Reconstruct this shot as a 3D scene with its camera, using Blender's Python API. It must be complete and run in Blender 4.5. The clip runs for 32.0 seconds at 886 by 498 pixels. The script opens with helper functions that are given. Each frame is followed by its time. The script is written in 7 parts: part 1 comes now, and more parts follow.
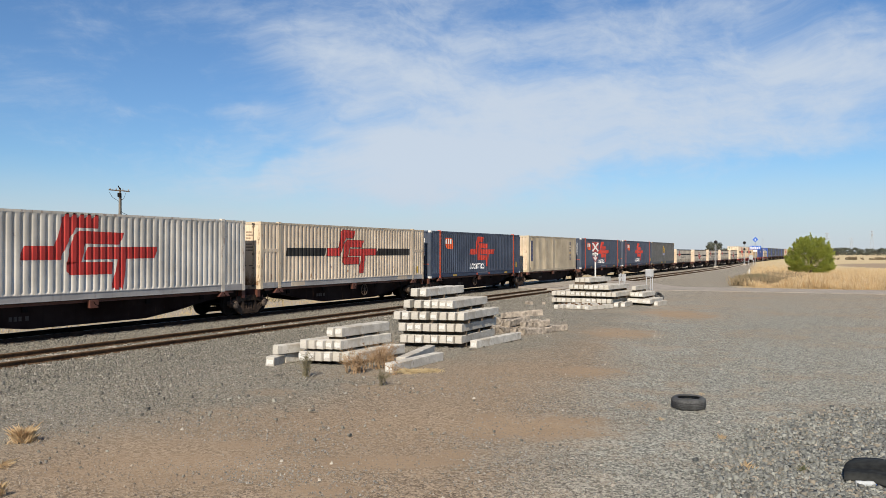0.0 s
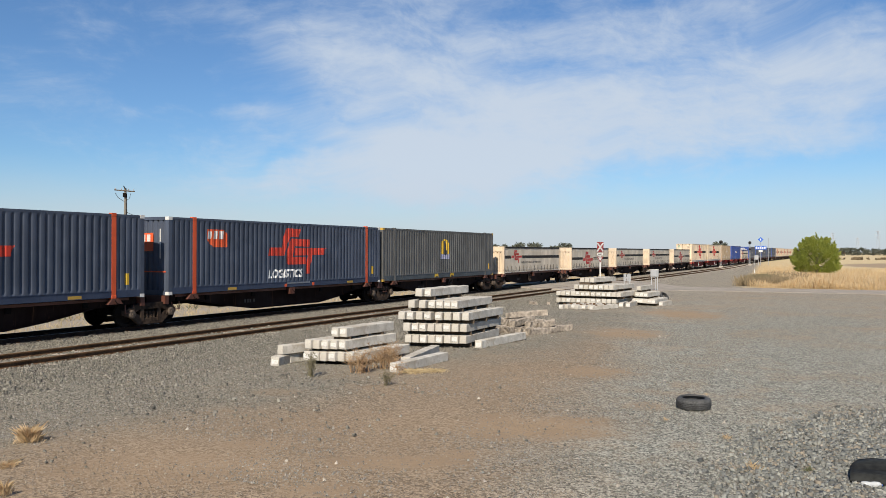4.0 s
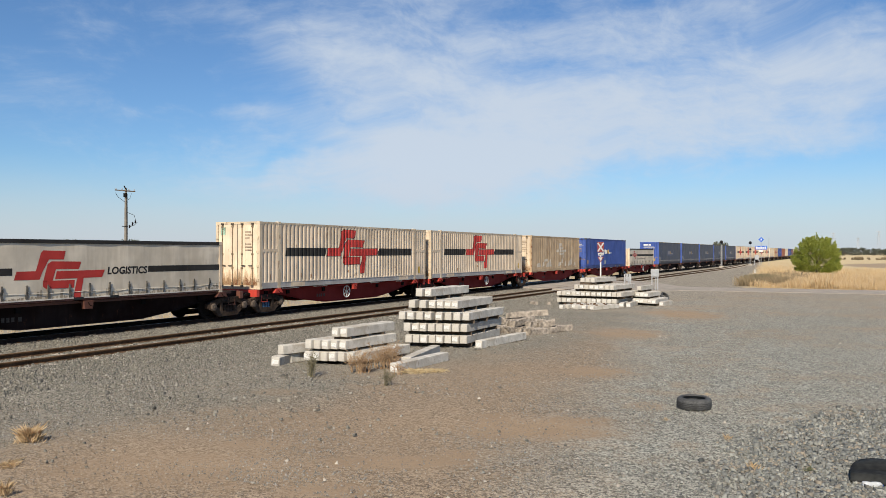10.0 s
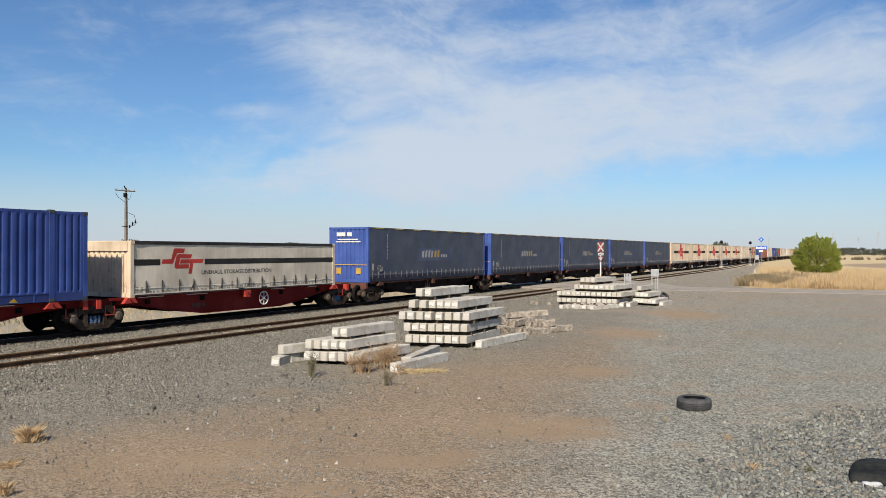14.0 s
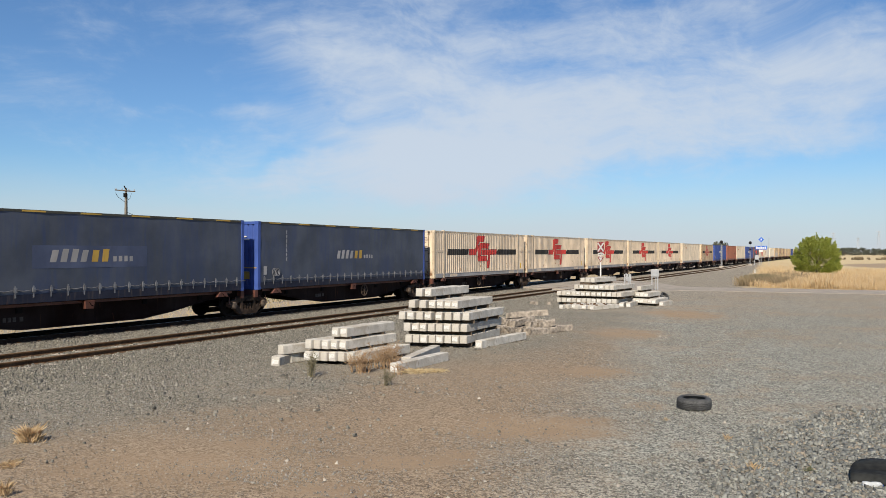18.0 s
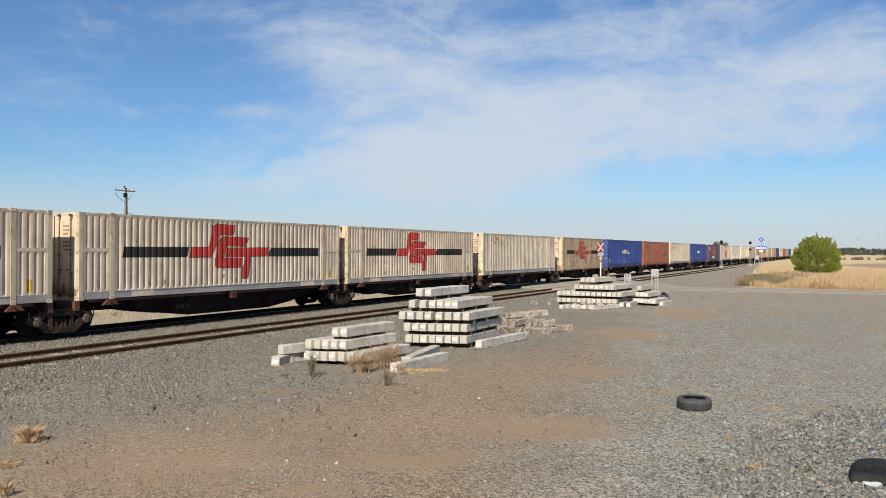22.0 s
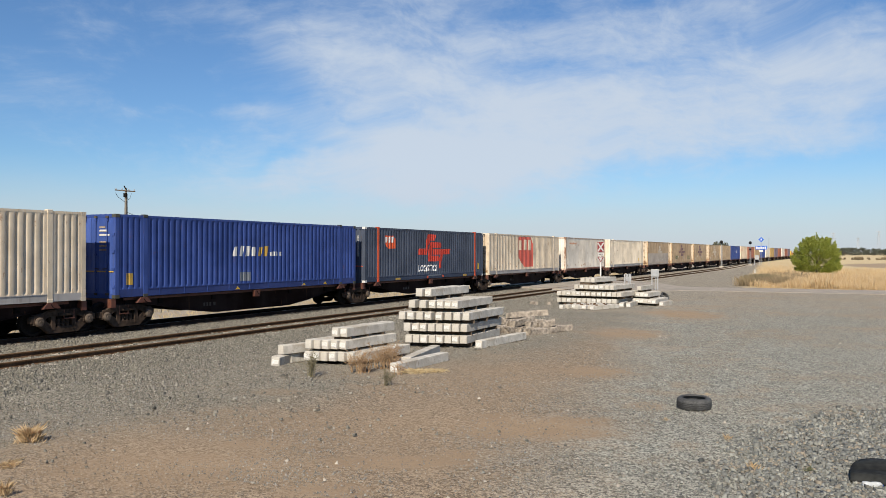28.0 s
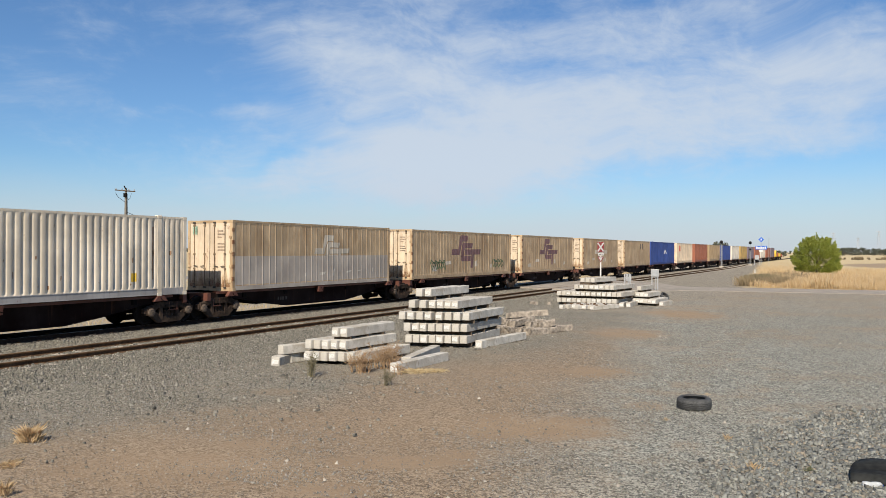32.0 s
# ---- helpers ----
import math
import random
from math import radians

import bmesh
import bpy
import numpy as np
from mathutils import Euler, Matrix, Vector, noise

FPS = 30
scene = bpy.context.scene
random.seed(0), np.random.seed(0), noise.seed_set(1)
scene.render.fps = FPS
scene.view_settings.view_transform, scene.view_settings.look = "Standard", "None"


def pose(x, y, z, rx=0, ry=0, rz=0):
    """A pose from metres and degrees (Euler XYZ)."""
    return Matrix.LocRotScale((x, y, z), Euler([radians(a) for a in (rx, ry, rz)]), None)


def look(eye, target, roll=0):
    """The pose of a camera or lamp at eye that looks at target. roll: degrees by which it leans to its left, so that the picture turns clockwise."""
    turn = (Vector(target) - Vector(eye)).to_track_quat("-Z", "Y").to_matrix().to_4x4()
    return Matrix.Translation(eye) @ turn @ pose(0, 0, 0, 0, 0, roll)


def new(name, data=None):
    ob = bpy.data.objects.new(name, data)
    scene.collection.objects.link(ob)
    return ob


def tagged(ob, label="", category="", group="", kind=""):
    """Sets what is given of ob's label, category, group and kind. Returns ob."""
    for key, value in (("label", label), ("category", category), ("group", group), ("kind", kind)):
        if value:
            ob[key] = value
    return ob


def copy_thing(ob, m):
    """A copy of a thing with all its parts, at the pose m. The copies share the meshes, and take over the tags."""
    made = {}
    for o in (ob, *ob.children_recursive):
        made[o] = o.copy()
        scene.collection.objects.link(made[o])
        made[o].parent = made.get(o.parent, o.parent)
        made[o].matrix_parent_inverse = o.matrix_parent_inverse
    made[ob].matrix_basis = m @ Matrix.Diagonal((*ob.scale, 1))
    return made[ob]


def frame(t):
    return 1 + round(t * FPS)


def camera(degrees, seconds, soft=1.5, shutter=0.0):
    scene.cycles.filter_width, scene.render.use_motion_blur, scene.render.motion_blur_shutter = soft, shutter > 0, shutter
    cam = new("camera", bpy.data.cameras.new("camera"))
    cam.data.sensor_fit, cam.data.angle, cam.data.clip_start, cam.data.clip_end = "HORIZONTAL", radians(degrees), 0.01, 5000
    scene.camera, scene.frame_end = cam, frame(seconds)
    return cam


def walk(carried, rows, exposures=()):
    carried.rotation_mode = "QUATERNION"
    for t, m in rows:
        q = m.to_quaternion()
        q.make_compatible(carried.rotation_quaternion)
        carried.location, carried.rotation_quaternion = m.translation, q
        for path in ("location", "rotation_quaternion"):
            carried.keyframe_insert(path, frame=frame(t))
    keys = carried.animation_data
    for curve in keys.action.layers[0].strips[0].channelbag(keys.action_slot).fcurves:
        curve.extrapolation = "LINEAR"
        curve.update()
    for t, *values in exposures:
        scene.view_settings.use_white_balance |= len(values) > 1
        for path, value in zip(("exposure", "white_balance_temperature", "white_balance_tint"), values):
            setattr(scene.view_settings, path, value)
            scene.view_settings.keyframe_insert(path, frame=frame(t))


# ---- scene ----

# ---------------------------------------------------------------- camera
EYE = (0.0, 0.0, 3.05)
TURN, TILT = 27.41, 0.143          # left of the track's direction; above the level


def heading(right):
    """The pose of the camera, turned that many degrees to the right of its rest."""
    a, b = radians(TURN - right), radians(TILT)
    aim = (EYE[0] - math.sin(a), EYE[1] + math.cos(a), EYE[2] + math.tan(b))
    return look(EYE, aim, 0.15)


cam = camera(58.64, 32.0, soft=0.85, shutter=0.0)
walk(cam, [(0.0, heading(0.37)), (0.5, heading(0.365)), (1.0, heading(0.315)), (1.5, heading(0.25)), (2.0, heading(0.20)),
           (2.5, heading(0.125)), (3.0, heading(0.075)), (3.5, heading(0.05)), (5.5, heading(0.0)), (32.0, heading(0.0))],
     exposures=[(0.0, 0.40), (32.0, 0.40)])

# ---------------------------------------------------------------- light
SUN_EL, SUN_OFF = 39.0, 14.0       # height; off the track's line towards the yard
sx, sy, sz = (math.cos(radians(SUN_EL)) * math.sin(radians(SUN_OFF)), -math.cos(radians(SUN_EL)) * math.cos(radians(SUN_OFF)), math.sin(radians(SUN_EL)))
sun = new("sun", bpy.data.lights.new("sun", "SUN"))
sun.data.energy, sun.data.angle, sun.data.color = 5.0, radians(0.55), (1.0, 0.89, 0.73)
sun.matrix_world = look((0, 0, 0), (-sx, -sy, -sz))


class Nodes:
    """A short way to write node trees."""

    def __init__(self, tree):
        self.t = tree
        tree.nodes.clear()

    def n(self, kind, **kw):
        node = self.t.nodes.new(kind)
        for k, v in kw.items():
            if k == "op":
                node.operation = v
            elif k == "blend":
                node.blend_type = v
        return node

    def link(self, a, b):
        self.t.links.new(a, b)

    def put(self, socket, v):
        if isinstance(v, bpy.types.NodeSocket):
            self.link(v, socket)
        else:
            socket.default_value = v

    def math(self, op, a, b=0.0, c=0.0, clamp=False):
        m = self.n("ShaderNodeMath", op=op)
        m.use_clamp = clamp
        for s, v in zip(m.inputs, (a, b, c)):
            self.put(s, v)
        return m.outputs[0]

    def mix(self, f, a, b, blend="MIX"):
        m = self.n("ShaderNodeMix")
        m.data_type, m.blend_type = "RGBA", blend
        self.put(m.inputs[0], f)
        self.put(m.inputs[6], a if isinstance(a, bpy.types.NodeSocket) else (*a, 1))
        self.put(m.inputs[7], b if isinstance(b, bpy.types.NodeSocket) else (*b, 1))
        return m.outputs[2]

    def noise(self, vec, scale, detail=4.0, rough=0.55, lac=2.0):
        m = self.n("ShaderNodeTexNoise")
        m.inputs["Scale"].default_value, m.inputs["Detail"].default_value = scale, detail
        m.inputs["Roughness"].default_value, m.inputs["Lacunarity"].default_value = rough, lac
        if vec is not None:
            self.link(vec, m.inputs["Vector"])
        return m.outputs["Fac"]

    def step(self, v, lo, hi):
        m = self.n("ShaderNodeMapRange")
        m.interpolation_type = "SMOOTHSTEP"
        self.put(m.inputs["Value"], v)
        m.inputs["From Min"].default_value, m.inputs["From Max"].default_value = lo, hi
        return m.outputs["Result"]

    def scaled(self, vec, s, rot=(0, 0, 0)):
        m = self.n("ShaderNodeMapping")
        m.inputs["Scale"].default_value, m.inputs["Rotation"].default_value = s, rot
        self.link(vec, m.inputs["Vector"])
        return m.outputs[0]

    def coords(self, which="Object"):
        return self.n("ShaderNodeTexCoord").outputs[which]

    def xyz(self, vec):
        m = self.n("ShaderNodeSeparateXYZ")
        self.link(vec, m.inputs[0])
        return m.outputs[0], m.outputs[1], m.outputs[2]

    def vec(self, x, y, z):
        m = self.n("ShaderNodeCombineXYZ")
        for s, v in zip(m.inputs, (x, y, z)):
            self.put(s, v)
        return m.outputs[0]


def make_world():
    w = bpy.data.worlds.new("world")
    scene.world = w
    w.use_nodes = True
    g = Nodes(w.node_tree)
    sky = g.n("ShaderNodeTexSky")
    sky.sky_type, sky.sun_disc = "NISHITA", False
    sky.sun_elevation, sky.sun_rotation = radians(SUN_EL), math.atan2(sx, sy)
    sky.air_density, sky.dust_density, sky.ozone_density, sky.altitude = 1.0, 0.3, 1.5, 100
    # bearing and height of each direction, seen from the resting camera's heading
    x, y, z = g.xyz(g.coords("Generated"))
    c, s = math.cos(radians(TURN)), math.sin(radians(TURN))
    r = g.math("ADD", g.math("MULTIPLY", x, c), g.math("MULTIPLY", y, s))
    d = g.math("SUBTRACT", g.math("MULTIPLY", y, c), g.math("MULTIPLY", x, s))
    a = g.math("ARCTAN2", r, d)
    e = g.math("ARCSINE", z)
    p = g.vec(a, e, 0.0)
    warp = g.math("MULTIPLY", g.math("SUBTRACT", g.noise(p, 5.0, 5.0), 0.5), 0.16)
    aw, ew = g.math("ADD", a, warp), g.math("ADD", e, g.math("MULTIPLY", warp, -0.6))

    def bank(a0, e0, ra, re, tilt, power):
        """A soft oval bank of high cloud at a bearing and height, in radians."""
        ct, st = math.cos(tilt), math.sin(tilt)
        u, v = g.math("SUBTRACT", aw, a0), g.math("SUBTRACT", ew, e0)
        uu = g.math("DIVIDE", g.math("ADD", g.math("MULTIPLY", u, ct), g.math("MULTIPLY", v, st)), ra)
        vv = g.math("DIVIDE", g.math("SUBTRACT", g.math("MULTIPLY", v, ct), g.math("MULTIPLY", u, st)), re)
        q = g.math("ADD", g.math("MULTIPLY", uu, uu), g.math("MULTIPLY", vv, vv))
        return g.math("MULTIPLY", g.math("POWER", 2.718, g.math("MULTIPLY", q, -1.0)), power)

    parts = [bank(0.16, 0.152, 0.42, 0.060, 0.11, 0.95), bank(-0.045, 0.112, 0.17, 0.050, 0.05, 0.80), bank(0.47, 0.205, 0.22, 0.055, 0.15, 0.70),
             bank(-0.12, 0.250, 0.22, 0.040, -0.24, 0.85), bank(0.33, 0.285, 0.26, 0.040, 0.20, 0.50), bank(0.05, 0.20, 0.18, 0.05, 0.0, 0.35), bank(-0.02, 0.315, 0.22, 0.03, -0.1, 0.65),
             bank(-0.235, 0.163, 0.045, 0.011, 0.0, 0.48), bank(-0.35, 0.164, 0.05, 0.009, 0.0, 0.36), bank(-0.45, 0.272, 0.10, 0.030, -0.3, 0.20), bank(-0.10, 0.075, 0.20, 0.015, 0.0, 0.35),
             bank(0.09, 0.300, 0.06, 0.020, 0.1, -0.30), bank(0.02, 0.262, 0.16, 0.040, -0.1, 0.42), bank(-0.115, 0.185, 0.10, 0.040, -0.5, 0.45), bank(-0.180, 0.112, 0.07, 0.015, 0.3, -0.65), bank(0.105, 0.226, 0.08, 0.016, 0.05, -0.35), bank(-0.13, 0.262, 0.13, 0.008, -0.1, -0.25), bank(0.50, 0.262, 0.09, 0.030, 0.3, -0.22), bank(0.28, 0.124, 0.26, 0.016, 0.06, 0.42),
             bank(1.6, 0.4, 0.6, 0.2, 0.1, 0.6), bank(-1.7, 0.35, 0.5, 0.15, 0.0, 0.5)]
    total = parts[0]
    for q in parts[1:]:
        total = g.math("ADD", total, q)
    swirl = g.math("MULTIPLY", g.math("SUBTRACT", g.noise(p, 3.0, 3.0), 0.5), 0.35)
    pw = g.vec(g.math("ADD", a, swirl), g.math("ADD", e, g.math("MULTIPLY", swirl, 0.35)), 0.3)
    streaks = g.noise(g.scaled(pw, (3.2, 13.0, 1.0), (0, 0, -0.2)), 1.0, 8.0, 0.58)
    fine = g.noise(g.scaled(pw, (17.0, 44.0, 1.0), (0, 0, -0.25)), 1.0, 6.0, 0.66)
    mottle = g.noise(g.scaled(pw, (52.0, 78.0, 1.0), (0, 0, 0.5)), 1.0, 4.0, 0.6)
    total = g.math("ADD", total, g.math("MULTIPLY", g.math("SUBTRACT", streaks, 0.5), 1.7))
    total = g.math("ADD", total, g.math("MULTIPLY", g.math("SUBTRACT", fine, 0.5), 1.05))
    total = g.math("ADD", total, g.math("MULTIPLY", g.math("SUBTRACT", mottle, 0.5), 0.42))
    cloud = g.math("MULTIPLY", g.step(total, 0.02, 1.55), 0.90)
    haze = g.math("MULTIPLY", g.step(g.math("ADD", e, g.math("MULTIPLY", g.math("SUBTRACT", streaks, 0.5), 0.05)), 0.115, 0.0), 0.76)
    tint = g.n("ShaderNodeMix")
    tint.data_type, tint.blend_type = "RGBA", "MULTIPLY"
    tint.inputs[0].default_value = 1.0
    g.link(sky.outputs[0], tint.inputs[6])
    tint.inputs[7].default_value = (0.69, 0.955, 1.25, 1)
    colour = g.mix(cloud, tint.outputs[2], (7.15, 8.0, 9.1))
    colour = g.mix(haze, colour, (6.75, 7.15, 8.12))
    bg = g.n("ShaderNodeBackground")
    g.link(colour, bg.inputs[0])
    bg.inputs[1].default_value = 0.0645
    out = g.n("ShaderNodeOutputWorld")
    g.link(bg.outputs[0], out.inputs[0])


make_world()

# ---------------------------------------------------------------- materials
MATS = {}


def finish(g, colour, rough=0.7, bump=None, strength=0.3, dist=0.01, metal=0.0, spec=0.5):
    b = g.n("ShaderNodeBsdfPrincipled")
    g.put(b.inputs["Base Color"], colour if isinstance(colour, bpy.types.NodeSocket) else (*colour, 1))
    g.put(b.inputs["Roughness"], rough)
    b.inputs["Metallic"].default_value = metal
    b.inputs["Specular IOR Level"].default_value = spec
    if bump is not None:
        m = g.n("ShaderNodeBump")
        m.inputs["Strength"].default_value, m.inputs["Distance"].default_value = strength, dist
        g.link(bump, m.inputs["Height"])
        g.link(m.outputs[0], b.inputs["Normal"])
    o = g.n("ShaderNodeOutputMaterial")
    g.link(b.outputs[0], o.inputs[0])


def material(name):
    m = bpy.data.materials.new(name)
    m.use_nodes = True
    MATS[name] = m
    return m, Nodes(m.node_tree)


def paint(name, colour, dirt=0.35, dirt_colour=(0.20, 0.15, 0.10), rust=0.12, rough=0.5, spec=0.4, stain=0.0, runs=0.0, rust_at=0.70):
    """Weathered vehicle paint: faded patches, run-down dirt streaks and specks of rust."""
    if name in MATS:
        return MATS[name]
    m, g = material(name)
    p = g.coords()
    rnd = g.n("ShaderNodeObjectInfo").outputs["Random"]
    q = g.n("ShaderNodeVectorMath", op="ADD")
    g.link(p, q.inputs[0])
    g.link(g.vec(g.math("MULTIPLY", rnd, 7.0), g.math("MULTIPLY", rnd, 31.0), 0.0), q.inputs[1])
    p = q.outputs[0]
    fade = g.noise(p, 0.8, 4.0)
    streak = g.noise(g.scaled(p, (9.0, 7.0, 0.7)), 1.0, 5.0, 0.6)
    grain = g.noise(p, 24.0, 3.0)
    bright = tuple(min(1.0, v * 1.12 + 0.01) for v in colour)
    dull = tuple(v * 0.80 for v in colour)
    col = g.mix(g.step(fade, 0.3, 0.7), dull, bright)
    col = g.mix(g.math("MULTIPLY", g.step(streak, 0.50, 0.78), dirt), col, dirt_colour)
    if stain:
        blot = g.math("ADD", g.math("MULTIPLY", g.noise(g.scaled(p, (1.1, 0.9, 0.35)), 1.0, 5.0, 0.6), 0.7), g.math("MULTIPLY", g.noise(g.scaled(p, (6.0, 5.0, 0.5)), 1.0, 4.0), 0.3))
        col = g.mix(g.math("MULTIPLY", g.step(blot, 0.47, 0.62), stain), col, tuple(v * 0.9 for v in dirt_colour))
    col = g.mix(g.math("MULTIPLY", g.step(g.math("ADD", g.noise(g.scaled(p, (4.5, 4.5, 1.5)), 1.0, 6.0, 0.72), g.math("MULTIPLY", grain, 0.15)), rust_at, rust_at + 0.08), min(0.9, rust * 5)), col, (0.16, 0.06, 0.025))
    if runs:
        run_down = g.math("MULTIPLY", g.step(g.noise(g.scaled(p, (3.0, 5.5, 0.28)), 1.0, 6.0, 0.66), 0.575, 0.70), g.step(g.noise(p, 1.1, 3.0), 0.40, 0.62))
        col = g.mix(g.math("MULTIPLY", run_down, runs), col, (0.20, 0.095, 0.042))
    finish(g, col, g.math("ADD", rough, g.math("MULTIPLY", grain, 0.2)), g.math("ADD", fade, g.math("MULTIPLY", grain, 0.2)), 0.15, 0.01, 0.0, spec)
    return m


def plain(name, colour, rough=0.7, metal=0.0, grain=18.0, vary=0.25, bump=0.25, spec=0.4):
    if name in MATS:
        return MATS[name]
    m, g = material(name)
    p = g.coords()
    a, b = g.noise(p, grain, 5.0), g.noise(p, grain * 0.12, 3.0)
    lo, hi = tuple(v * (1 - vary) for v in colour), tuple(min(1, v * (1 + vary)) for v in colour)
    col = g.mix(g.step(g.math("ADD", g.math("MULTIPLY", a, 0.5), g.math("MULTIPLY", b, 0.5)), 0.35, 0.65), lo, hi)
    finish(g, col, rough, a, bump, 0.01, metal, spec)
    return m


def island(name, colours, rough=0.85, soft=0.0):
    """Many small pieces in one mesh, each with a tone of its own."""
    m, g = material(name)
    r = g.n("ShaderNodeNewGeometry").outputs["Random Per Island"]
    ramp = g.n("ShaderNodeValToRGB")
    ramp.color_ramp.interpolation = "LINEAR"
    el = ramp.color_ramp.elements
    while len(el) < len(colours):
        el.new(0.5)
    for i, c in enumerate(colours):
        el[i].position, el[i].color = i / (len(colours) - 1), (*c, 1)
    g.link(r, ramp.inputs[0])
    n = g.noise(g.coords(), 30.0, 3.0)
    col = g.mix(g.math("MULTIPLY", n, 0.35), ramp.outputs[0], tuple(v * 0.6 for v in colours[0]))
    if soft:
        b, t = g.n("ShaderNodeBsdfPrincipled"), g.n("ShaderNodeBsdfTranslucent")
        mixer, o = g.n("ShaderNodeMixShader"), g.n("ShaderNodeOutputMaterial")
        g.link(col, b.inputs["Base Color"])
        b.inputs["Roughness"].default_value = rough
        g.link(col, t.inputs[0])
        mixer.inputs[0].default_value = soft
        g.link(b.outputs[0], mixer.inputs[1])
        g.link(t.outputs[0], mixer.inputs[2])
        g.link(mixer.outputs[0], o.inputs[0])
    else:
        finish(g, col, rough)
    return m


def oval(g, x, y, cx, cy, rx, ry, turn=0.0):
    ct, st = math.cos(turn), math.sin(turn)
    u, v = g.math("SUBTRACT", x, cx), g.math("SUBTRACT", y, cy)
    a = g.math("DIVIDE", g.math("ADD", g.math("MULTIPLY", u, ct), g.math("MULTIPLY", v, st)), rx)
    b = g.math("DIVIDE", g.math("SUBTRACT", g.math("MULTIPLY", v, ct), g.math("MULTIPLY", u, st)), ry)
    return g.math("SQRT", g.math("ADD", g.math("MULTIPLY", a, a), g.math("MULTIPLY", b, b)))


# worn patches of bare earth: middle, half axes, turn and strength
BARE_PATCHES = ((-11.1, 13.4, 0.70, 0.50, 0.48, 0.75), (-10.6, 11.3, 0.55, 0.36, 0.48, 0.65), (-11.4, 9.5, 0.40, 0.28, 0.48, 0.7), (-8.3, 9.6, 0.75, 0.40, 0.48, 0.8), (-5.8, 9.8, 1.25, 0.55, 0.48, 0.9),
                (-6.0, 8.2, 0.80, 0.45, 0.48, 0.8), (-4.9, 12.9, 1.70, 1.15, 0.48, 1.0), (-5.8, 19.6, 1.05, 0.95, 0.48, 0.95), (-7.4, 29.1, 1.60, 1.90, 0.48, 0.95), (-7.3, 39.6, 2.10, 3.20, 0.48, 1.0),
                (-5.2, 10.7, 0.50, 0.38, 0.48, 0.9), (-8.1, 8.2, 2.60, 1.20, 0.48, 0.7), (-3.6, 15.7, 0.50, 0.40, 0.48, 0.7), (-8.6, 10.4, 3.80, 2.60, 0.3, 0.5), (-11.2, 16.4, 2.60, 1.00, 0.3, 0.55), (-8.0, 17.0, 2.20, 3.60, 0.3, 0.34))


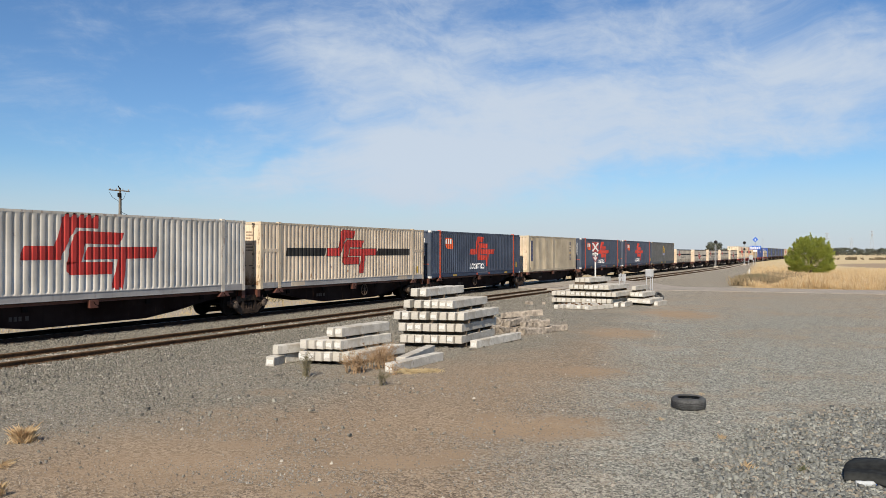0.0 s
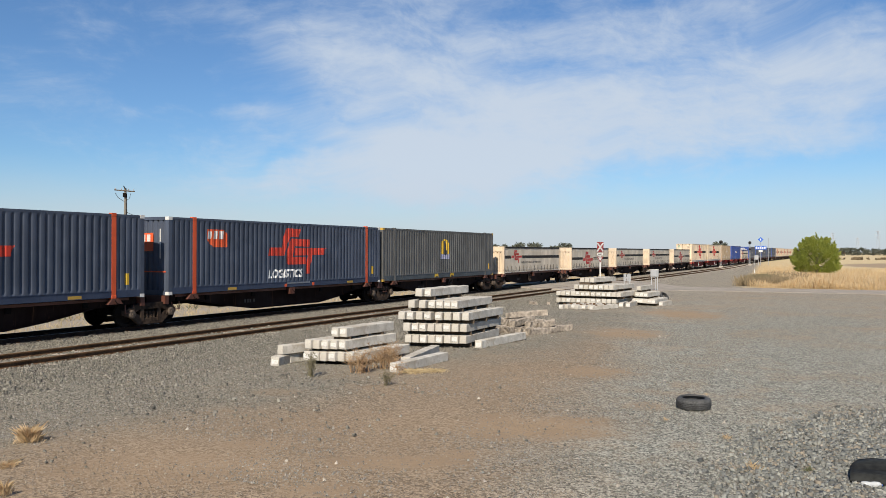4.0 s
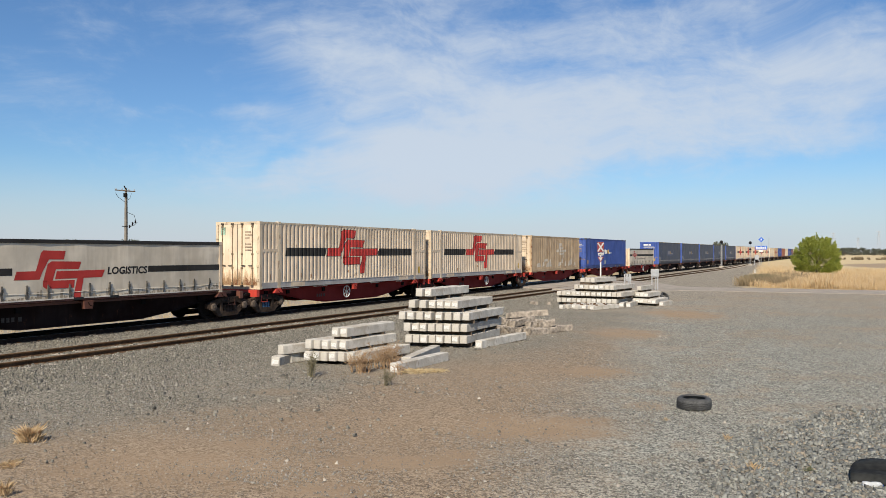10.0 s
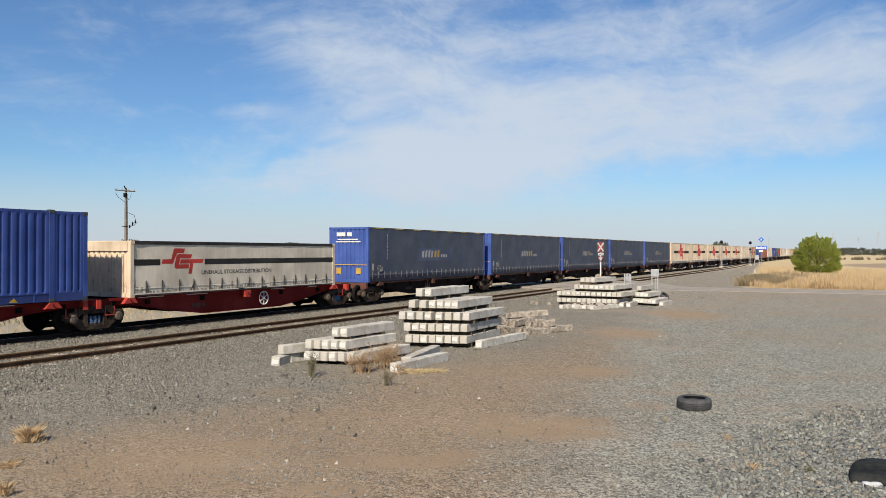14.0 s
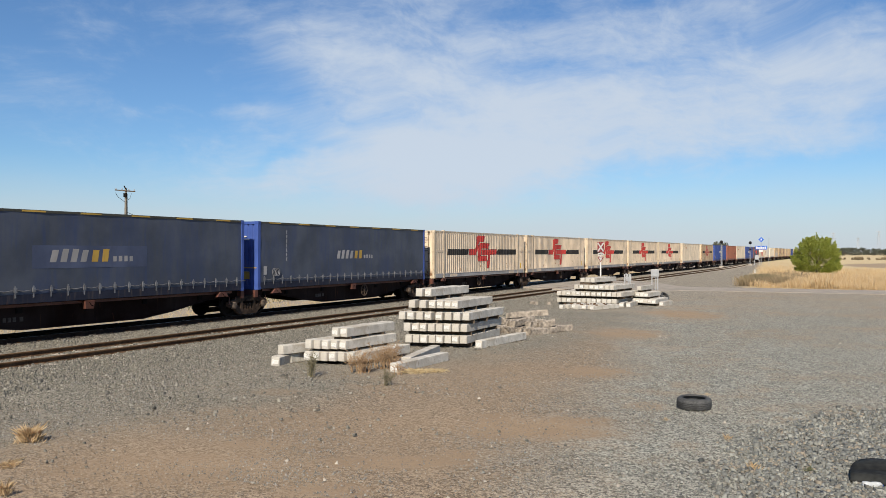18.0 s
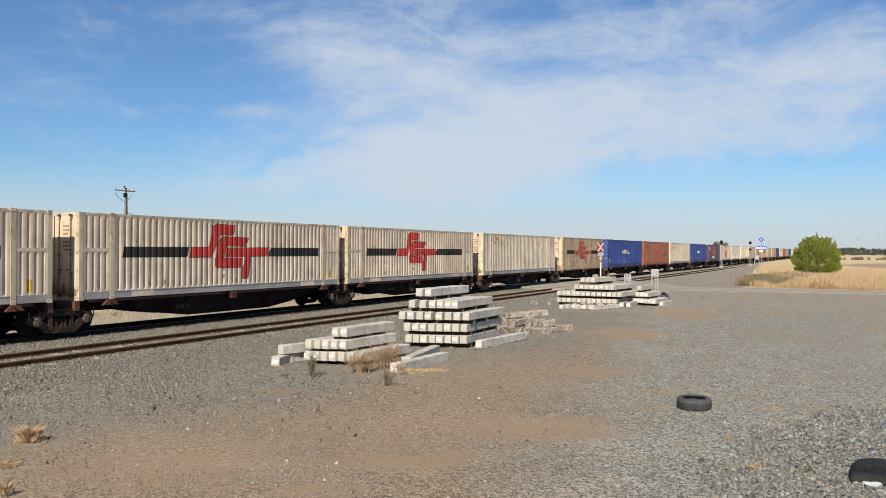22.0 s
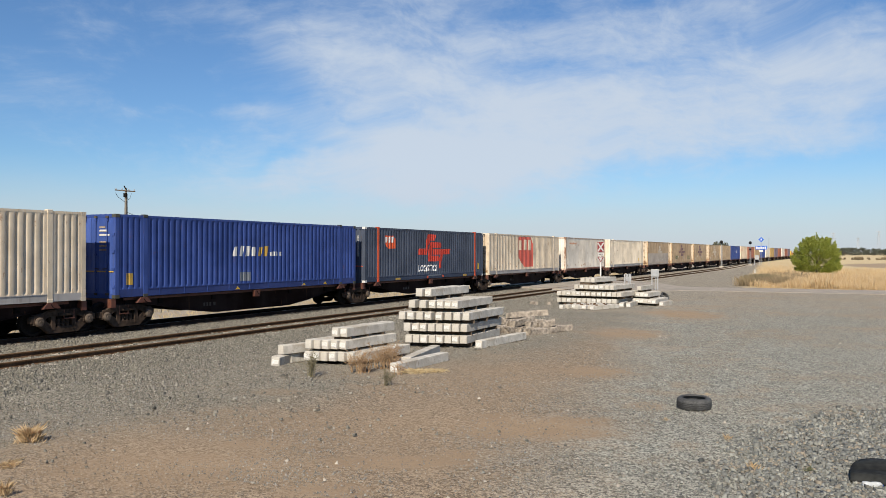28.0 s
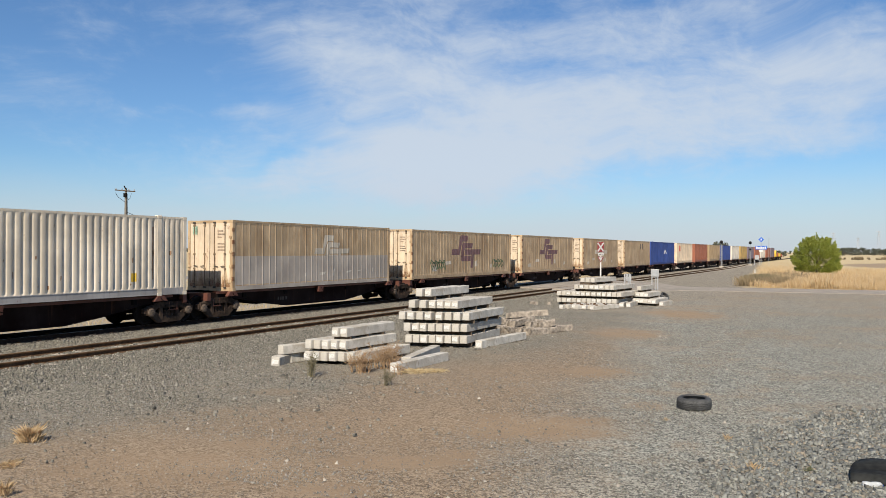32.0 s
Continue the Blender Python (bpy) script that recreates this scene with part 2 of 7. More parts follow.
def ground_material():
    m, g = material("yard_and_field")
    p = g.coords()
    x, y, z = g.xyz(p)
    big, mid, small = g.noise(p, 0.22, 5.0), g.noise(p, 1.3, 5.0, 0.6), g.noise(p, 14.0, 5.0, 0.65)
    vor = g.n("ShaderNodeTexVoronoi")
    vor.inputs["Scale"].default_value = 26.0
    g.link(p, vor.inputs["Vector"])
    cell = g.xyz(vor.outputs["Color"])[0]
    vor2 = g.n("ShaderNodeTexVoronoi")
    vor2.inputs["Scale"].default_value = 47.0
    g.link(p, vor2.inputs["Vector"])
    cell2 = g.xyz(vor2.outputs["Color"])[1]
    chip = g.math("ADD", g.math("MULTIPLY", cell, 0.55), g.math("MULTIPLY", cell2, 0.45))
    grey = g.mix(g.step(chip, 0.12, 0.9), (0.068, 0.070, 0.064), (0.415, 0.413, 0.357))
    brown = g.mix(g.step(chip, 0.12, 0.9), (0.092, 0.069, 0.048), (0.385, 0.303, 0.214))
    far_grey = g.mix(g.step(chip, 0.12, 0.9), (0.110, 0.098, 0.078), (0.375, 0.338, 0.272))
    lime = g.mix(g.step(chip, 0.12, 0.9), (0.070, 0.066, 0.053), (0.31, 0.288, 0.235))
    brown = g.mix(g.step(g.math("ADD", g.math("ADD", x, g.math("MULTIPLY", y, -0.12)), g.math("MULTIPLY", g.math("SUBTRACT", big, 0.5), 5.0)), -9.8, -13.0), brown, lime)
    grey = g.mix(g.step(g.math("ADD", g.math("ADD", x, g.math("MULTIPLY", y, 0.20)), g.math("MULTIPLY", g.math("SUBTRACT", big, 0.5), 6.0)), -3.0, -0.4), brown, grey)
    grey = g.mix(g.step(g.math("ADD", y, g.math("MULTIPLY", g.math("SUBTRACT", big, 0.5), 40.0)), 24.0, 58.0), grey, far_grey)
    earth = g.mix(g.math("ADD", g.math("MULTIPLY", mid, 0.6), g.math("MULTIPLY", small, 0.4)), (0.187, 0.135, 0.087), (0.392, 0.288, 0.187))
    earth = g.mix(g.math("MULTIPLY", g.step(chip, 0.62, 0.82), 0.5), earth, (0.15, 0.125, 0.10))
    # bare worn earth between the gravel, with some broad patches of its own
    bare = g.step(g.math("ADD", g.math("MULTIPLY", big, 0.55), g.math("MULTIPLY", mid, 0.45)), 0.47, 0.63)
    bare = g.math("MULTIPLY", bare, 0.45)
    for cx, cy, rx, ry, turn, k in BARE_PATCHES:
        o = g.math("ADD", oval(g, x, y, cx, cy, rx, ry, turn), g.math("ADD", g.math("MULTIPLY", g.math("SUBTRACT", mid, 0.5), 1.9), g.math("MULTIPLY", g.math("SUBTRACT", small, 0.5), 0.9)))
        bare = g.math("MAXIMUM", bare, g.math("MULTIPLY", g.step(o, 1.35, 0.35), k))
    # coarse crushed stone heaped on one side and along the line
    stone = g.step(g.math("ADD", oval(g, x, y, 2.8, 12.2, 4.2, 5.4, 0.1), g.math("MULTIPLY", g.math("SUBTRACT", mid, 0.5), 0.7)), 1.05, 0.80)
    line = g.step(g.math("ADD", x, g.math("ADD", g.math("MULTIPLY", g.math("SUBTRACT", mid, 0.5), 3.0), g.math("MULTIPLY", g.math("SUBTRACT", big, 0.5), 5.0))), -9.8, -13.0)
    bare = g.math("MULTIPLY", bare, g.math("SUBTRACT", 1.0, g.math("MAXIMUM", stone, g.math("MULTIPLY", line, 0.85))))
    yard = g.mix(bare, grey, earth)
    # dry paddock beyond the line and beyond the road
    straw = g.mix(g.noise(p, 0.05, 4.0), (0.447, 0.354, 0.2), (0.57, 0.47, 0.293))
    straw = g.mix(g.math("MULTIPLY", g.step(small, 0.45, 0.75), 0.5), straw, (0.308, 0.239, 0.139))
    edge = g.math("MULTIPLY", g.math("SUBTRACT", mid, 0.5), 3.0)
    far_side = g.step(g.math("ADD", x, edge), -32.6, -36.0)
    right_side = g.math("MULTIPLY", g.step(g.math("ADD", g.math("ADD", x, g.math("MULTIPLY", y, 0.088)), edge), -2.6, -0.8), g.step(g.math("ADD", y, edge), 70.0, 72.5))
    wide = g.step(y, 640.0, 760.0)
    behind = g.step(y, -60.0, -90.0)
    field = g.math("MAXIMUM", g.math("MAXIMUM", far_side, right_side), g.math("MAXIMUM", wide, behind))
    fallow = g.step(g.math("ADD", oval(g, x, y, 22.0, 205.0, 25.0, 46.0), g.math("MULTIPLY", g.math("SUBTRACT", big, 0.5), 0.6)), 1.05, 0.9)
    straw = g.mix(g.math("MULTIPLY", fallow, 0.85), straw, (0.27, 0.205, 0.145))
    verge = g.math("MULTIPLY", g.step(g.math("ADD", x, edge), -25.6, -27.5), 0.8)
    yard = g.mix(verge, yard, (0.335, 0.298, 0.245))
    col = g.mix(field, yard, straw)
    h = g.math("ADD", g.math("MULTIPLY", chip, 0.8), g.math("MULTIPLY", small, 0.7))
    finish(g, col, 0.95, h, 0.5, 0.018, 0.0, 0.2)
    return m


ground_mat = ground_material()
road_mat = plain("worn_bitumen", (0.277, 0.246, 0.208), 0.9, 0, 9.0, 0.2, 0.3)
concrete_mat = None


def concrete_material():
    m, g = material("weathered_concrete")
    p = g.coords()
    rnd = g.n("ShaderNodeObjectInfo").outputs["Random"]
    a, b = g.noise(p, 3.0, 5.0), g.noise(p, 38.0, 4.0)
    col = g.mix(g.step(a, 0.3, 0.7), (0.40, 0.380, 0.338), (0.60, 0.578, 0.528))
    col = g.mix(g.math("MULTIPLY", rnd, 0.45), col, (0.34, 0.305, 0.25))
    col = g.mix(g.math("MULTIPLY", g.step(g.noise(p, 9.0, 6.0, 0.7), 0.52, 0.70), 0.6), col, (0.19, 0.168, 0.136))
    col = g.mix(g.math("MULTIPLY", g.step(g.noise(p, 1.7, 4.0, 0.6), 0.52, 0.66), 0.55), col, (0.30, 0.25, 0.185))
    col = g.mix(g.math("MULTIPLY", g.step(g.noise(g.scaled(p, (14.0, 14.0, 2.0)), 1.0, 4.0, 0.6), 0.60, 0.72), 0.45), col, (0.16, 0.14, 0.115))
    col = g.mix(g.math("MULTIPLY", g.step(b, 0.64, 0.74), 0.5), col, (0.123, 0.112, 0.092))
    finish(g, col, 0.9, g.math("ADD", a, g.math("MULTIPLY", b, 0.5)), 0.4, 0.01, 0.0, 0.25)
    return m


concrete_mat = concrete_material()
sleeper_mat = plain("dusty_concrete", (0.385, 0.347, 0.293), 0.9, 0, 20.0, 0.2)
rust_rail = plain("rusty_rail_steel", (0.095, 0.056, 0.031), 0.85, 0.0, 25.0, 0.35, 0.25, 0.1)
bright_white = plain("fresh_white_paint", (0.80, 0.79, 0.77), 0.5, 0, 12.0, 0.06)
# main line rail: the train's shadow is put into its colour
main_rail = plain("shade_dark_rail", (0.024, 0.016, 0.012), 0.85, 0.0, 25.0, 0.4, 0.25, 0.15)
# lighter rust than the rail's sides: the sunlit line is coloured in
loop_head = plain("sunlit_rusty_head", (0.20, 0.125, 0.072), 0.8, 0.0, 25.0, 0.3, 0.25, 0.15)
rail_shine = plain("worn_rail_steel", (0.246, 0.208, 0.177), 0.38, 0.8, 30.0, 0.15)
# dark_steel and wheel_steel: the shade under the loads is put into the colour
dark_steel = plain("shade_dark_steel", (0.0065, 0.0055, 0.005), 0.9, 0.0, 14.0, 0.5, 0.25, 0.1)
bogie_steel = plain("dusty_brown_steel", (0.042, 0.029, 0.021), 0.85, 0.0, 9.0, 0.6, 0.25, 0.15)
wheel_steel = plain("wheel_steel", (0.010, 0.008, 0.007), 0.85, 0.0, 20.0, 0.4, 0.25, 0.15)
# pale grey-blue: distance haze is mixed into the towers' colour
tower_steel = plain("haze_pale_tower_steel", (0.42, 0.43, 0.45), 0.7, 0.0, 25.0, 0.1)
galv = plain("galvanised_steel", (0.37, 0.377, 0.385), 0.5, 0.5, 25.0, 0.15)
white_paint = plain("white_paint", (0.585, 0.578, 0.554), 0.55, 0, 20.0, 0.08)
# faded sign paints, darkened further for the shade on the board's face
shaded_sign_red = plain("shaded_sign_red", (0.16, 0.020, 0.022), 0.6, 0, 20.0, 0.25)
shaded_sign_white = plain("shaded_sign_white", (0.36, 0.355, 0.35), 0.6, 0, 20.0, 0.15)
blue_sign = plain("blue_sign_paint", (0.023, 0.108, 0.477), 0.5, 0, 20.0, 0.1)
black_paint = plain("black_paint", (0.014, 0.014, 0.015), 0.55, 0, 20.0, 0.3)
rubber = plain("dusty_rubber", (0.052, 0.053, 0.053), 0.72, 0, 30.0, 0.4)
dark_sheet = plain("black_plastic_sheet", (0.020, 0.021, 0.020), 0.8, 0, 12.0, 0.5, 0.25, 0.15)
# timber darkened so that the gaps between stacked beams hold their shadow
timber = plain("shade_dark_timber", (0.075, 0.055, 0.038), 0.9, 0, 14.0, 0.35)
pole_wood = plain("weathered_pole_timber", (0.17, 0.155, 0.135), 0.85, 0, 8.0, 0.25)
bark = plain("grey_brown_bark", (0.115, 0.085, 0.062), 0.9, 0, 14.0, 0.3, 0.6)
wagon_red = paint("wagon_red", (0.165, 0.008, 0.006), 0.3, (0.05, 0.012, 0.009), 0.06, 0.6, 0.12)
# nearly black: the containers' shadow on the sills is put into this brown
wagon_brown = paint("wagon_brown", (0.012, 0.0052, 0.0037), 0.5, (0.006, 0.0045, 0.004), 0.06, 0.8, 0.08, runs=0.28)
brake_brown = plain("rusty_brake_wheel", (0.075, 0.050, 0.034), 0.8, 0, 14.0, 0.4)
signal_red = paint("bright_red", (0.447, 0.039, 0.023), 0.3, (0.115, 0.054, 0.039), 0.05)
rust_brown = paint("rusty_fittings", (0.105, 0.036, 0.022), 0.5, (0.035, 0.02, 0.015), 0.2)
stones_mat = island("crushed_stone", [(0.070, 0.068, 0.062), (0.25, 0.24, 0.215), (0.16, 0.153, 0.134), (0.38, 0.36, 0.315), (0.12, 0.116, 0.102), (0.30, 0.265, 0.205)])
heap_mat = island("coarse_crushed_stone", [(0.056, 0.060, 0.059), (0.215, 0.221, 0.205), (0.120, 0.126, 0.118), (0.33, 0.336, 0.302), (0.080, 0.084, 0.081), (0.31, 0.265, 0.200)])
earth_stone = island("earthy_gravel", [(0.085, 0.07, 0.055), (0.27, 0.225, 0.17), (0.16, 0.13, 0.10), (0.36, 0.31, 0.24), (0.12, 0.10, 0.08), (0.25, 0.21, 0.165)])
ballast_mat = island("track_ballast", [(0.062, 0.060, 0.051), (0.215, 0.204, 0.172), (0.130, 0.123, 0.102), (0.33, 0.312, 0.262), (0.092, 0.087, 0.073), (0.20, 0.180, 0.144)])
# ballast and sleepers of the main line, coloured dark for the train's shade
shade_ballast = island("shade_dark_ballast", [(0.020, 0.018, 0.015), (0.075, 0.066, 0.055), (0.040, 0.035, 0.029), (0.12, 0.105, 0.088)])
shade_sleeper = plain("shade_dark_concrete", (0.13, 0.112, 0.092), 0.9, 0, 14.0, 0.4)
broken_mat = plain("brown_broken_concrete", (0.29, 0.25, 0.205), 0.92, 0, 7.0, 0.55, 0.8, 0.2)
straw_mat = island("dry_grass", [(0.4, 0.3, 0.154), (0.616, 0.493, 0.293), (0.508, 0.393, 0.216), (0.662, 0.554, 0.354)], 0.8, 0.3)
gold_straw = island("golden_grass", [(0.43, 0.26, 0.12), (0.60, 0.46, 0.28), (0.51, 0.37, 0.20), (0.64, 0.53, 0.36)], 0.8, 0.35)
weed_mat = island("dry_weed", [(0.25, 0.150, 0.080), (0.46, 0.32, 0.185), (0.35, 0.22, 0.12), (0.54, 0.40, 0.245)], 0.85, 0.2)
grey_weed = island("grey_green_weed", [(0.12, 0.11, 0.062), (0.22, 0.19, 0.115), (0.16, 0.145, 0.08), (0.28, 0.23, 0.15)], 0.85, 0.2)
green_weed = island("green_weed", [(0.069, 0.085, 0.039), (0.131, 0.131, 0.062), (0.092, 0.108, 0.046), (0.169, 0.146, 0.077)], 0.8, 0.2)
leaf_mat = island("bush_leaves", [(0.15, 0.19, 0.032), (0.39, 0.43, 0.075), (0.26, 0.31, 0.048), (0.52, 0.53, 0.12)], 0.65, 0.42)
far_leaf = island("gum_leaves", [(0.07, 0.080, 0.060), (0.115, 0.125, 0.095), (0.09, 0.10, 0.075)], 0.8, 0.1)
tall_straw = island("tall_dry_grass", [(0.42, 0.27, 0.125), (0.68, 0.53, 0.32), (0.54, 0.39, 0.21), (0.74, 0.61, 0.40), (0.48, 0.33, 0.17)], 0.8, 0.3)
scrub_leaf = island("dry_scrub", [(0.19, 0.145, 0.085), (0.30, 0.235, 0.14), (0.24, 0.185, 0.11)], 0.85, 0.1)


# ---------------------------------------------------------------- mesh tools
class Mesh:
    """Collects corners and faces of one part."""

    def __init__(self):
        self.v, self.f = [], []

    def add(self, verts, faces):
        k = len(self.v)
        self.v += [tuple(p) for p in verts]
        self.f += [tuple(i + k for i in f) for f in faces]
        return self

    def box(self, x0, x1, y0, y1, z0, z1, m=None):
        v = [(x, y, z) for z in (z0, z1) for x, y in ((x0, y0), (x1, y0), (x1, y1), (x0, y1))]
        if m is not None:
            v = [m @ Vector(p) for p in v]
        return self.add(v, [(3, 2, 1, 0), (4, 5, 6, 7), (0, 1, 5, 4), (1, 2, 6, 5), (2, 3, 7, 6), (3, 0, 4, 7)])

    def prism(self, outline, a, b, axis="x"):
        """An outline in the two other axes, drawn out from a to b; counter-clockwise as seen from the axis's far end."""
        n = len(outline)
        put = {"x": lambda t, p: (t, p[0], p[1]), "y": lambda t, p: (p[1], t, p[0]), "z": lambda t, p: (p[0], p[1], t)}[axis]
        v = [put(a, p) for p in outline] + [put(b, p) for p in outline]
        f = [tuple(range(n))[::-1], tuple(range(n, 2 * n))] + [(i, (i + 1) % n, n + (i + 1) % n, n + i) for i in range(n)]
        return self.add(v, f)

    def turned(self, profile, axis="x", n=20, at=(0, 0, 0), closed=False):
        """A profile of (along, radius) spun round an axis."""
        v, f = [], []
        for t, r in profile:
            for i in range(n):
                w = 2 * math.pi * i / n
                a, b = r * math.cos(w), r * math.sin(w)
                q = {"x": (t, a, b), "y": (b, t, a), "z": (a, b, t)}[axis]
                v.append((q[0] + at[0], q[1] + at[1], q[2] + at[2]))
        m = len(profile)
        for j in range(m if closed else m - 1):
            for i in range(n):
                k, l = (i + 1) % n, (j + 1) % m
                f.append((j * n + i, j * n + k, l * n + k, l * n + i))
        if not closed:
            f.append(tuple(range(n))[::-1])
            f.append(tuple(range((m - 1) * n, m * n)))
        return self.add(v, f)

    def tube(self, pts, r, n=6):
        """A round bar along a line of points; r one radius, or one for each point."""
        v, f = [], []
        for j, p in enumerate(pts):
            p = Vector(p)
            d = (Vector(pts[min(j + 1, len(pts) - 1)]) - Vector(pts[max(j - 1, 0)])).normalized()
            s = d.cross(Vector((0, 0, 1)) if abs(d.z) < 0.9 else Vector((1, 0, 0))).normalized()
            t = s.cross(d)
            rr = r[j] if isinstance(r, (list, tuple)) else r
            for i in range(n):
                w = 2 * math.pi * i / n
                v.append(p + s * (rr * math.cos(w)) + t * (rr * math.sin(w)))
        for j in range(len(pts) - 1):
            for i in range(n):
                k = (i + 1) % n
                f.append((j * n + i, j * n + k, (j + 1) * n + k, (j + 1) * n + i))
        f.append(tuple(range(n))[::-1])
        f.append(tuple(range((len(pts) - 1) * n, len(pts) * n)))
        return self.add(v, f)

    def data(self, name, mat, smooth=False, bevel=0.0):
        me = bpy.data.meshes.new(name)
        me.from_pydata(self.v, [], self.f)
        me.materials.append(mat)
        bm = bmesh.new()
        bm.from_mesh(me)
        if bevel:
            bmesh.ops.bevel(bm, geom=list(bm.edges), offset=bevel, segments=1, affect="EDGES", clamp_overlap=True)
        if len(bm.faces) < 20000:
            bmesh.ops.recalc_face_normals(bm, faces=list(bm.faces))
        bm.to_mesh(me)
        bm.free()
        if smooth:
            me.shade_smooth()
        return me


def part(name, mesh, mat, parent=None, label="", m=None, smooth=False, bevel=0.0):
    """Links a Mesh, or mesh data, as one object under a thing or a part."""
    data = mesh.data(name, mat, smooth, bevel) if isinstance(mesh, Mesh) else mesh
    ob = new(name, data)
    ob.parent = parent
    if m is not None:
        ob.matrix_basis = m
    return tagged(ob, label)


def thing(name, label, category, m=None, group="", kind=""):
    ob = new(name)
    ob.empty_display_size = 0.2
    if m is not None:
        ob.matrix_basis = m
    return tagged(ob, label, category, group, kind)


def writing(text, size, y, z, squeeze=1.0, lean=0.0, bold=0.0):
    """A line of writing as flat triangles in (along, up), centred on a place of a wall."""
    cu = bpy.data.curves.new("writing", "FONT")
    cu.body, cu.size, cu.align_x, cu.align_y, cu.shear, cu.offset = text, size, "CENTER", "CENTER", lean, bold
    cu.resolution_u = 3
    ob = bpy.data.objects.new("writing", cu)
    scene.collection.objects.link(ob)
    me = bpy.data.meshes.new_from_object(ob.evaluated_get(bpy.context.evaluated_depsgraph_get()))
    bpy.data.objects.remove(ob)
    me.calc_loop_triangles()
    out = []
    for t in me.loop_triangles:
        q = [(y + me.vertices[i].co.x * squeeze, z + me.vertices[i].co.y) for i in t.vertices]
        area = sum(a[0] * b[1] - b[0] * a[1] for a, b in zip(q, q[1:] + q[:1]))
        out.append(q if area > 0 else q[::-1])
    bpy.data.meshes.remove(me)
    return out


# ---------------------------------------------------------------- the train's way
RAIL_TOP = 0.34
MAIN_X, LOOP_X = -23.5, -19.43
V0, ACC = 17.549, 0.0554           # speed at the middle of the clip, and its slow rise


def run(t):
    """How far the train has gone since the start."""
    s = lambda q: V0 * (q - 16) + ACC / 2 * (q - 16) ** 2
    return s(t) - s(0)


# ---------------------------------------------------------------- ground
def ground_height(x, y):
    def ramp(a, b, za, zb):
        k = min(1, max(0, (x - a) / (b - a)))
        k = k * k * (3 - 2 * k)
        return za + (zb - za) * k
    if x < -25.0:
        return ramp(-27.8, -25.0, -0.12, 0.18)
    if x < -21.2:
        return ramp(-22.0, -21.4, 0.18, 0.10)
    if x < -17.6:
        return 0.10
    return ramp(-17.6, -15.6, 0.10, 0.0)


def build_ground():
    xs = [-4500, -2000, -900, -400, -200, -110, -70, -50, -40, -34, -30]
    x = -28.0
    while x < -14.99:
        xs.append(round(x, 2))
        x += 0.2
    while x < 8.01:
        xs.append(round(x, 2))
        x += 0.4
    xs += [10, 14, 20, 30, 50, 90, 180, 400, 900, 2000, 4500]
    ys = [-2500, -1200, -600, -250, -100, -40, -15, 0, 4]
    y = 6.0
    while y < 36:
        ys.append(round(y, 2))
        y += 0.4
    while y < 130:
        ys.append(round(y, 2))
        y += 3
    ys += [140, 160, 190, 230, 290, 380, 520, 800, 1300, 2200, 4800]
    v = []
    for yy in ys:
        for xx in xs:
            h = ground_height(xx, yy)
            if -15.5 < xx < 12 and 4 < yy < 60:
                h += 0.035 * noise.noise((xx * 0.5, yy * 0.5, 0)) + 0.012 * noise.noise((xx * 2.1, yy * 2.1, 3))
            v.append((xx, yy, h))
    n = len(xs)
    f = [(j * n + i, j * n + i + 1, (j + 1) * n + i + 1, (j + 1) * n + i) for j in range(len(ys) - 1) for i in range(n - 1)]
    me = bpy.data.meshes.new("ground")
    me.from_pydata(v, [], f)
    me.materials.append(ground_mat)
    me.shade_smooth()
    tagged(new("ground", me), "gravel rail yard with bare brown earth and dry straw paddocks beyond", "ground", kind="structure")


build_ground()


def build_road():
    """The bitumen road that crosses both tracks, with its ramped approaches."""
    xs = [-90, -60, -40, -30, -27, -25.2, -24.6, -22.4, -21.6, -20.8, -20.5, -18.3, -17.9, -16.5, -14, -12, -9, -5, 0, 6, 14, 25, 40, 80, 200]
    def level(x):
        if x < -27:
            return -0.06 + 0.02
        if x <= -22.0:
            return min(RAIL_TOP - 0.012, -0.06 + (x + 27) * 0.24)
        if x <= -18.0:
            return 0.235
        return max(0.035, 0.235 - (x + 18) * 0.06)
    mesh = Mesh()
    rows = []
    for x in xs:
        half = 3.2 + (6.0 if -26 < x < -15 else 0) + (2.5 if -15 <= x < -12 else 0)
        mid = 66.5 + (x + 12) * 0.11 if x > -12 else 66.0
        z = level(x)
        rows.append([(x, mid - half, z - 0.25), (x, mid - half, z), (x, mid - half * 0.4, z + 0.01), (x, mid + half * 0.4, z + 0.01), (x, mid + half, z), (x, mid + half, z - 0.25)])
    v = [p for r in rows for p in r]
    f = [(j * 6 + i, (j + 1) * 6 + i, (j + 1) * 6 + i + 1, j * 6 + i + 1) for j in range(len(rows) - 1) for i in range(5)]
    mesh.add(v, f)
    tagged(part("road", mesh, road_mat), "pale worn bitumen road crossing the railway tracks", "road", kind="structure")


build_road()


def loop_x(y):
    """The middle of the passing loop, which swings into the main line further on."""
    k = min(1.0, max(0.0, (y - 130.0) / 120.0))
    return LOOP_X + (MAIN_X - LOOP_X) * k * k * (3 - 2 * k)


def rail_outline(cx, top):
    w, h = 0.036, 0.155
    return [(cx - 0.07, top - h), (cx + 0.07, top - h), (cx + 0.07, top - h + 0.012), (cx + 0.012, top - h + 0.035), (cx + 0.010, top - 0.045), (cx + w, top - 0.035),
            (cx + w, top - 0.006), (cx + w - 0.008, top), (cx - w + 0.008, top), (cx - w, top - 0.006), (cx - w, top - 0.035), (cx - 0.010, top - 0.045), (cx - 0.012, top - h + 0.035), (cx - 0.07, top - h + 0.012)]


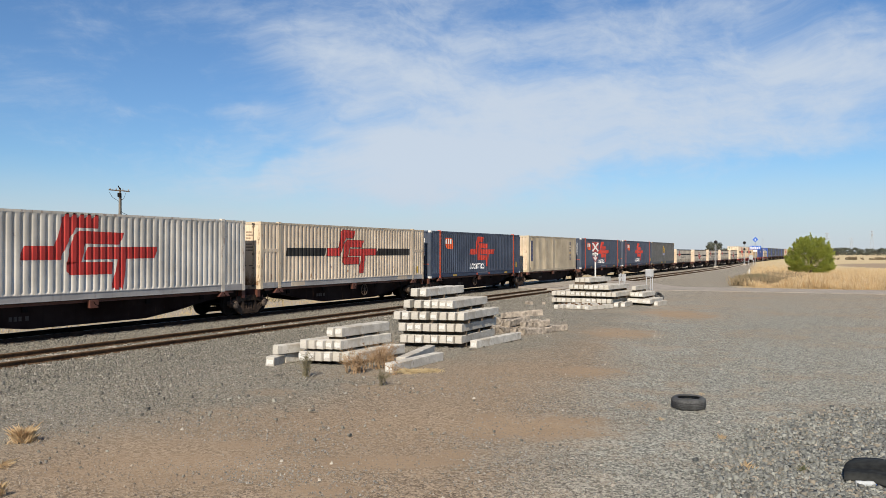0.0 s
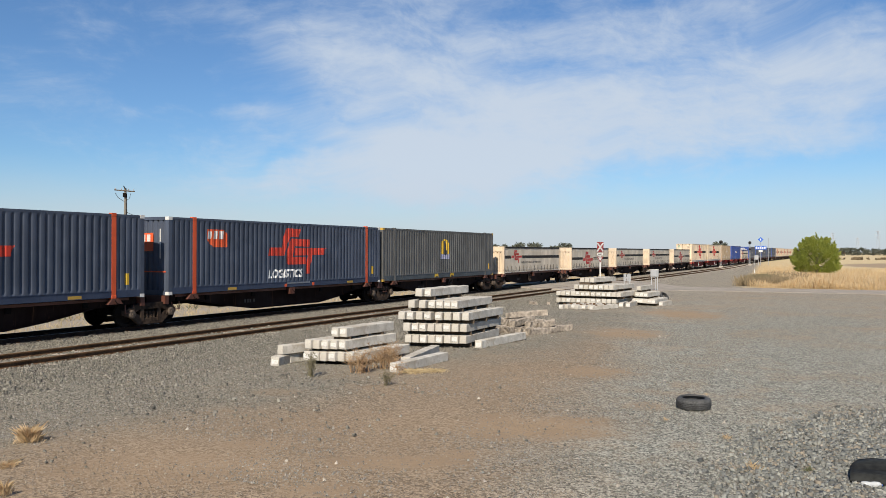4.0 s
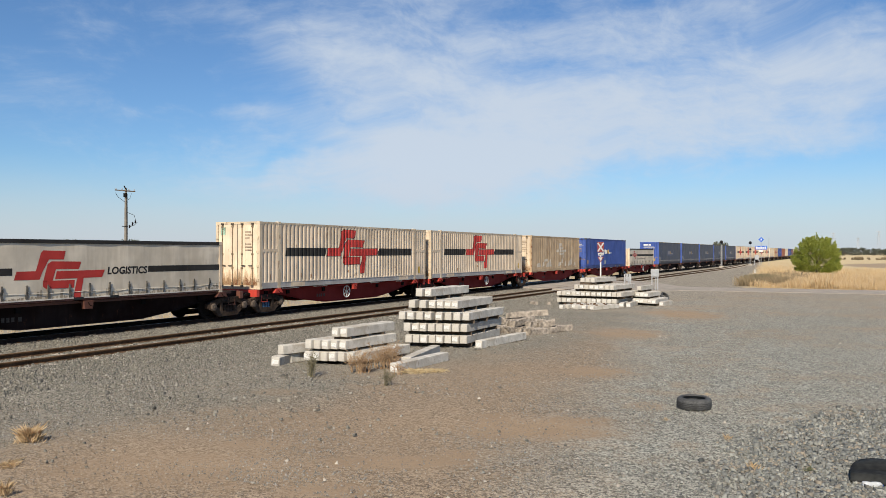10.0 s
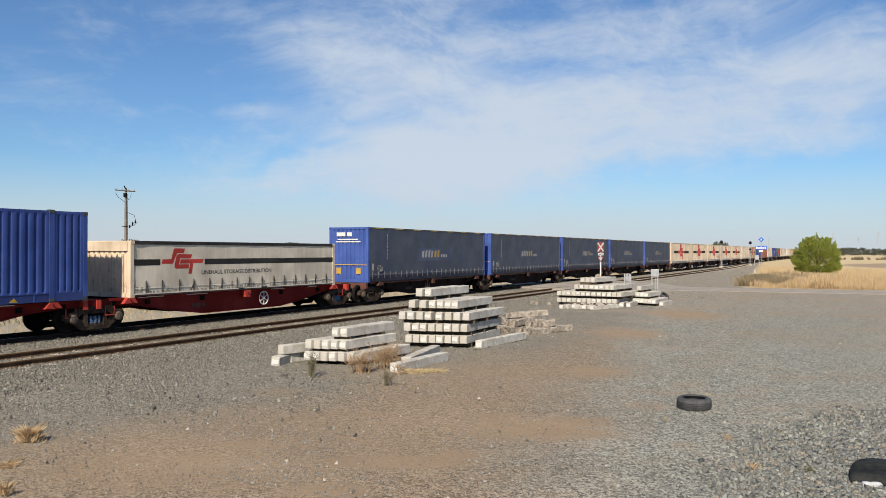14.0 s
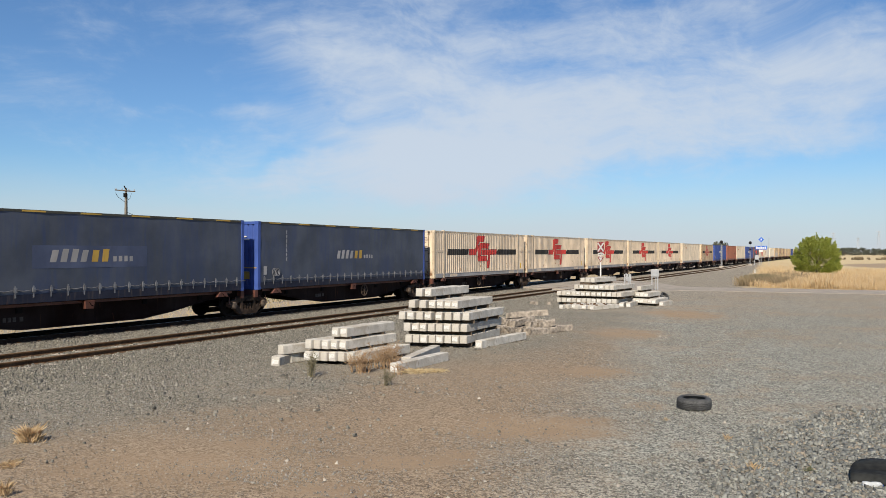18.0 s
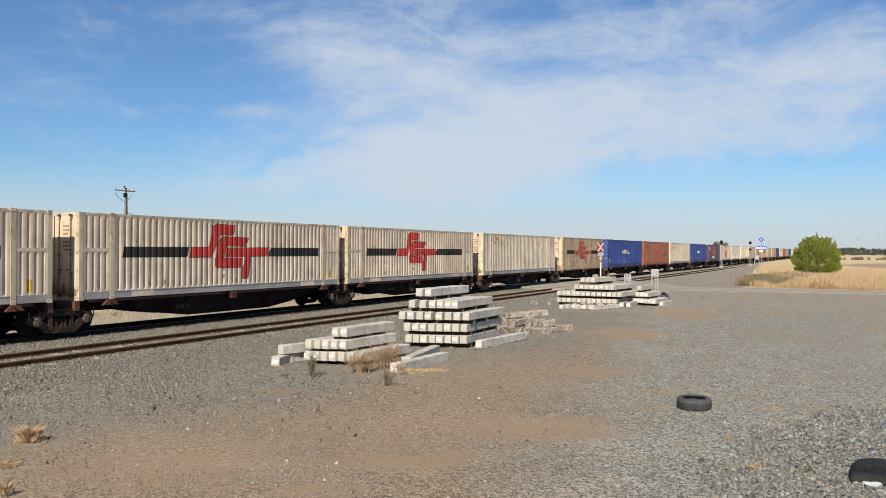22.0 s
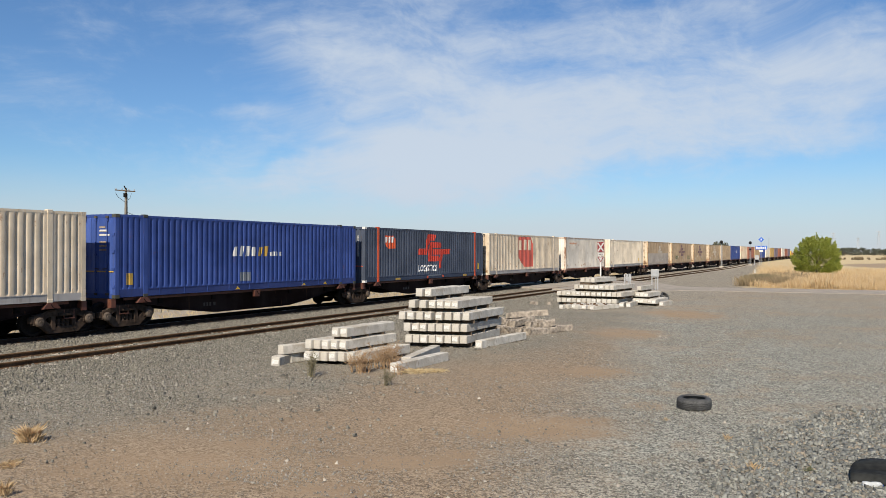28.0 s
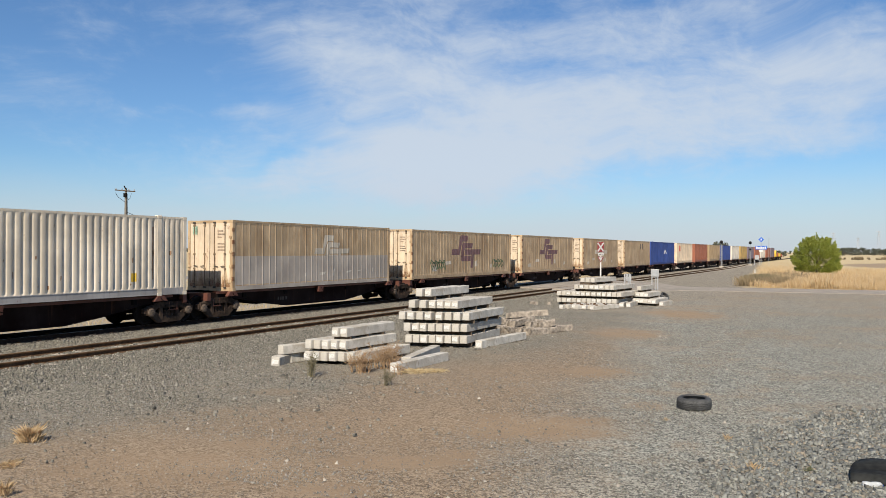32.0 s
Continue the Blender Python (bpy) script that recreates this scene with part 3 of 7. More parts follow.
def build_tracks():
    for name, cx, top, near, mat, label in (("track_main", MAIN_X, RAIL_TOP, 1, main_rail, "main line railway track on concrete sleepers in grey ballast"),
                                            ("track_loop", LOOP_X, 0.25, 0, rust_rail, "rusty passing loop track sunk in grey ballast")):
        track = thing(name, label, "railway track", kind="structure")
        for side in (-0.7525, 0.7525):
            stops = [-700.0, 1500.0] if near else [-700.0, 130.0] + [130.0 + 5 * i for i in range(1, 24)]
            o = rail_outline(side, top)
            mesh, head = Mesh(), Mesh()
            k = len(o)
            mid = (lambda y: cx) if near else loop_x
            mesh.add([(p[0] + mid(y), y, p[1]) for y in stops for p in o], [(j * k + i, j * k + (i + 1) % k, (j + 1) * k + (i + 1) % k, (j + 1) * k + i) for j in range(len(stops) - 1) for i in range(k)])
            rail = part("rail", mesh, mat, track, "rusty brown steel rail" if not near else "steel rail with a worn head")
            strip = [(side - 0.022, top - 0.004), (side + 0.022, top - 0.004), (side + 0.018, top + 0.002), (side - 0.018, top + 0.002)]
            head.add([(p[0] + mid(y), y, p[1]) for y in stops for p in strip], [(j * 4 + i, j * 4 + (i + 1) % 4, j * 4 + 4 + (i + 1) % 4, j * 4 + 4 + i) for j in range(len(stops) - 1) for i in range(4)])
            part("rail_head", head, rail_shine if near else loop_head, rail)
        # sleepers: the nearest ones singly, the rest joined
        one = Mesh()
        zt = top - 0.150
        one.box(-1.26, 1.26, -0.12, 0.12, zt - 0.2, zt + 0.004)
        # the main line's sleepers take the concrete darkened for shade
        bed = shade_sleeper if near else sleeper_mat
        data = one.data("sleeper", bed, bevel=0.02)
        y, rest = -60.0, Mesh()
        while y < (260 if near else 240):
            if not 57.0 < y < 75.0:
                if 4 < y < 120:
                    part("sleeper", data, sleeper_mat, track, m=pose((cx if near else loop_x(y)) + random.uniform(-0.03, 0.03), y, random.uniform(-0.012, 0.006)))
                else:
                    q = cx if near else loop_x(y)
                    rest.box(q - 1.26, q + 1.26, y - 0.12, y + 0.12, zt - 0.2, zt + 0.004)
            y += 0.68
        tagged(part("distant_sleepers", rest, bed, track), kind="stuff")
        # spring clips on the rails near by
        clips = Mesh()
        y = -60 + 0.68 * 95
        while y < 45:
            for side in (-0.7525, 0.7525):
                for d in (-0.085, 0.085):
                    clips.box(cx + side + d - 0.03, cx + side + d + 0.03, y - 0.05, y + 0.05, zt, zt + 0.04)
            y += 0.68
        tagged(part("rail_clips", clips, rust_rail, track), kind="stuff")


build_tracks()

# ---------------------------------------------------------------- wagons
def disc_wheel(cx):
    return [(cx - 0.065, 0.10), (cx - 0.065, 0.36), (cx - 0.070, 0.45), (cx - 0.040, 0.485), (cx - 0.035, 0.462), (cx + 0.065, 0.455), (cx + 0.065, 0.37), (cx + 0.01, 0.34), (cx + 0.02, 0.16), (cx + 0.06, 0.12)]


def wheelset_data():
    m = Mesh()
    m.turned([(-1.02, 0.02), (-1.02, 0.075), (1.02, 0.075), (1.02, 0.02)], n=10)
    m.turned([(a, r) for a, r in disc_wheel(0.745)], n=26)
    m.turned([(-a, r) for a, r in disc_wheel(0.745)], n=26)
    return m.data("wheelset", wheel_steel)


cap_steel = plain("dusty_axle_cap", (0.085, 0.064, 0.048), 0.8, 0.0, 9.0, 0.5)


def sideframe_data():
    """One cast side frame of a three-piece bogie, with its two windows."""
    m = Mesh()
    m.prism([(-1.16, 0.42), (-0.86, 0.40), (-0.52, 0.60), (0.52, 0.60), (0.86, 0.40), (1.16, 0.42), (1.16, 0.60), (0.92, 0.66), (0.60, 0.82), (-0.60, 0.82), (-0.92, 0.66), (-1.16, 0.60)], 0.88, 1.07, "x")
    m.prism([(-0.98, 0.42), (-0.52, 0.06), (0.52, 0.06), (0.98, 0.42), (0.66, 0.50), (0.36, 0.27), (-0.36, 0.27), (-0.66, 0.50)], 0.91, 1.05, "x")
    for y in (-0.46, 0.30):
        m.box(0.90, 1.06, y, y + 0.16, 0.16, 0.70)
    for y in (-0.89, 0.89):
        m.prism([(y - 0.19, 0.36), (y + 0.19, 0.36), (y + 0.15, 0.68), (y - 0.15, 0.68)], 0.90, 1.09, "x")
    m.box(1.04, 1.10, -0.22, 0.22, 0.60, 0.70)
    return m.data("side_frame", bogie_steel, bevel=0.012)


WHEELSET, SIDEFRAME = wheelset_data(), sideframe_data()
_m = Mesh()
_m.turned([(0.235 + 0.0275 * _k, 0.055 if _k % 2 else 0.07) for _k in range(11)], "z", 8, (0.985, 0, 0))
SPRINGS = {}
SPRINGS["brown"] = _m.data("coil_spring", bogie_steel)
SPRINGS["blue"] = _m.data("coil_spring", paint("spring_blue", (0.046, 0.123, 0.231), 0.4))
BOLSTER = Mesh().box(-1.0, 1.0, -0.2, 0.2, 0.40, 0.66).box(-0.3, 0.3, -0.3, 0.3, 0.62, 0.80).data("bolster", dark_steel, bevel=0.02)
CAP = Mesh().turned([(1.02, 0.02), (1.02, 0.15), (1.13, 0.15), (1.16, 0.11), (1.16, 0.05), (1.18, 0.04), (1.18, 0.01)], n=14).data("axle_box", cap_steel)
HALF_AXLES = 0.89


RIM = Mesh().turned([(0.0, 0.285), (0.025, 0.305), (0.05, 0.285), (0.025, 0.250)], n=20, closed=True)
HUB = Mesh().turned([(-0.06, 0.03), (0.05, 0.06), (0.07, 0.02)], n=8)
SPOKE = Mesh().tube([(0.03, 0.0, 0.04), (0.025, 0.0, 0.27)], 0.022, 4)


def handbrake(parent, mat, y):
    """A spoked handbrake wheel on the wagon's side."""
    rim = part("handbrake_wheel", RIM, mat, parent, m=pose(1.045, y, 0.68))
    part("hub", HUB, mat, rim)
    data = SPOKE.data("spoke", mat)
    for i in range(6):
        part("spoke", data, mat, rim, m=pose(0, 0, 0, 60 * i))


def sill_outline(half):
    """The fish-bellied side of a skeletal container wagon, seen from the side; heights above the rail."""
    return [(-half, 0.80), (-half + 1.0, 0.80), (-half + 1.8, 0.76), (-half + 3.6, 0.44), (-half + 5.0, 0.27), (half - 5.0, 0.27), (half - 3.6, 0.44), (half - 1.8, 0.76), (half - 1.0, 0.80),
            (half, 0.80), (half, 1.043), (-half, 1.043)]


PACK_BOGIE, SHARED_BOGIE = 6.65, 7.78


def build_wagon(place, body, fittings, label, springs, brake_mat, half=7.32, plates=True, wheel_at=None):
    """One unit of a five-unit articulated wagon: first, middle or last in its pack. Inner ends share a bogie."""
    w = thing("container_wagon", label, "rail wagon", group="wagons of the freight train")
    o = sill_outline(half)
    for s in (-1, 1):
        m = Mesh()
        a, b = (0.87, 0.93) if s > 0 else (-0.93, -0.87)
        m.prism(o, a, b, "x")
        lower = [p for p in o[1:9]]
        for (y0, z0), (y1, z1) in zip(lower, lower[1:]):
            m.add([(s * 0.83, y0, z0), (s * 0.98, y0, z0), (s * 0.98, y1, z1), (s * 0.83, y1, z1), (s * 0.83, y0, z0 - 0.02), (s * 0.98, y0, z0 - 0.02), (s * 0.98, y1, z1 - 0.02), (s * 0.83, y1, z1 - 0.02)],
                  [(0, 1, 2, 3), (7, 6, 5, 4), (0, 4, 5, 1), (1, 5, 6, 2), (2, 6, 7, 3), (3, 7, 4, 0)])
        sill = part("side_sill", m, body, w)
        # on brown wagons the rust colour also paints in the flange's sunlit edge
        part("top_flange", Mesh().box(min(s * 0.86, s * 1.04), max(s * 0.86, s * 1.04), -half + 0.5, half - 0.5, 1.043, 1.055).box(min(s * 1.025, s * 1.045), max(s * 1.025, s * 1.045), -half + 0.5, half - 0.5, 0.965, 1.055), fittings if body == wagon_brown else body, sill)
        if s > 0 and plates:
            for y, wd in ((-2.9, 0.10), (-2.74, 0.10), (-2.58, 0.10), (-2.36, 0.12)):
                part("number_panel", Mesh().box(0.931, 0.935, y, y + wd, 0.52, 0.66), plain("faded_lettering", (0.045, 0.038, 0.032), 0.8, 0, 9.0, 0.6), sill, "faded pale wagon number bars")
            for a, b in ((-5.6, -4.4), (-3.3, -2.2), (1.6, 2.5), (4.2, 4.9)):
                part("rubbed_edge", Mesh().box(1.046, 1.049, a, b, 1.018, 1.046), fittings if body == wagon_brown else white_paint, sill, "paint rubbed pale along the edge")
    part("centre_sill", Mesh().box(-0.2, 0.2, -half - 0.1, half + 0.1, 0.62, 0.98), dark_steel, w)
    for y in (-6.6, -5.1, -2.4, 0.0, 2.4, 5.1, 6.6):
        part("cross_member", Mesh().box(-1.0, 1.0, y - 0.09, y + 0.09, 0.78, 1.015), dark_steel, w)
    for s in (-1, 1):
        part("end_beam", Mesh().box(-1.15, 1.15, s * half - 0.09, s * half + 0.09, 0.74, 1.04), fittings, w)
        outer = (s < 0 and place == "first") or (s > 0 and place == "last")
        c = Mesh().box(-0.10, 0.10, min(s * half, s * (half + 0.32)), max(s * half, s * (half + 0.32)), 0.74, 0.94)
        c.box(-0.17, 0.17, min(s * (half + 0.24), s * (half + 0.42)), max(s * (half + 0.24), s * (half + 0.42)), 0.68, 1.0)
        part("coupler" if outer else "drawbar", c, dark_steel, w)
        part("brake_hose", Mesh().tube([(0.35, s * half, 0.85), (0.37, s * (half + 0.2), 0.55), (0.30, s * (half + 0.38), 0.45)], 0.03, 6), rubber, w)
        step = Mesh().box(1.02, 1.10, s * (half - 0.5) - 0.2, s * (half - 0.5) + 0.2, 0.50, 0.53)
        for d in (-0.18, 0.18):
            step.box(1.05, 1.075, s * (half - 0.5) + d - 0.015, s * (half - 0.5) + d + 0.015, 0.5, 0.8)
        part("foot_step", step, fittings, w)
    # twistlock brackets, two at each end of the near and far sides, and in the middle
    for s in (-1, 1):
        for y in (-6.08, 6.08, -0.1):
            big = abs(y) > 3
            bracket = part("twistlock_bracket", Mesh().prism([(y - 0.32, 0.86), (y + 0.32, 0.86), (y + 0.15, 1.052), (y - 0.15, 1.052)] if big else [(y - 0.16, 0.78), (y + 0.16, 0.78), (y + 0.19, 1.052), (y - 0.19, 1.052)],
                                                             1.10 if s > 0 else -1.25, 1.25 if s > 0 else -1.10, "x"), fittings, w, bevel=0.008)
            part("lock_handle", Mesh().tube([(s * 1.255, y - 0.03, 1.0), (s * 1.30, y, 0.90), (s * 1.30, y + 0.12, 0.86)], 0.013, 5), dark_steel, bracket)
    if wheel_at is not None:
        handbrake(w, brake_mat, wheel_at)
    part("brake_cylinder", Mesh().turned([(-0.5, 0.05), (-0.5, 0.17), (0.2, 0.17), (0.3, 0.10), (0.6, 0.05)], "y", 12, (0.55, 1.3, 0.62)), dark_steel, w)
    part("air_tank", Mesh().turned([(-0.6, 0.08), (-0.5, 0.2), (0.5, 0.2), (0.6, 0.08)], "y", 12, (-0.5, -1.5, 0.60)), dark_steel, w)
    rod = Mesh().tube([(0.45, -4.6, 0.52), (0.45, 4.6, 0.52)], 0.025, 5)
    part("brake_rod", rod, dark_steel, w)
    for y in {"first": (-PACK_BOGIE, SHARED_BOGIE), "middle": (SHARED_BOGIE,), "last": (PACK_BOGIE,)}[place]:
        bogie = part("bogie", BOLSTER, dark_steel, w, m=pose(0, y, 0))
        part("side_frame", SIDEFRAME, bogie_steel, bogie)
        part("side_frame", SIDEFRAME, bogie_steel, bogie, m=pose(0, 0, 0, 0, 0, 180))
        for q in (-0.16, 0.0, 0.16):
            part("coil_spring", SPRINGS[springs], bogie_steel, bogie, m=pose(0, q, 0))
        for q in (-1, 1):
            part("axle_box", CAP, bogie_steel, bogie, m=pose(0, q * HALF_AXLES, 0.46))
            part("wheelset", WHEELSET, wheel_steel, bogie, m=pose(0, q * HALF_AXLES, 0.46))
    return w


OLD_LABEL, RED_LABEL = "grimy brown skeletal container wagon darkened for shade, in an articulated set", "dark red skeletal container wagon with bright red twistlock brackets"
UNITS = {}


def unit_of(place, red_one, wheel_at):
    """A wagon unit: built once for each place in the pack and place of its handbrake wheel, then copied."""
    key = (place, red_one, wheel_at)
    if key in UNITS:
        return copy_thing(UNITS[key], Matrix())
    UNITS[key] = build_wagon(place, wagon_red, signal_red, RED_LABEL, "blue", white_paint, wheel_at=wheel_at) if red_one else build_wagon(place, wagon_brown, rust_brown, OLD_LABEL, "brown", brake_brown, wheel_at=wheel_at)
    return UNITS[key]


# ---------------------------------------------------------------- containers
HALF_W = 1.22
DEPTH, PITCH = 0.054, 0.28


def corrugation(y0, y1):
    """The plan of a corrugated wall: (along, depth below the outer face), from y0 to y1."""
    out, n = [(y0, 0.0)], max(1, round((y1 - y0 - 0.08) / PITCH))
    step = (y1 - y0 - 0.08) / n
    for i in range(n):
        y = y0 + 0.04 + i * step
        out += [(y + 0.064, 0.0), (y + 0.082, DEPTH * 0.14), (y + 0.110, DEPTH * 0.88), (y + 0.122, DEPTH), (y + step - 0.122, DEPTH), (y + step - 0.110, DEPTH * 0.88), (y + step - 0.082, DEPTH * 0.14), (y + step - 0.064, 0.0)]
    return out + [(y1, 0.0)]


def clip(poly, at, keep_above):
    out = []
    for (a, b) in zip(poly, poly[1:] + poly[:1]):
        ia, ib = (a[0] >= at) == keep_above, (b[0] >= at) == keep_above
        if ia:
            out.append(a)
        if ia != ib:
            k = (at - a[0]) / (b[0] - a[0])
            out.append((at, a[1] + k * (b[1] - a[1])))
    return out


def painted(polys, plan, mesh=None, face=HALF_W, proud=0.003):
    """Paint that follows a wall: convex outlines in (along, up), laid over its folds."""
    mesh = mesh or Mesh()
    for poly in polys:
        lo, hi = min(p[0] for p in poly), max(p[0] for p in poly)
        for (ya, da), (yb, db) in zip(plan, plan[1:]):
            if yb <= lo or ya >= hi or yb - ya < 1e-6:
                continue
            q = clip(clip(list(poly), ya, True), yb, False) if len(poly) > 2 else []
            if len(q) > 2:
                mesh.add([(face + proud - (da + (db - da) * (y - ya) / (yb - ya)), y, z) for y, z in q], [tuple(range(len(q)))])
    return mesh


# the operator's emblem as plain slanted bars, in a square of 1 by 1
EMBLEM = [[(0.30, 1.0), (0.54, 0.99), (0.52, 0.81), (0.362, 0.815)], [(0.276, 0.95), (0.30, 1.0), (0.362, 0.815), (0.297, 0.578), (0.222, 0.578)], [(0.027, 0.578), (0.297, 0.578), (0.262, 0.405), (0.0, 0.405)],
          [(0.392, 0.776), (0.716, 0.763), (0.69, 0.603), (0.436, 0.612)], [(0.348, 0.72), (0.392, 0.776), (0.436, 0.612), (0.40, 0.375), (0.298, 0.34)], [(0.298, 0.375), (0.643, 0.375), (0.635, 0.211), (0.330, 0.211), (0.298, 0.26)],
          [(0.445, 0.569), (1.0, 0.578), (0.967, 0.418), (0.425, 0.405)], [(0.67, 0.41), (0.746, 0.418), (0.708, 0.0), (0.627, 0.0)]]


def emblem(y0, z0, w, h, pad=0.0):
    out = []
    for q in EMBLEM:
        mx, mz = sum(p[0] for p in q) / len(q), sum(p[1] for p in q) / len(q)
        pts = [(y0 + a * w + (pad if a > mx else -pad), z0 + b * h + (pad if b > mz else -pad)) for a, b in q]
        out.append(pts)
    return out


def rect(y0, y1, z0, z1, lean=0.0):
    return [(y0, z0), (y1, z0), (y1 + lean, z1), (y0 + lean, z1)]


def letter_bars(y0, z0, w, h, n, lean=0.0):
    """Plain upright bars in place of a brand name."""
    step = w / n
    return [rect(y0 + i * step, y0 + i * step + step * 0.62, z0, z0 + h * (1.0 if i % 3 else 0.92), lean) for i in range(n)]


def scrawl(y0, z0, w, h, n, stroke, seed):
    """A looping hand-drawn scrawl as short straight strokes in (along, up)."""
    rs = random.Random(seed)
    pts, out = [], []
    for i in range(n):
        a, cy = rs.uniform(0.7, 1.3), y0 + w * (i + 0.5) / n
        for k in range(9):
            q = 2 * math.pi * k / 8
            pts.append((cy + w / n * (0.55 * math.sin(q) + 0.25 * math.sin(2 * q + a)), z0 + h * (0.5 + 0.5 * a * math.cos(q + a * 0.6) * (0.9 if k % 3 else 0.6))))
    for (ya, za), (yb, zb) in zip(pts, pts[1:]):
        d = math.hypot(yb - ya, zb - za)
        if d > 1e-4:
            ny, nz = -(zb - za) / d * stroke / 2, (yb - ya) / d * stroke / 2
            out.append([(ya + ny, za + nz), (ya - ny, za - nz), (yb - ny, zb - nz), (yb + ny, zb + nz)])
    return out


faded_data = plain("faded_brown_print", (0.26, 0.20, 0.145), 0.8, 0, 30.0, 0.4)
door_bar = plain("rusty_locking_bar", (0.20, 0.145, 0.09), 0.8, 0, 14.0, 0.5)
faded_green = plain("faded_green_patch", (0.24, 0.36, 0.27), 0.7, 0, 22.0, 0.6)
door_iron = plain("dark_door_iron", (0.055, 0.045, 0.036), 0.8, 0, 14.0, 0.4)


def end_wall(parent, y, style, frame_mat, wall_mat, height, s):
    """An end of a container: corrugated, or two doors with their bars."""
    z0, z1 = 0.16, height - 0.12
    if style == "doors":
        for k in (-1, 1):
            x0, x1 = (-1.10, -0.01) if k < 0 else (0.01, 1.10)
            m = Mesh().box(x0, x1, min(y - s * 0.05, y - s * 0.01), max(y - s * 0.05, y - s * 0.01), z0, z1)
            for x in (x0 + 0.10, x0 + 0.40, x0 + 0.70):
                m.prism([(x, y - s * 0.012), (x + 0.28, y - s * 0.012), (x + 0.235, y), (x + 0.045, y)][::s], z0 + 0.10, z1 - 0.10, "z")
            door = part("door", m, wall_mat, parent)
            if k > 0:
                rows = Mesh()
                for i, wide in enumerate((0.30, 0.42, 0.24, 0.0, 0.34, 0.38, 0.36)):
                    if wide:
                        rows.box(x0 + 0.42, x0 + 0.42 + wide, min(y, y + s * 0.005), max(y, y + s * 0.005), z1 - 0.36 - 0.13 * i, z1 - 0.30 - 0.13 * i)
                part("door_data", rows, faded_data, door, "small dark rows of faded data")
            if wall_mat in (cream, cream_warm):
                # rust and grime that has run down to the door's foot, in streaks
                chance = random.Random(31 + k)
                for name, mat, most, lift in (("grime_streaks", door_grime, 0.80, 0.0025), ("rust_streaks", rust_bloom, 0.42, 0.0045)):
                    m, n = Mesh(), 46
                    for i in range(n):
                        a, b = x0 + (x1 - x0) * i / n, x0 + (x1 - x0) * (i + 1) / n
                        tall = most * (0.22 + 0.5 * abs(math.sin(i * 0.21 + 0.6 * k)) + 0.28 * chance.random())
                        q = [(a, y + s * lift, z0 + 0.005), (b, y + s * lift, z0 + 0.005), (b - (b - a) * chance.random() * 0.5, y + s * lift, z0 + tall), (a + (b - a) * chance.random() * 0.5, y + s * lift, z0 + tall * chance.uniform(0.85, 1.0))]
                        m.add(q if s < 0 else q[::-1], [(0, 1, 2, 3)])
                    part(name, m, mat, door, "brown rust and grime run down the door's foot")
                if k < 0:
                    part("maker_patch", Mesh().box(x0 + 0.16, x0 + 0.42, min(y, y + s * 0.006), max(y, y + s * 0.006), z1 - 0.46, z1 - 0.12), faded_green, door, "small faded green patch")
                part("door_seal", Mesh().box(-0.012 if k > 0 else x0 - 0.012, 0.012 if k > 0 else x0 + 0.014, min(y, y + s * 0.004), max(y, y + s * 0.004), z0, z1), door_iron, door, "dark rubber door seal")
            for x in (x0 + 0.26, x1 - 0.26):
                b = Mesh().tube([(x, y + s * 0.025, z0 + 0.02), (x, y + s * 0.025, z1 - 0.02)], 0.019, 6)
                for z in (z0 + 0.1, 0.9, 1.5, z1 - 0.1):
                    b.box(x - 0.05, x + 0.05, min(y, y + s * 0.04), max(y, y + s * 0.04), z - 0.03, z + 0.03)
                bar = part("locking_bar", b, door_bar if wall_mat in (cream, cream_warm) else frame_mat, door)
                for z in (z0 - 0.02, z1 + 0.02):
                    part("locking_cam", Mesh().box(x - 0.06, x + 0.06, min(y, y + s * 0.05), max(y, y + s * 0.05), z - 0.035, z + 0.035), door_iron, bar)
                part("bar_handle", Mesh().tube([(x, y + s * 0.05, 1.02), (x + (0.20 if x < x0 + 0.5 else -0.20), y + s * 0.05, 1.0)], 0.018, 5), door_iron, bar)
            for z in (0.4, 1.0, 1.6, 2.2):
                if z < z1:
                    xe = 1.13 * k
                    part("hinge", Mesh().box(xe - 0.06, xe + 0.06, min(y, y + s * 0.03), max(y, y + s * 0.03), z - 0.05, z + 0.05), frame_mat, door)
    else:
        m = Mesh()
        pl = corrugation(-1.1, 1.1)
        v = [(x, y - s * (d + 0.02), z) for x, d in pl for z in (z0, z1)]
        m.add(v, [(2 * i, 2 * i + 2, 2 * i + 3, 2 * i + 1) for i in range(len(pl) - 1)])
        part("end_panel", m, wall_mat, parent)
    part("end_beam", Mesh().box(-1.1, 1.1, min(y, y - s * 0.12), max(y, y - s * 0.12), 0.0, 0.16), frame_mat, parent)
    part("end_beam", Mesh().box(-1.1, 1.1, min(y, y - s * 0.10), max(y, y - s * 0.10), height - 0.12, height - 0.005), frame_mat, parent)


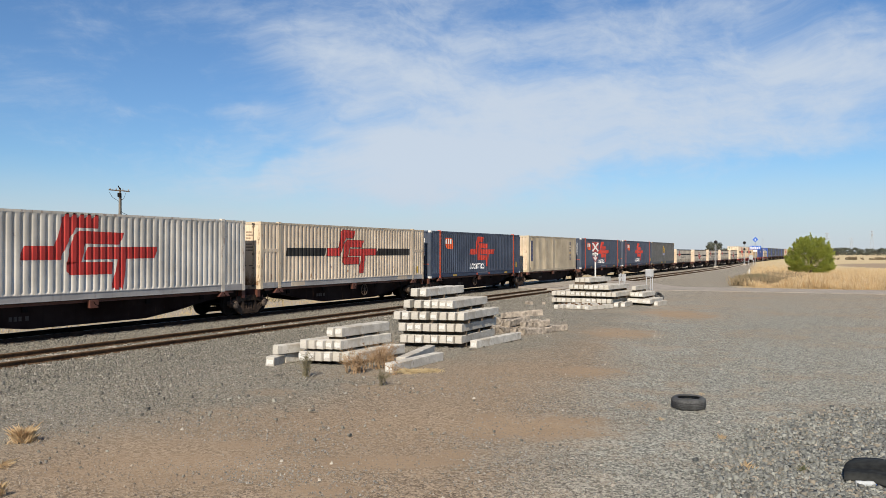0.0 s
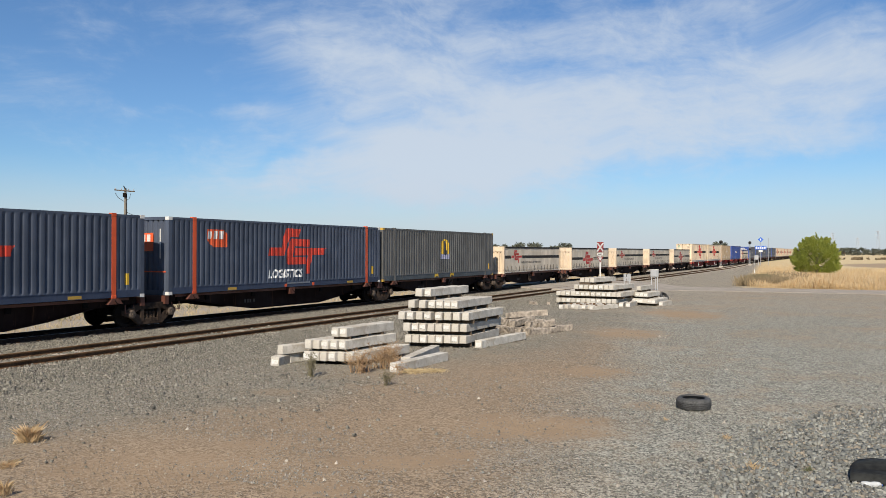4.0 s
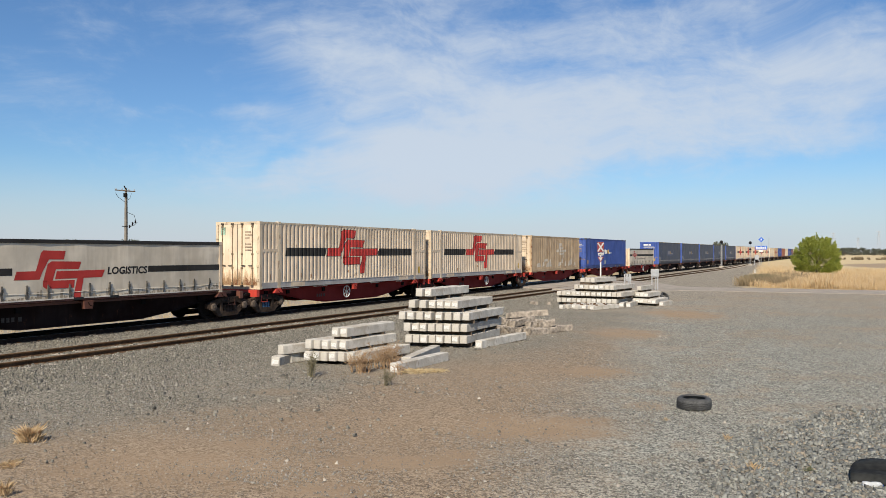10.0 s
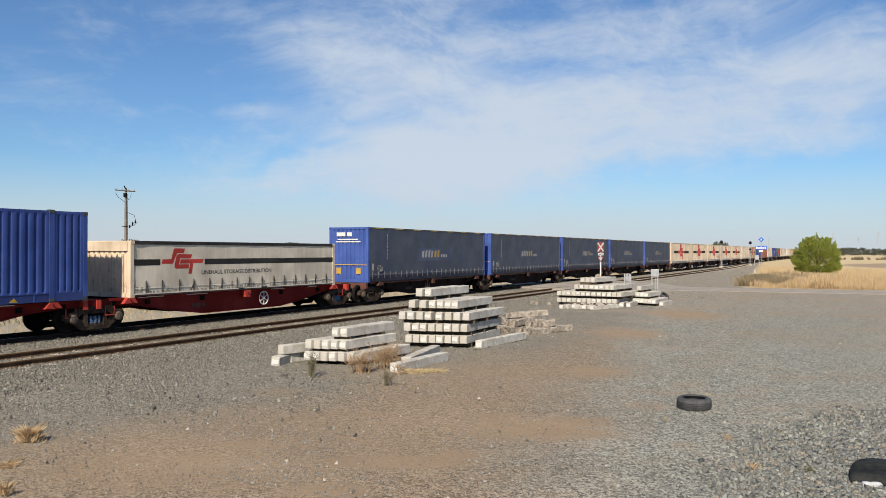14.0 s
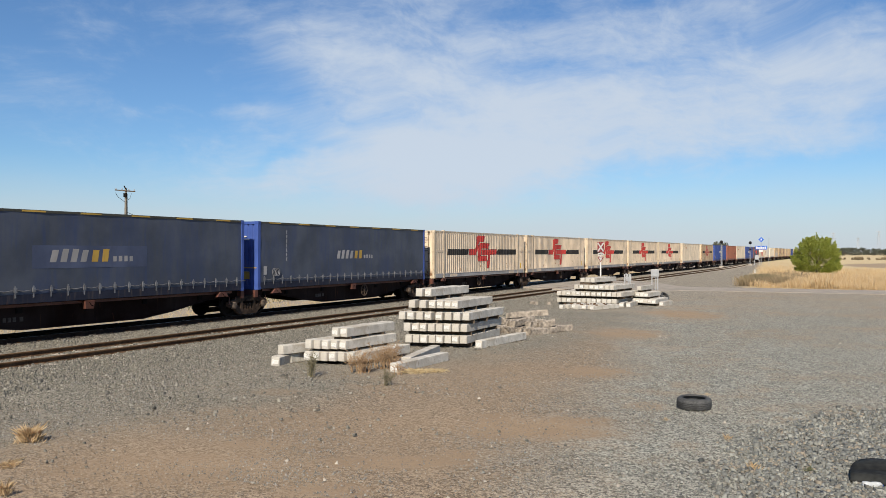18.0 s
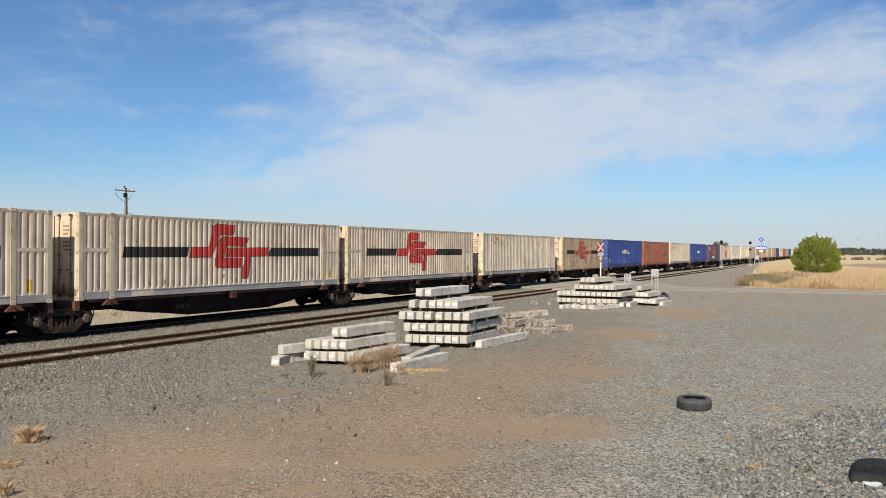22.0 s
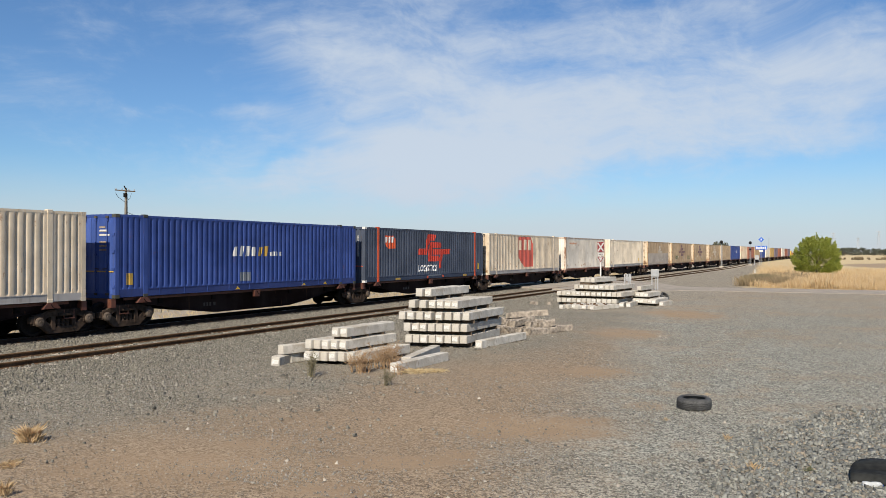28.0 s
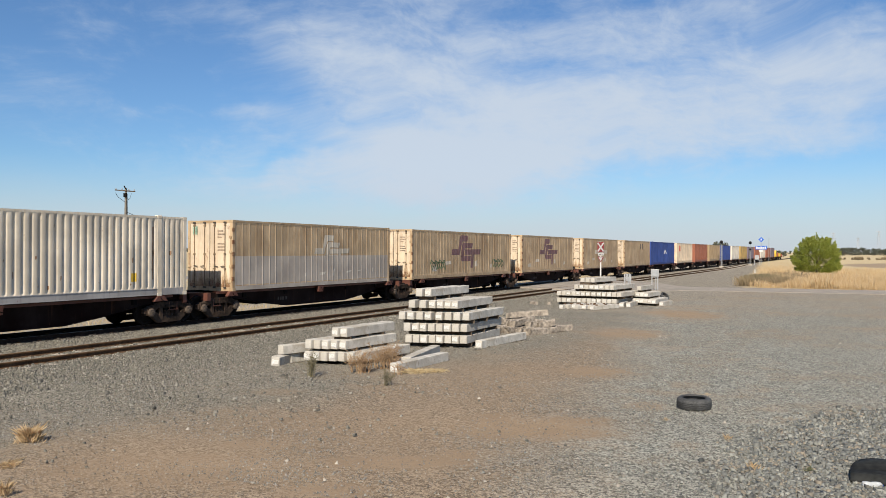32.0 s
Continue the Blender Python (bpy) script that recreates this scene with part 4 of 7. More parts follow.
def build_container(label, length, wall, frame_mat=None, height=2.896, style="corrugated", end="corrugated", base=0.26, base_mat=None, posts=False, post_mat=None, front=None, casting=None, post_casting=None):
    frame_mat, base_mat = frame_mat or wall, base_mat or frame_mat or wall
    c = thing("shipping_container", label, "container", group="containers on the freight train")
    h = length / 2
    z0, z1 = base, height - 0.09
    cuts = [-h + 0.14, -6.02, 6.02, h - 0.14] if posts else [-h + 0.14, h - 0.14]
    plan = []
    for a, b in zip(cuts, cuts[1:]):
        seg = corrugation(a + (0.09 if a > -h + 0.2 else 0), b - (0.09 if b < h - 0.2 else 0)) if style == "corrugated" else [(a, 0.0), (b, 0.0)]
        plan += seg
    if style == "ribbed":
        plan = []
        n = round((length - 0.28) / 0.42)
        for i in range(n):
            y = -h + 0.14 + i * (length - 0.28) / n
            w = (length - 0.28) / n
            plan += [(y, 0.012), (y + 0.02, 0.0), (y + 0.05, 0.0), (y + 0.07, 0.012), (y + w - 0.001, 0.012)]
    if style == "curtain":
        plan = []
        n = int(length / 0.2)
        for i in range(n + 1):
            y = -h + 0.14 + (length - 0.28) * i / n
            plan.append((y, 0.010 + 0.006 * math.sin(y * 3.1) + 0.003 * math.sin(y * 7.7 + 1)))
    for s in (1, -1):
        m = Mesh()
        if style == "curtain":
            nz = 12
            v = []
            for y, d in plan:
                for k in range(nz + 1):
                    f = k / nz
                    crease = 0.034 * noise.noise((y * 1.9, f * 9.0, s * 3.0)) * max(0.0, 1 - f * 2.6) + 0.055 * noise.noise((y * 1.5, f * 7.0, 4.0)) * max(0.0, 1 - (h - abs(y)) / 0.9)
                    v.append((s * (HALF_W - d - max(crease, -0.001)), y, z0 + (z1 - z0) * f))
            n = nz + 1
            m.add(v, [(i * n + k, (i + 1) * n + k, (i + 1) * n + k + 1, i * n + k + 1) for i in range(len(plan) - 1) for k in range(nz)])
        else:
            # the folds run out before they reach the rails
            v = [(s * (HALF_W - d * k), y, z) for y, d in plan for z, k in ((z0, 0.0), (z0 + 0.03, 0.15), (z0 + 0.10, 1.0), (z1 - 0.10, 1.0), (z1 - 0.03, 0.15), (z1, 0.0))]
            m.add(v, [(6 * i + j, 6 * i + j + 6, 6 * i + j + 7, 6 * i + j + 1) for i in range(len(plan) - 1) for j in range(5)])
        part("curtain" if style == "curtain" else "side_panel", m, wall, c, smooth=style != "ribbed")
        part("top_rail", Mesh().box(min(s * 1.14, s * 1.225), max(s * 1.14, s * 1.225), -h + 0.1, h - 0.1, height - 0.09, height - 0.01), post_mat if style == "curtain" and post_mat else frame_mat, c)
        part("bottom_rail", Mesh().box(min(s * 1.10, s * 1.222), max(s * 1.10, s * 1.222), -h + 0.1, h - 0.1, 0.03, base), base_mat, c)
        if posts and s > 0:
            for z in (0.035, base - 0.025):
                part("rail_lip", Mesh().box(1.20, 1.2345, -5.92, 5.92, z, z + 0.022), base_mat, c)
        for y in ((-6.02, 6.02) if posts else ()):
            part("lifting_post", Mesh().box(min(s * 1.12, s * 1.232), max(s * 1.12, s * 1.232), y - 0.09, y + 0.09, 0.0, height + 0.015), post_mat or frame_mat, c)
            for z in (0.055, height - 0.035):
                part("lifting_casting", Mesh().box(min(s * 1.08, s * 1.240), max(s * 1.08, s * 1.240), y - 0.10, y + 0.10, z - 0.055, z + 0.06), post_casting or post_mat or frame_mat, c, bevel=0.01)
        for y in (-h, h):
            q = 1 if y < 0 else -1
            post = part("corner_post", Mesh().box(min(s * 1.08, s * 1.228), max(s * 1.08, s * 1.228), min(y, y + q * 0.15), max(y, y + q * 0.15), 0.118, height - 0.118), frame_mat, c)
            for z in (0.06, height - 0.06):
                part("corner_casting", Mesh().box(min(s * 1.05, s * 1.235), max(s * 1.05, s * 1.235), min(y - q * 0.004, y + q * 0.178), max(y - q * 0.004, y + q * 0.178), z - 0.06, z + 0.06), casting or frame_mat, c)
    m = Mesh().box(-1.13, 1.13, -h + 0.1, h - 0.1, height - 0.06, height - 0.03)
    for i in range(int(length / 0.6)):
        y = -h + 0.4 + i * 0.6
        m.box(-1.0, 1.0, y, y + 0.25, height - 0.03, height - 0.012)
    part("roof", m, front or wall, c)
    part("floor", Mesh().box(-1.1, 1.1, -h + 0.12, h - 0.12, 0.06, 0.2), timber, c)
    end_wall(c, -h, end, frame_mat, front or wall, height, -1)
    end_wall(c, h, "corrugated", frame_mat, front or wall, height, 1)
    return c, plan


C48, C40 = 14.63, 12.19
cream = paint("cream_paint", (0.66, 0.535, 0.39), 0.35, (0.34, 0.25, 0.16), 0.12, stain=0.10, runs=0.35)
cream_frame = paint("rust_edged_cream_paint", (0.55, 0.455, 0.325), 0.4, (0.30, 0.20, 0.12), 0.10, stain=0.12, runs=0.55, rust_at=0.62)
white_frame = paint("rust_edged_white_paint", (0.58, 0.53, 0.45), 0.4, (0.30, 0.22, 0.14), 0.10, stain=0.10, runs=0.5, rust_at=0.62)
cream_warm = paint("warm_cream_paint", (0.60, 0.49, 0.36), 0.35, (0.30, 0.20, 0.115), 0.12, stain=0.12, runs=0.4, rust_at=0.66)
white_side = paint("white_container_paint", (0.585, 0.545, 0.475), 0.4, (0.31, 0.27, 0.205), 0.08)
off_white = paint("off_white_paint", (0.61, 0.52, 0.395), 0.45, (0.33, 0.25, 0.16), 0.10, stain=0.14, runs=0.35, rust_at=0.67)
clean_white = paint("clean_off_white_paint", (0.70, 0.615, 0.485), 0.35, (0.38, 0.29, 0.19), 0.10, runs=0.35, rust_at=0.72)
white_short_paint = paint("chalky_white_paint", (0.585, 0.55, 0.485), 0.4, (0.31, 0.25, 0.18), 0.22, stain=0.12, runs=0.45, rust_at=0.72)
rusty_white = paint("rust_bitten_white_paint", (0.55, 0.47, 0.385), 0.5, (0.34, 0.19, 0.11), 0.3, stain=0.3, runs=0.6, rust_at=0.55)
rusty_base = paint("rusty_base_rail", (0.22, 0.085, 0.045), 0.5, (0.12, 0.05, 0.03), 0.2)
grey_base = paint("pale_grey_base", (0.345, 0.330, 0.318), 0.55, (0.193, 0.177, 0.154), 0.10)
slate = paint("slate_blue_paint", (0.050, 0.064, 0.096), 0.25, (0.070, 0.072, 0.078), 0.03)
slate_base = paint("slate_base_paint", (0.026, 0.040, 0.078), 0.4, (0.02, 0.022, 0.03), 0.03)
orange = paint("orange_paint", (0.60, 0.085, 0.022), 0.3, (0.193, 0.046, 0.023), 0.05)
red = paint("emblem_red", (0.43, 0.030, 0.022), 0.2, (0.21, 0.03, 0.025), 0.02)
vermilion = paint("emblem_vermilion", (0.52, 0.040, 0.019), 0.2, (0.25, 0.03, 0.02), 0.02)
# faded red, lightened further for the light its panel reflects
faded_red = paint("faded_sheen_red", (0.44, 0.080, 0.058), 0.3, (0.40, 0.20, 0.14), 0.04)
dull_red = paint("faded_emblem_red", (0.39, 0.055, 0.038), 0.35, (0.27, 0.11, 0.07), 0.05)
faded_orange = paint("faded_orange", (0.44, 0.17, 0.06), 0.3, (0.42, 0.26, 0.15), 0.05)
maroon = paint("faded_maroon", (0.165, 0.085, 0.088), 0.5, (0.185, 0.131, 0.092), 0.05)
ghost = paint("ghost_emblem", (0.52, 0.46, 0.37), 0.4, (0.36, 0.29, 0.2), 0.05)
stripe = paint("stripe_charcoal", (0.024, 0.023, 0.022), 0.25, (0.06, 0.054, 0.046), 0.03, 0.75, 0.2)
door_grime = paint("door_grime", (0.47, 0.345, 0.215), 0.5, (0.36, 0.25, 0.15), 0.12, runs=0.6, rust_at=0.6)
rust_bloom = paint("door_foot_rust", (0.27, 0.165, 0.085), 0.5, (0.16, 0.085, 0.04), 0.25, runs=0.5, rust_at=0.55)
faded_ink = plain("faded_black_ink", (0.085, 0.08, 0.072), 0.7, 0, 20.0, 0.5)
outline_mat = plain("emblem_outline", (0.039, 0.027, 0.027), 0.6)
beige = paint("beige_paint", (0.45, 0.330, 0.200), 0.55, (0.25, 0.150, 0.072), 0.16, stain=0.50, runs=0.5, rust_at=0.72)
pale_beige = paint("pale_beige_paint", (0.465, 0.39, 0.275), 0.4, (0.24, 0.18, 0.11), 0.10, stain=0.2)
charcoal = paint("charcoal_grey_paint", (0.096, 0.096, 0.092), 0.35, (0.154, 0.146, 0.123), 0.04)
royal = paint("royal_blue_paint", (0.027, 0.060, 0.235), 0.3, (0.060, 0.072, 0.12), 0.07, 0.55, 0.3, rust_at=0.68)
bright_blue = paint("bright_blue_paint", (0.036, 0.078, 0.29), 0.2, (0.054, 0.069, 0.139), 0.03)
brick = paint("brown_red_paint", (0.28, 0.095, 0.050), 0.4, (0.17, 0.068, 0.042), 0.14)
amber = paint("amber_paint", (0.447, 0.277, 0.046), 0.3, (0.231, 0.154, 0.077), 0.05)
yellow = paint("safety_yellow", (0.539, 0.339, 0.023), 0.25, (0.231, 0.154, 0.062), 0.05)
curtain_grey = paint("silver_grey_curtain", (0.62, 0.55, 0.44), 0.25, (0.32, 0.25, 0.165), 0.03, stain=0.28)
curtain_slate = paint("slate_curtain", (0.056, 0.066, 0.090), 0.6, (0.034, 0.052, 0.125), 0.01, stain=0.4)
cleaned_slate = paint("cleaned_slate", (0.062, 0.078, 0.135), 0.4, (0.05, 0.06, 0.10), 0.01)
strap_steel = plain("strap_steel", (0.20, 0.20, 0.21), 0.5, 0.4, 20.0, 0.3)
olive_rail = paint("olive_top_rail", (0.05, 0.048, 0.035), 0.4, (0.09, 0.08, 0.05), 0.05)
grey_patch = paint("grey_overpaint", (0.395, 0.345, 0.295), 0.4, (0.25, 0.22, 0.185), 0.04)
navy = paint("navy_label", (0.035, 0.042, 0.089), 0.3, (0.115, 0.1, 0.077), 0.03)
tan = paint("tan_paint", (0.354, 0.254, 0.146), 0.4, (0.2, 0.131, 0.077), 0.08)
mauve = paint("faded_violet_grey", (0.154, 0.123, 0.154), 0.4, (0.139, 0.1, 0.077), 0.08)
graffiti = plain("green_graffiti", (0.092, 0.154, 0.077), 0.7, 0, 9.0, 0.3)
graffiti_dark = plain("dark_graffiti", (0.039, 0.039, 0.046), 0.7, 0, 9.0, 0.3)


def mid_rail(c, mat):
    """The waist rail on the short panels outside the lifting posts."""
    for a, b in ((-7.17, -6.1), (6.1, 7.17)):
        part("waist_rail", Mesh().box(1.15, 1.226, a, b, 1.60, 1.72), mat, c)


def scuff_plates(c, mat):
    for y in (-5.2, 4.3):
        part("fork_pocket_plate", Mesh().box(1.20, 1.228, y, y + 1.0, 0.05, 0.25), mat, c)


def make_cream(mat, label):
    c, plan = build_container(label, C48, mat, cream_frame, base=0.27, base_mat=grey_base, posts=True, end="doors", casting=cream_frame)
    mid_rail(c, mat)
    scuff_plates(c, mat)
    for q in (rect(-5.62, -2.62, 1.40, 1.78, 0.1), [(2.06, 1.40), (5.62, 1.40), (5.62, 1.78), (2.20, 1.78)]):
        part("painted_stripe", painted([q], plan, proud=0.004), stripe, c, "charcoal painted stripe")
    part("emblem_edge", painted(emblem(-2.52, 0.51, 4.62, 2.18, 0.018), plan, proud=0.003), outline_mat, c)
    part("painted_emblem", painted(emblem(-2.52, 0.51, 4.62, 2.18), plan, proud=0.006), red, c, "red painted emblem of slanted bars")
    part("warning_decal", painted([rect(6.45, 6.62, 0.38, 0.75)], plan, proud=0.005), yellow, c)
    rust_marks(c, plan, 7.0, 40, 21)
    return c


def make_big_white():
    c, plan = build_container("white corrugated container with a large red emblem", C48, white_side, white_frame, base=0.27, base_mat=grey_base, posts=True, end="corrugated")
    part("painted_emblem", painted(emblem(-2.75, 0.30, 5.4, 2.56), plan, proud=0.005), red, c, "large red painted emblem of slanted bars")
    return c


slate_pale = paint("pale_slate_plate", (0.16, 0.18, 0.21), 0.4)


def make_slate(end):
    c, plan = build_container("slate blue corrugated container with orange posts and a red emblem", C48, slate, base=0.27, base_mat=slate_base, posts=True, post_mat=orange, end=end, casting=white_paint)
    part("orange_panel", painted([[(-5.36, 2.48), (-4.42, 2.48), (-4.24, 2.32), (-4.24, 1.78), (-5.02, 1.78), (-5.36, 2.04)]], plan, proud=0.004), orange, c, "orange painted panel with pale bars")
    part("pale_trade_name", painted(letter_bars(-5.34, 2.10, 0.98, 0.32, 3, 0.03), plan, proud=0.007), white_paint, c)
    part("painted_emblem", painted(emblem(-1.75, 0.60, 4.2, 2.05), plan, proud=0.005), vermilion, c, "red painted emblem of slanted bars")
    part("lettering", painted(writing("LOGISTICS", 0.50, -0.55, 0.62, 1.0, 0.2, 0.018), plan, proud=0.006), bright_white, c, "white slanted lettering")
    for y in (-0.62, 1.38):
        part("fork_pocket_edge", Mesh().box(1.20, 1.230, y, y + 0.16, 0.03, 0.18), orange, c, "orange fork pocket edge")
    for y in (-4.2, 4.25):
        part("fork_pocket_plate", Mesh().box(1.20, 1.230, y, y + 0.5, 0.03, 0.16), amber, c, "ochre fork pocket plate")
    part("pale_plate", Mesh().box(1.20, 1.231, -0.45, 1.2, 0.17, 0.26), slate_pale, c)
    part("warning_decal", painted([rect(6.5, 6.66, 0.45, 0.85)], plan, proud=0.005), yellow, c)
    e = Mesh()
    h = -C48 / 2 - 0.004
    e.add([(-0.45, h, 2.30), (0.45, h, 2.30), (0.45, h, 1.62), (-0.05, h, 1.62), (-0.45, h, 1.85)], [(0, 1, 2, 3, 4)])
    part("orange_end_panel", e, orange, c, "orange painted panel on the end")
    b = Mesh()
    for i in range(3):
        b.box(-0.40 + i * 0.26, -0.22 + i * 0.26, h - 0.006, h - 0.003, 1.98, 2.24)
    part("pale_end_marking", b, white_paint, c)
    part("orange_end_line", Mesh().box(-1.1, 1.1, h - 0.003, h + 0.002, 0.84, 0.88), orange, c)
    part("end_number", Mesh().box(0.78, 0.83, h - 0.004, h, 1.35, 2.45), white_paint, c, "upright white number bar")
    part("end_number", Mesh().box(-0.72, -0.68, h - 0.004, h, 2.0, 2.4), white_paint, c, "upright white number bar")
    return c


def make_line_box():
    c, plan = build_container("beige corrugated container with dark blue upright label blocks", C40, pale_beige, base=0.16, end="corrugated", front=cream_warm)
    for y in (-5.48, 4.28):
        blocks = Mesh()
        painted([rect(y, y + 0.36, 0.86, 2.50)], plan, blocks, proud=0.004)
        lab = part("upright_label", blocks, navy, c, "dark blue upright label with pale marks")
        for z, tall, mat in ((2.06, 0.13, ghost), (1.84, 0.11, ghost), (1.42, 0.20, amber), (1.10, 0.10, grey_base)):
            part("pale_marking", painted([rect(y + 0.09, y + 0.27, z, z + tall)], plan, proud=0.007), mat, lab)
    for a, b in ((-5.95, -5.62), (-0.26, 0.28), (5.62, 5.95)):
        part("flat_panel", Mesh().box(1.17, 1.2245, a, b, 0.16, 2.80), pale_beige, c, "flat steel panel between the folds")
    part("tie_bar", Mesh().tube([(1.235, -5.72, 0.35), (1.235, -5.70, 2.45)], 0.022, 6), pale_beige, c)
    h = -C40 / 2 - 0.004
    plate = part("end_plate", Mesh().box(0.12, 0.46, h - 0.006, h, 2.22, 2.62), navy, c, "small dark blue plate on the end")
    part("plate_mark", Mesh().add([(0.19, h - 0.009, 2.30), (0.39, h - 0.009, 2.30), (0.39, h - 0.009, 2.42), (0.29, h - 0.009, 2.55), (0.19, h - 0.009, 2.48)], [(0, 1, 2, 3, 4)]), yellow, plate)
    return c


slate_grey = paint("slate_grey_base", (0.055, 0.068, 0.078), 0.4, (0.05, 0.05, 0.05), 0.06)


def make_charcoal():
    c, plan = build_container("charcoal grey corrugated container with a yellow arched emblem", C48, charcoal, base=0.30, base_mat=slate_grey, posts=True, end="corrugated", casting=amber, post_casting=charcoal)
    arch = [(1.3 * 0.42 * math.cos(a) , 1.95 + 0.42 * math.sin(a)) for a in [math.pi * k / 10 for k in range(11)]] + [(-0.55, 1.35), (0.55, 1.35)]
    part("painted_emblem", painted([[(y, z + 0.02) for y, z in arch]], plan, proud=0.004), yellow, c, "yellow arched painted emblem")
    part("emblem_mark", painted([[(-0.22, 1.4), (0.30, 1.4), (0.0, 2.28), (-0.10, 2.28)]], plan, proud=0.007), graffiti_dark, c)
    part("emblem_base", painted([rect(-0.62, 0.62, 1.16, 1.46)], plan, proud=0.007), paint("pale_lilac", (0.269, 0.277, 0.4), 0.3), c)
    for y in (-1.36, 0.74):
        plate = part("fork_pocket_plate", Mesh().box(1.20, 1.230, y, y + 0.46, 0.03, 0.30), yellow, c, "yellow fork pocket")
        part("fork_pocket", Mesh().box(1.22, 1.234, y + 0.09, y + 0.37, 0.03, 0.13), black_paint, plate)
    for y in (-5.2, -3.2, 3.0, 5.0):
        part("rail_rib", Mesh().box(1.20, 1.234, y, y + 0.05, 0.04, 0.29), slate_grey, c)
    part("warning_decal", painted([rect(6.45, 6.68, 0.42, 0.80)], plan, proud=0.005), amber, c)
    return c


def strap_rows(c, length, mat, top, n):
    """Tension straps along the lower edge of a curtain, each with its buckle and loose tail."""
    for i in range(n):
        y = -length / 2 + 0.7 + (length - 1.4) * i / (n - 1) + random.uniform(-0.06, 0.06)
        m = Mesh()
        m.box(1.222, 1.234, y - 0.025, y + 0.025, 0.10, top)
        m.box(1.224, 1.250, y - 0.036, y + 0.036, top - 0.20, top - 0.08)
        lean = random.uniform(-0.16, 0.10)
        m.add([(1.236, y - 0.02, top - 0.1), (1.236, y + 0.03, top - 0.1), (1.242, y + 0.05 + lean, top - 0.42), (1.242, y + lean, top - 0.42)], [(0, 1, 2, 3)])
        part("tension_strap", m, mat, c)


hem_grime = paint("hem_grime", (0.30, 0.25, 0.185), 0.5, (0.15, 0.115, 0.08), 0.1, runs=0.4)


def make_low_curtain(words, logo_y, label, wide=2.1, foot=0.77, tall=0.96):
    hgt, band = 1.99, 0.88 if words == "LOGISTICS" else 1.11
    c, plan = build_container(label, C40, curtain_grey, cream_warm, hgt, "curtain", "corrugated", base=0.10, base_mat=rust_brown, front=cream_warm, post_mat=stripe)
    for q in (rect(-6.0, logo_y - 0.05, band, band + 0.22), rect(logo_y + wide + (1.84 if words == "LOGISTICS" else 0.05), 6.0, band, band + 0.22)):
        part("painted_stripe", painted([q], plan, proud=0.003), stripe, c, "charcoal printed stripe")
    part("painted_emblem", painted(emblem(logo_y, foot, wide, tall), plan, proud=0.004), red, c, "red printed emblem of slanted bars")
    if words == "LOGISTICS":
        part("lettering", painted(writing(words, 0.34, logo_y + wide + 0.94, 0.95, 1.04, 0.12, 0.012), plan, proud=0.003), stripe, c)
    else:
        part("lettering", painted(writing(words, 0.22, logo_y + 4.05, 0.80, 1.16, 0.0, 0.006), plan, proud=0.003), faded_ink, c)
    part("roof_edge", Mesh().box(1.10, 1.232, -5.98, 5.98, hgt - 0.13, hgt - 0.005), stripe, c, "dark roof edge over the curtain")
    strap_rows(c, C40, plain("strap_grey", (0.095, 0.085, 0.070), 0.8, 0, 9.0, 0.6), 0.57, 15)
    chance = random.Random(len(label))
    marks, y = [], -5.95
    while y < 5.85:
        w = chance.uniform(0.03, 0.13)
        if chance.random() < 0.72:
            marks.append(rect(y, y + w * 0.8, 0.126, 0.126 + chance.choice((0.05, 0.09, 0.13, 0.30)) * chance.uniform(0.5, 1.0), chance.uniform(-0.03, 0.03)))
        y += w
    part("hem_grime", painted(marks, plan, proud=0.0022), hem_grime, c, "brown grime along the curtain's hem")
    part("hem_rail", Mesh().box(1.21, 1.236, -5.95, 5.95, 0.085, 0.125), white_side, c, "pale rail under the curtain")
    for y in (-0.65, 0.75):
        part("fork_pocket", Mesh().box(1.216, 1.238, y, y + 0.36, 0.045, 0.125), black_paint, c, "dark fork pocket")
    rope = [(1.224, -5.9 + 11.8 * k / 48, 0.30 + 0.006 * math.sin(k * 1.7) + 0.008 * math.sin(k * 0.6)) for k in range(49)]
    part("lashing_rope", Mesh().tube(rope, 0.008, 4), white_side, c, "pale rope along the curtain")
    for k in range(7):
        y = -0.86 + 0.285 * k
        part("end_rib", Mesh().box(y - 0.02, y + 0.02, -C40 / 2 - 0.022, -C40 / 2 - 0.004, 0.2, 1.52), cream_warm, c)
    part("end_header", Mesh().box(-1.08, 1.08, -C40 / 2 - 0.03, -C40 / 2 - 0.002, 1.62, 1.96), cream_warm, c)
    return c


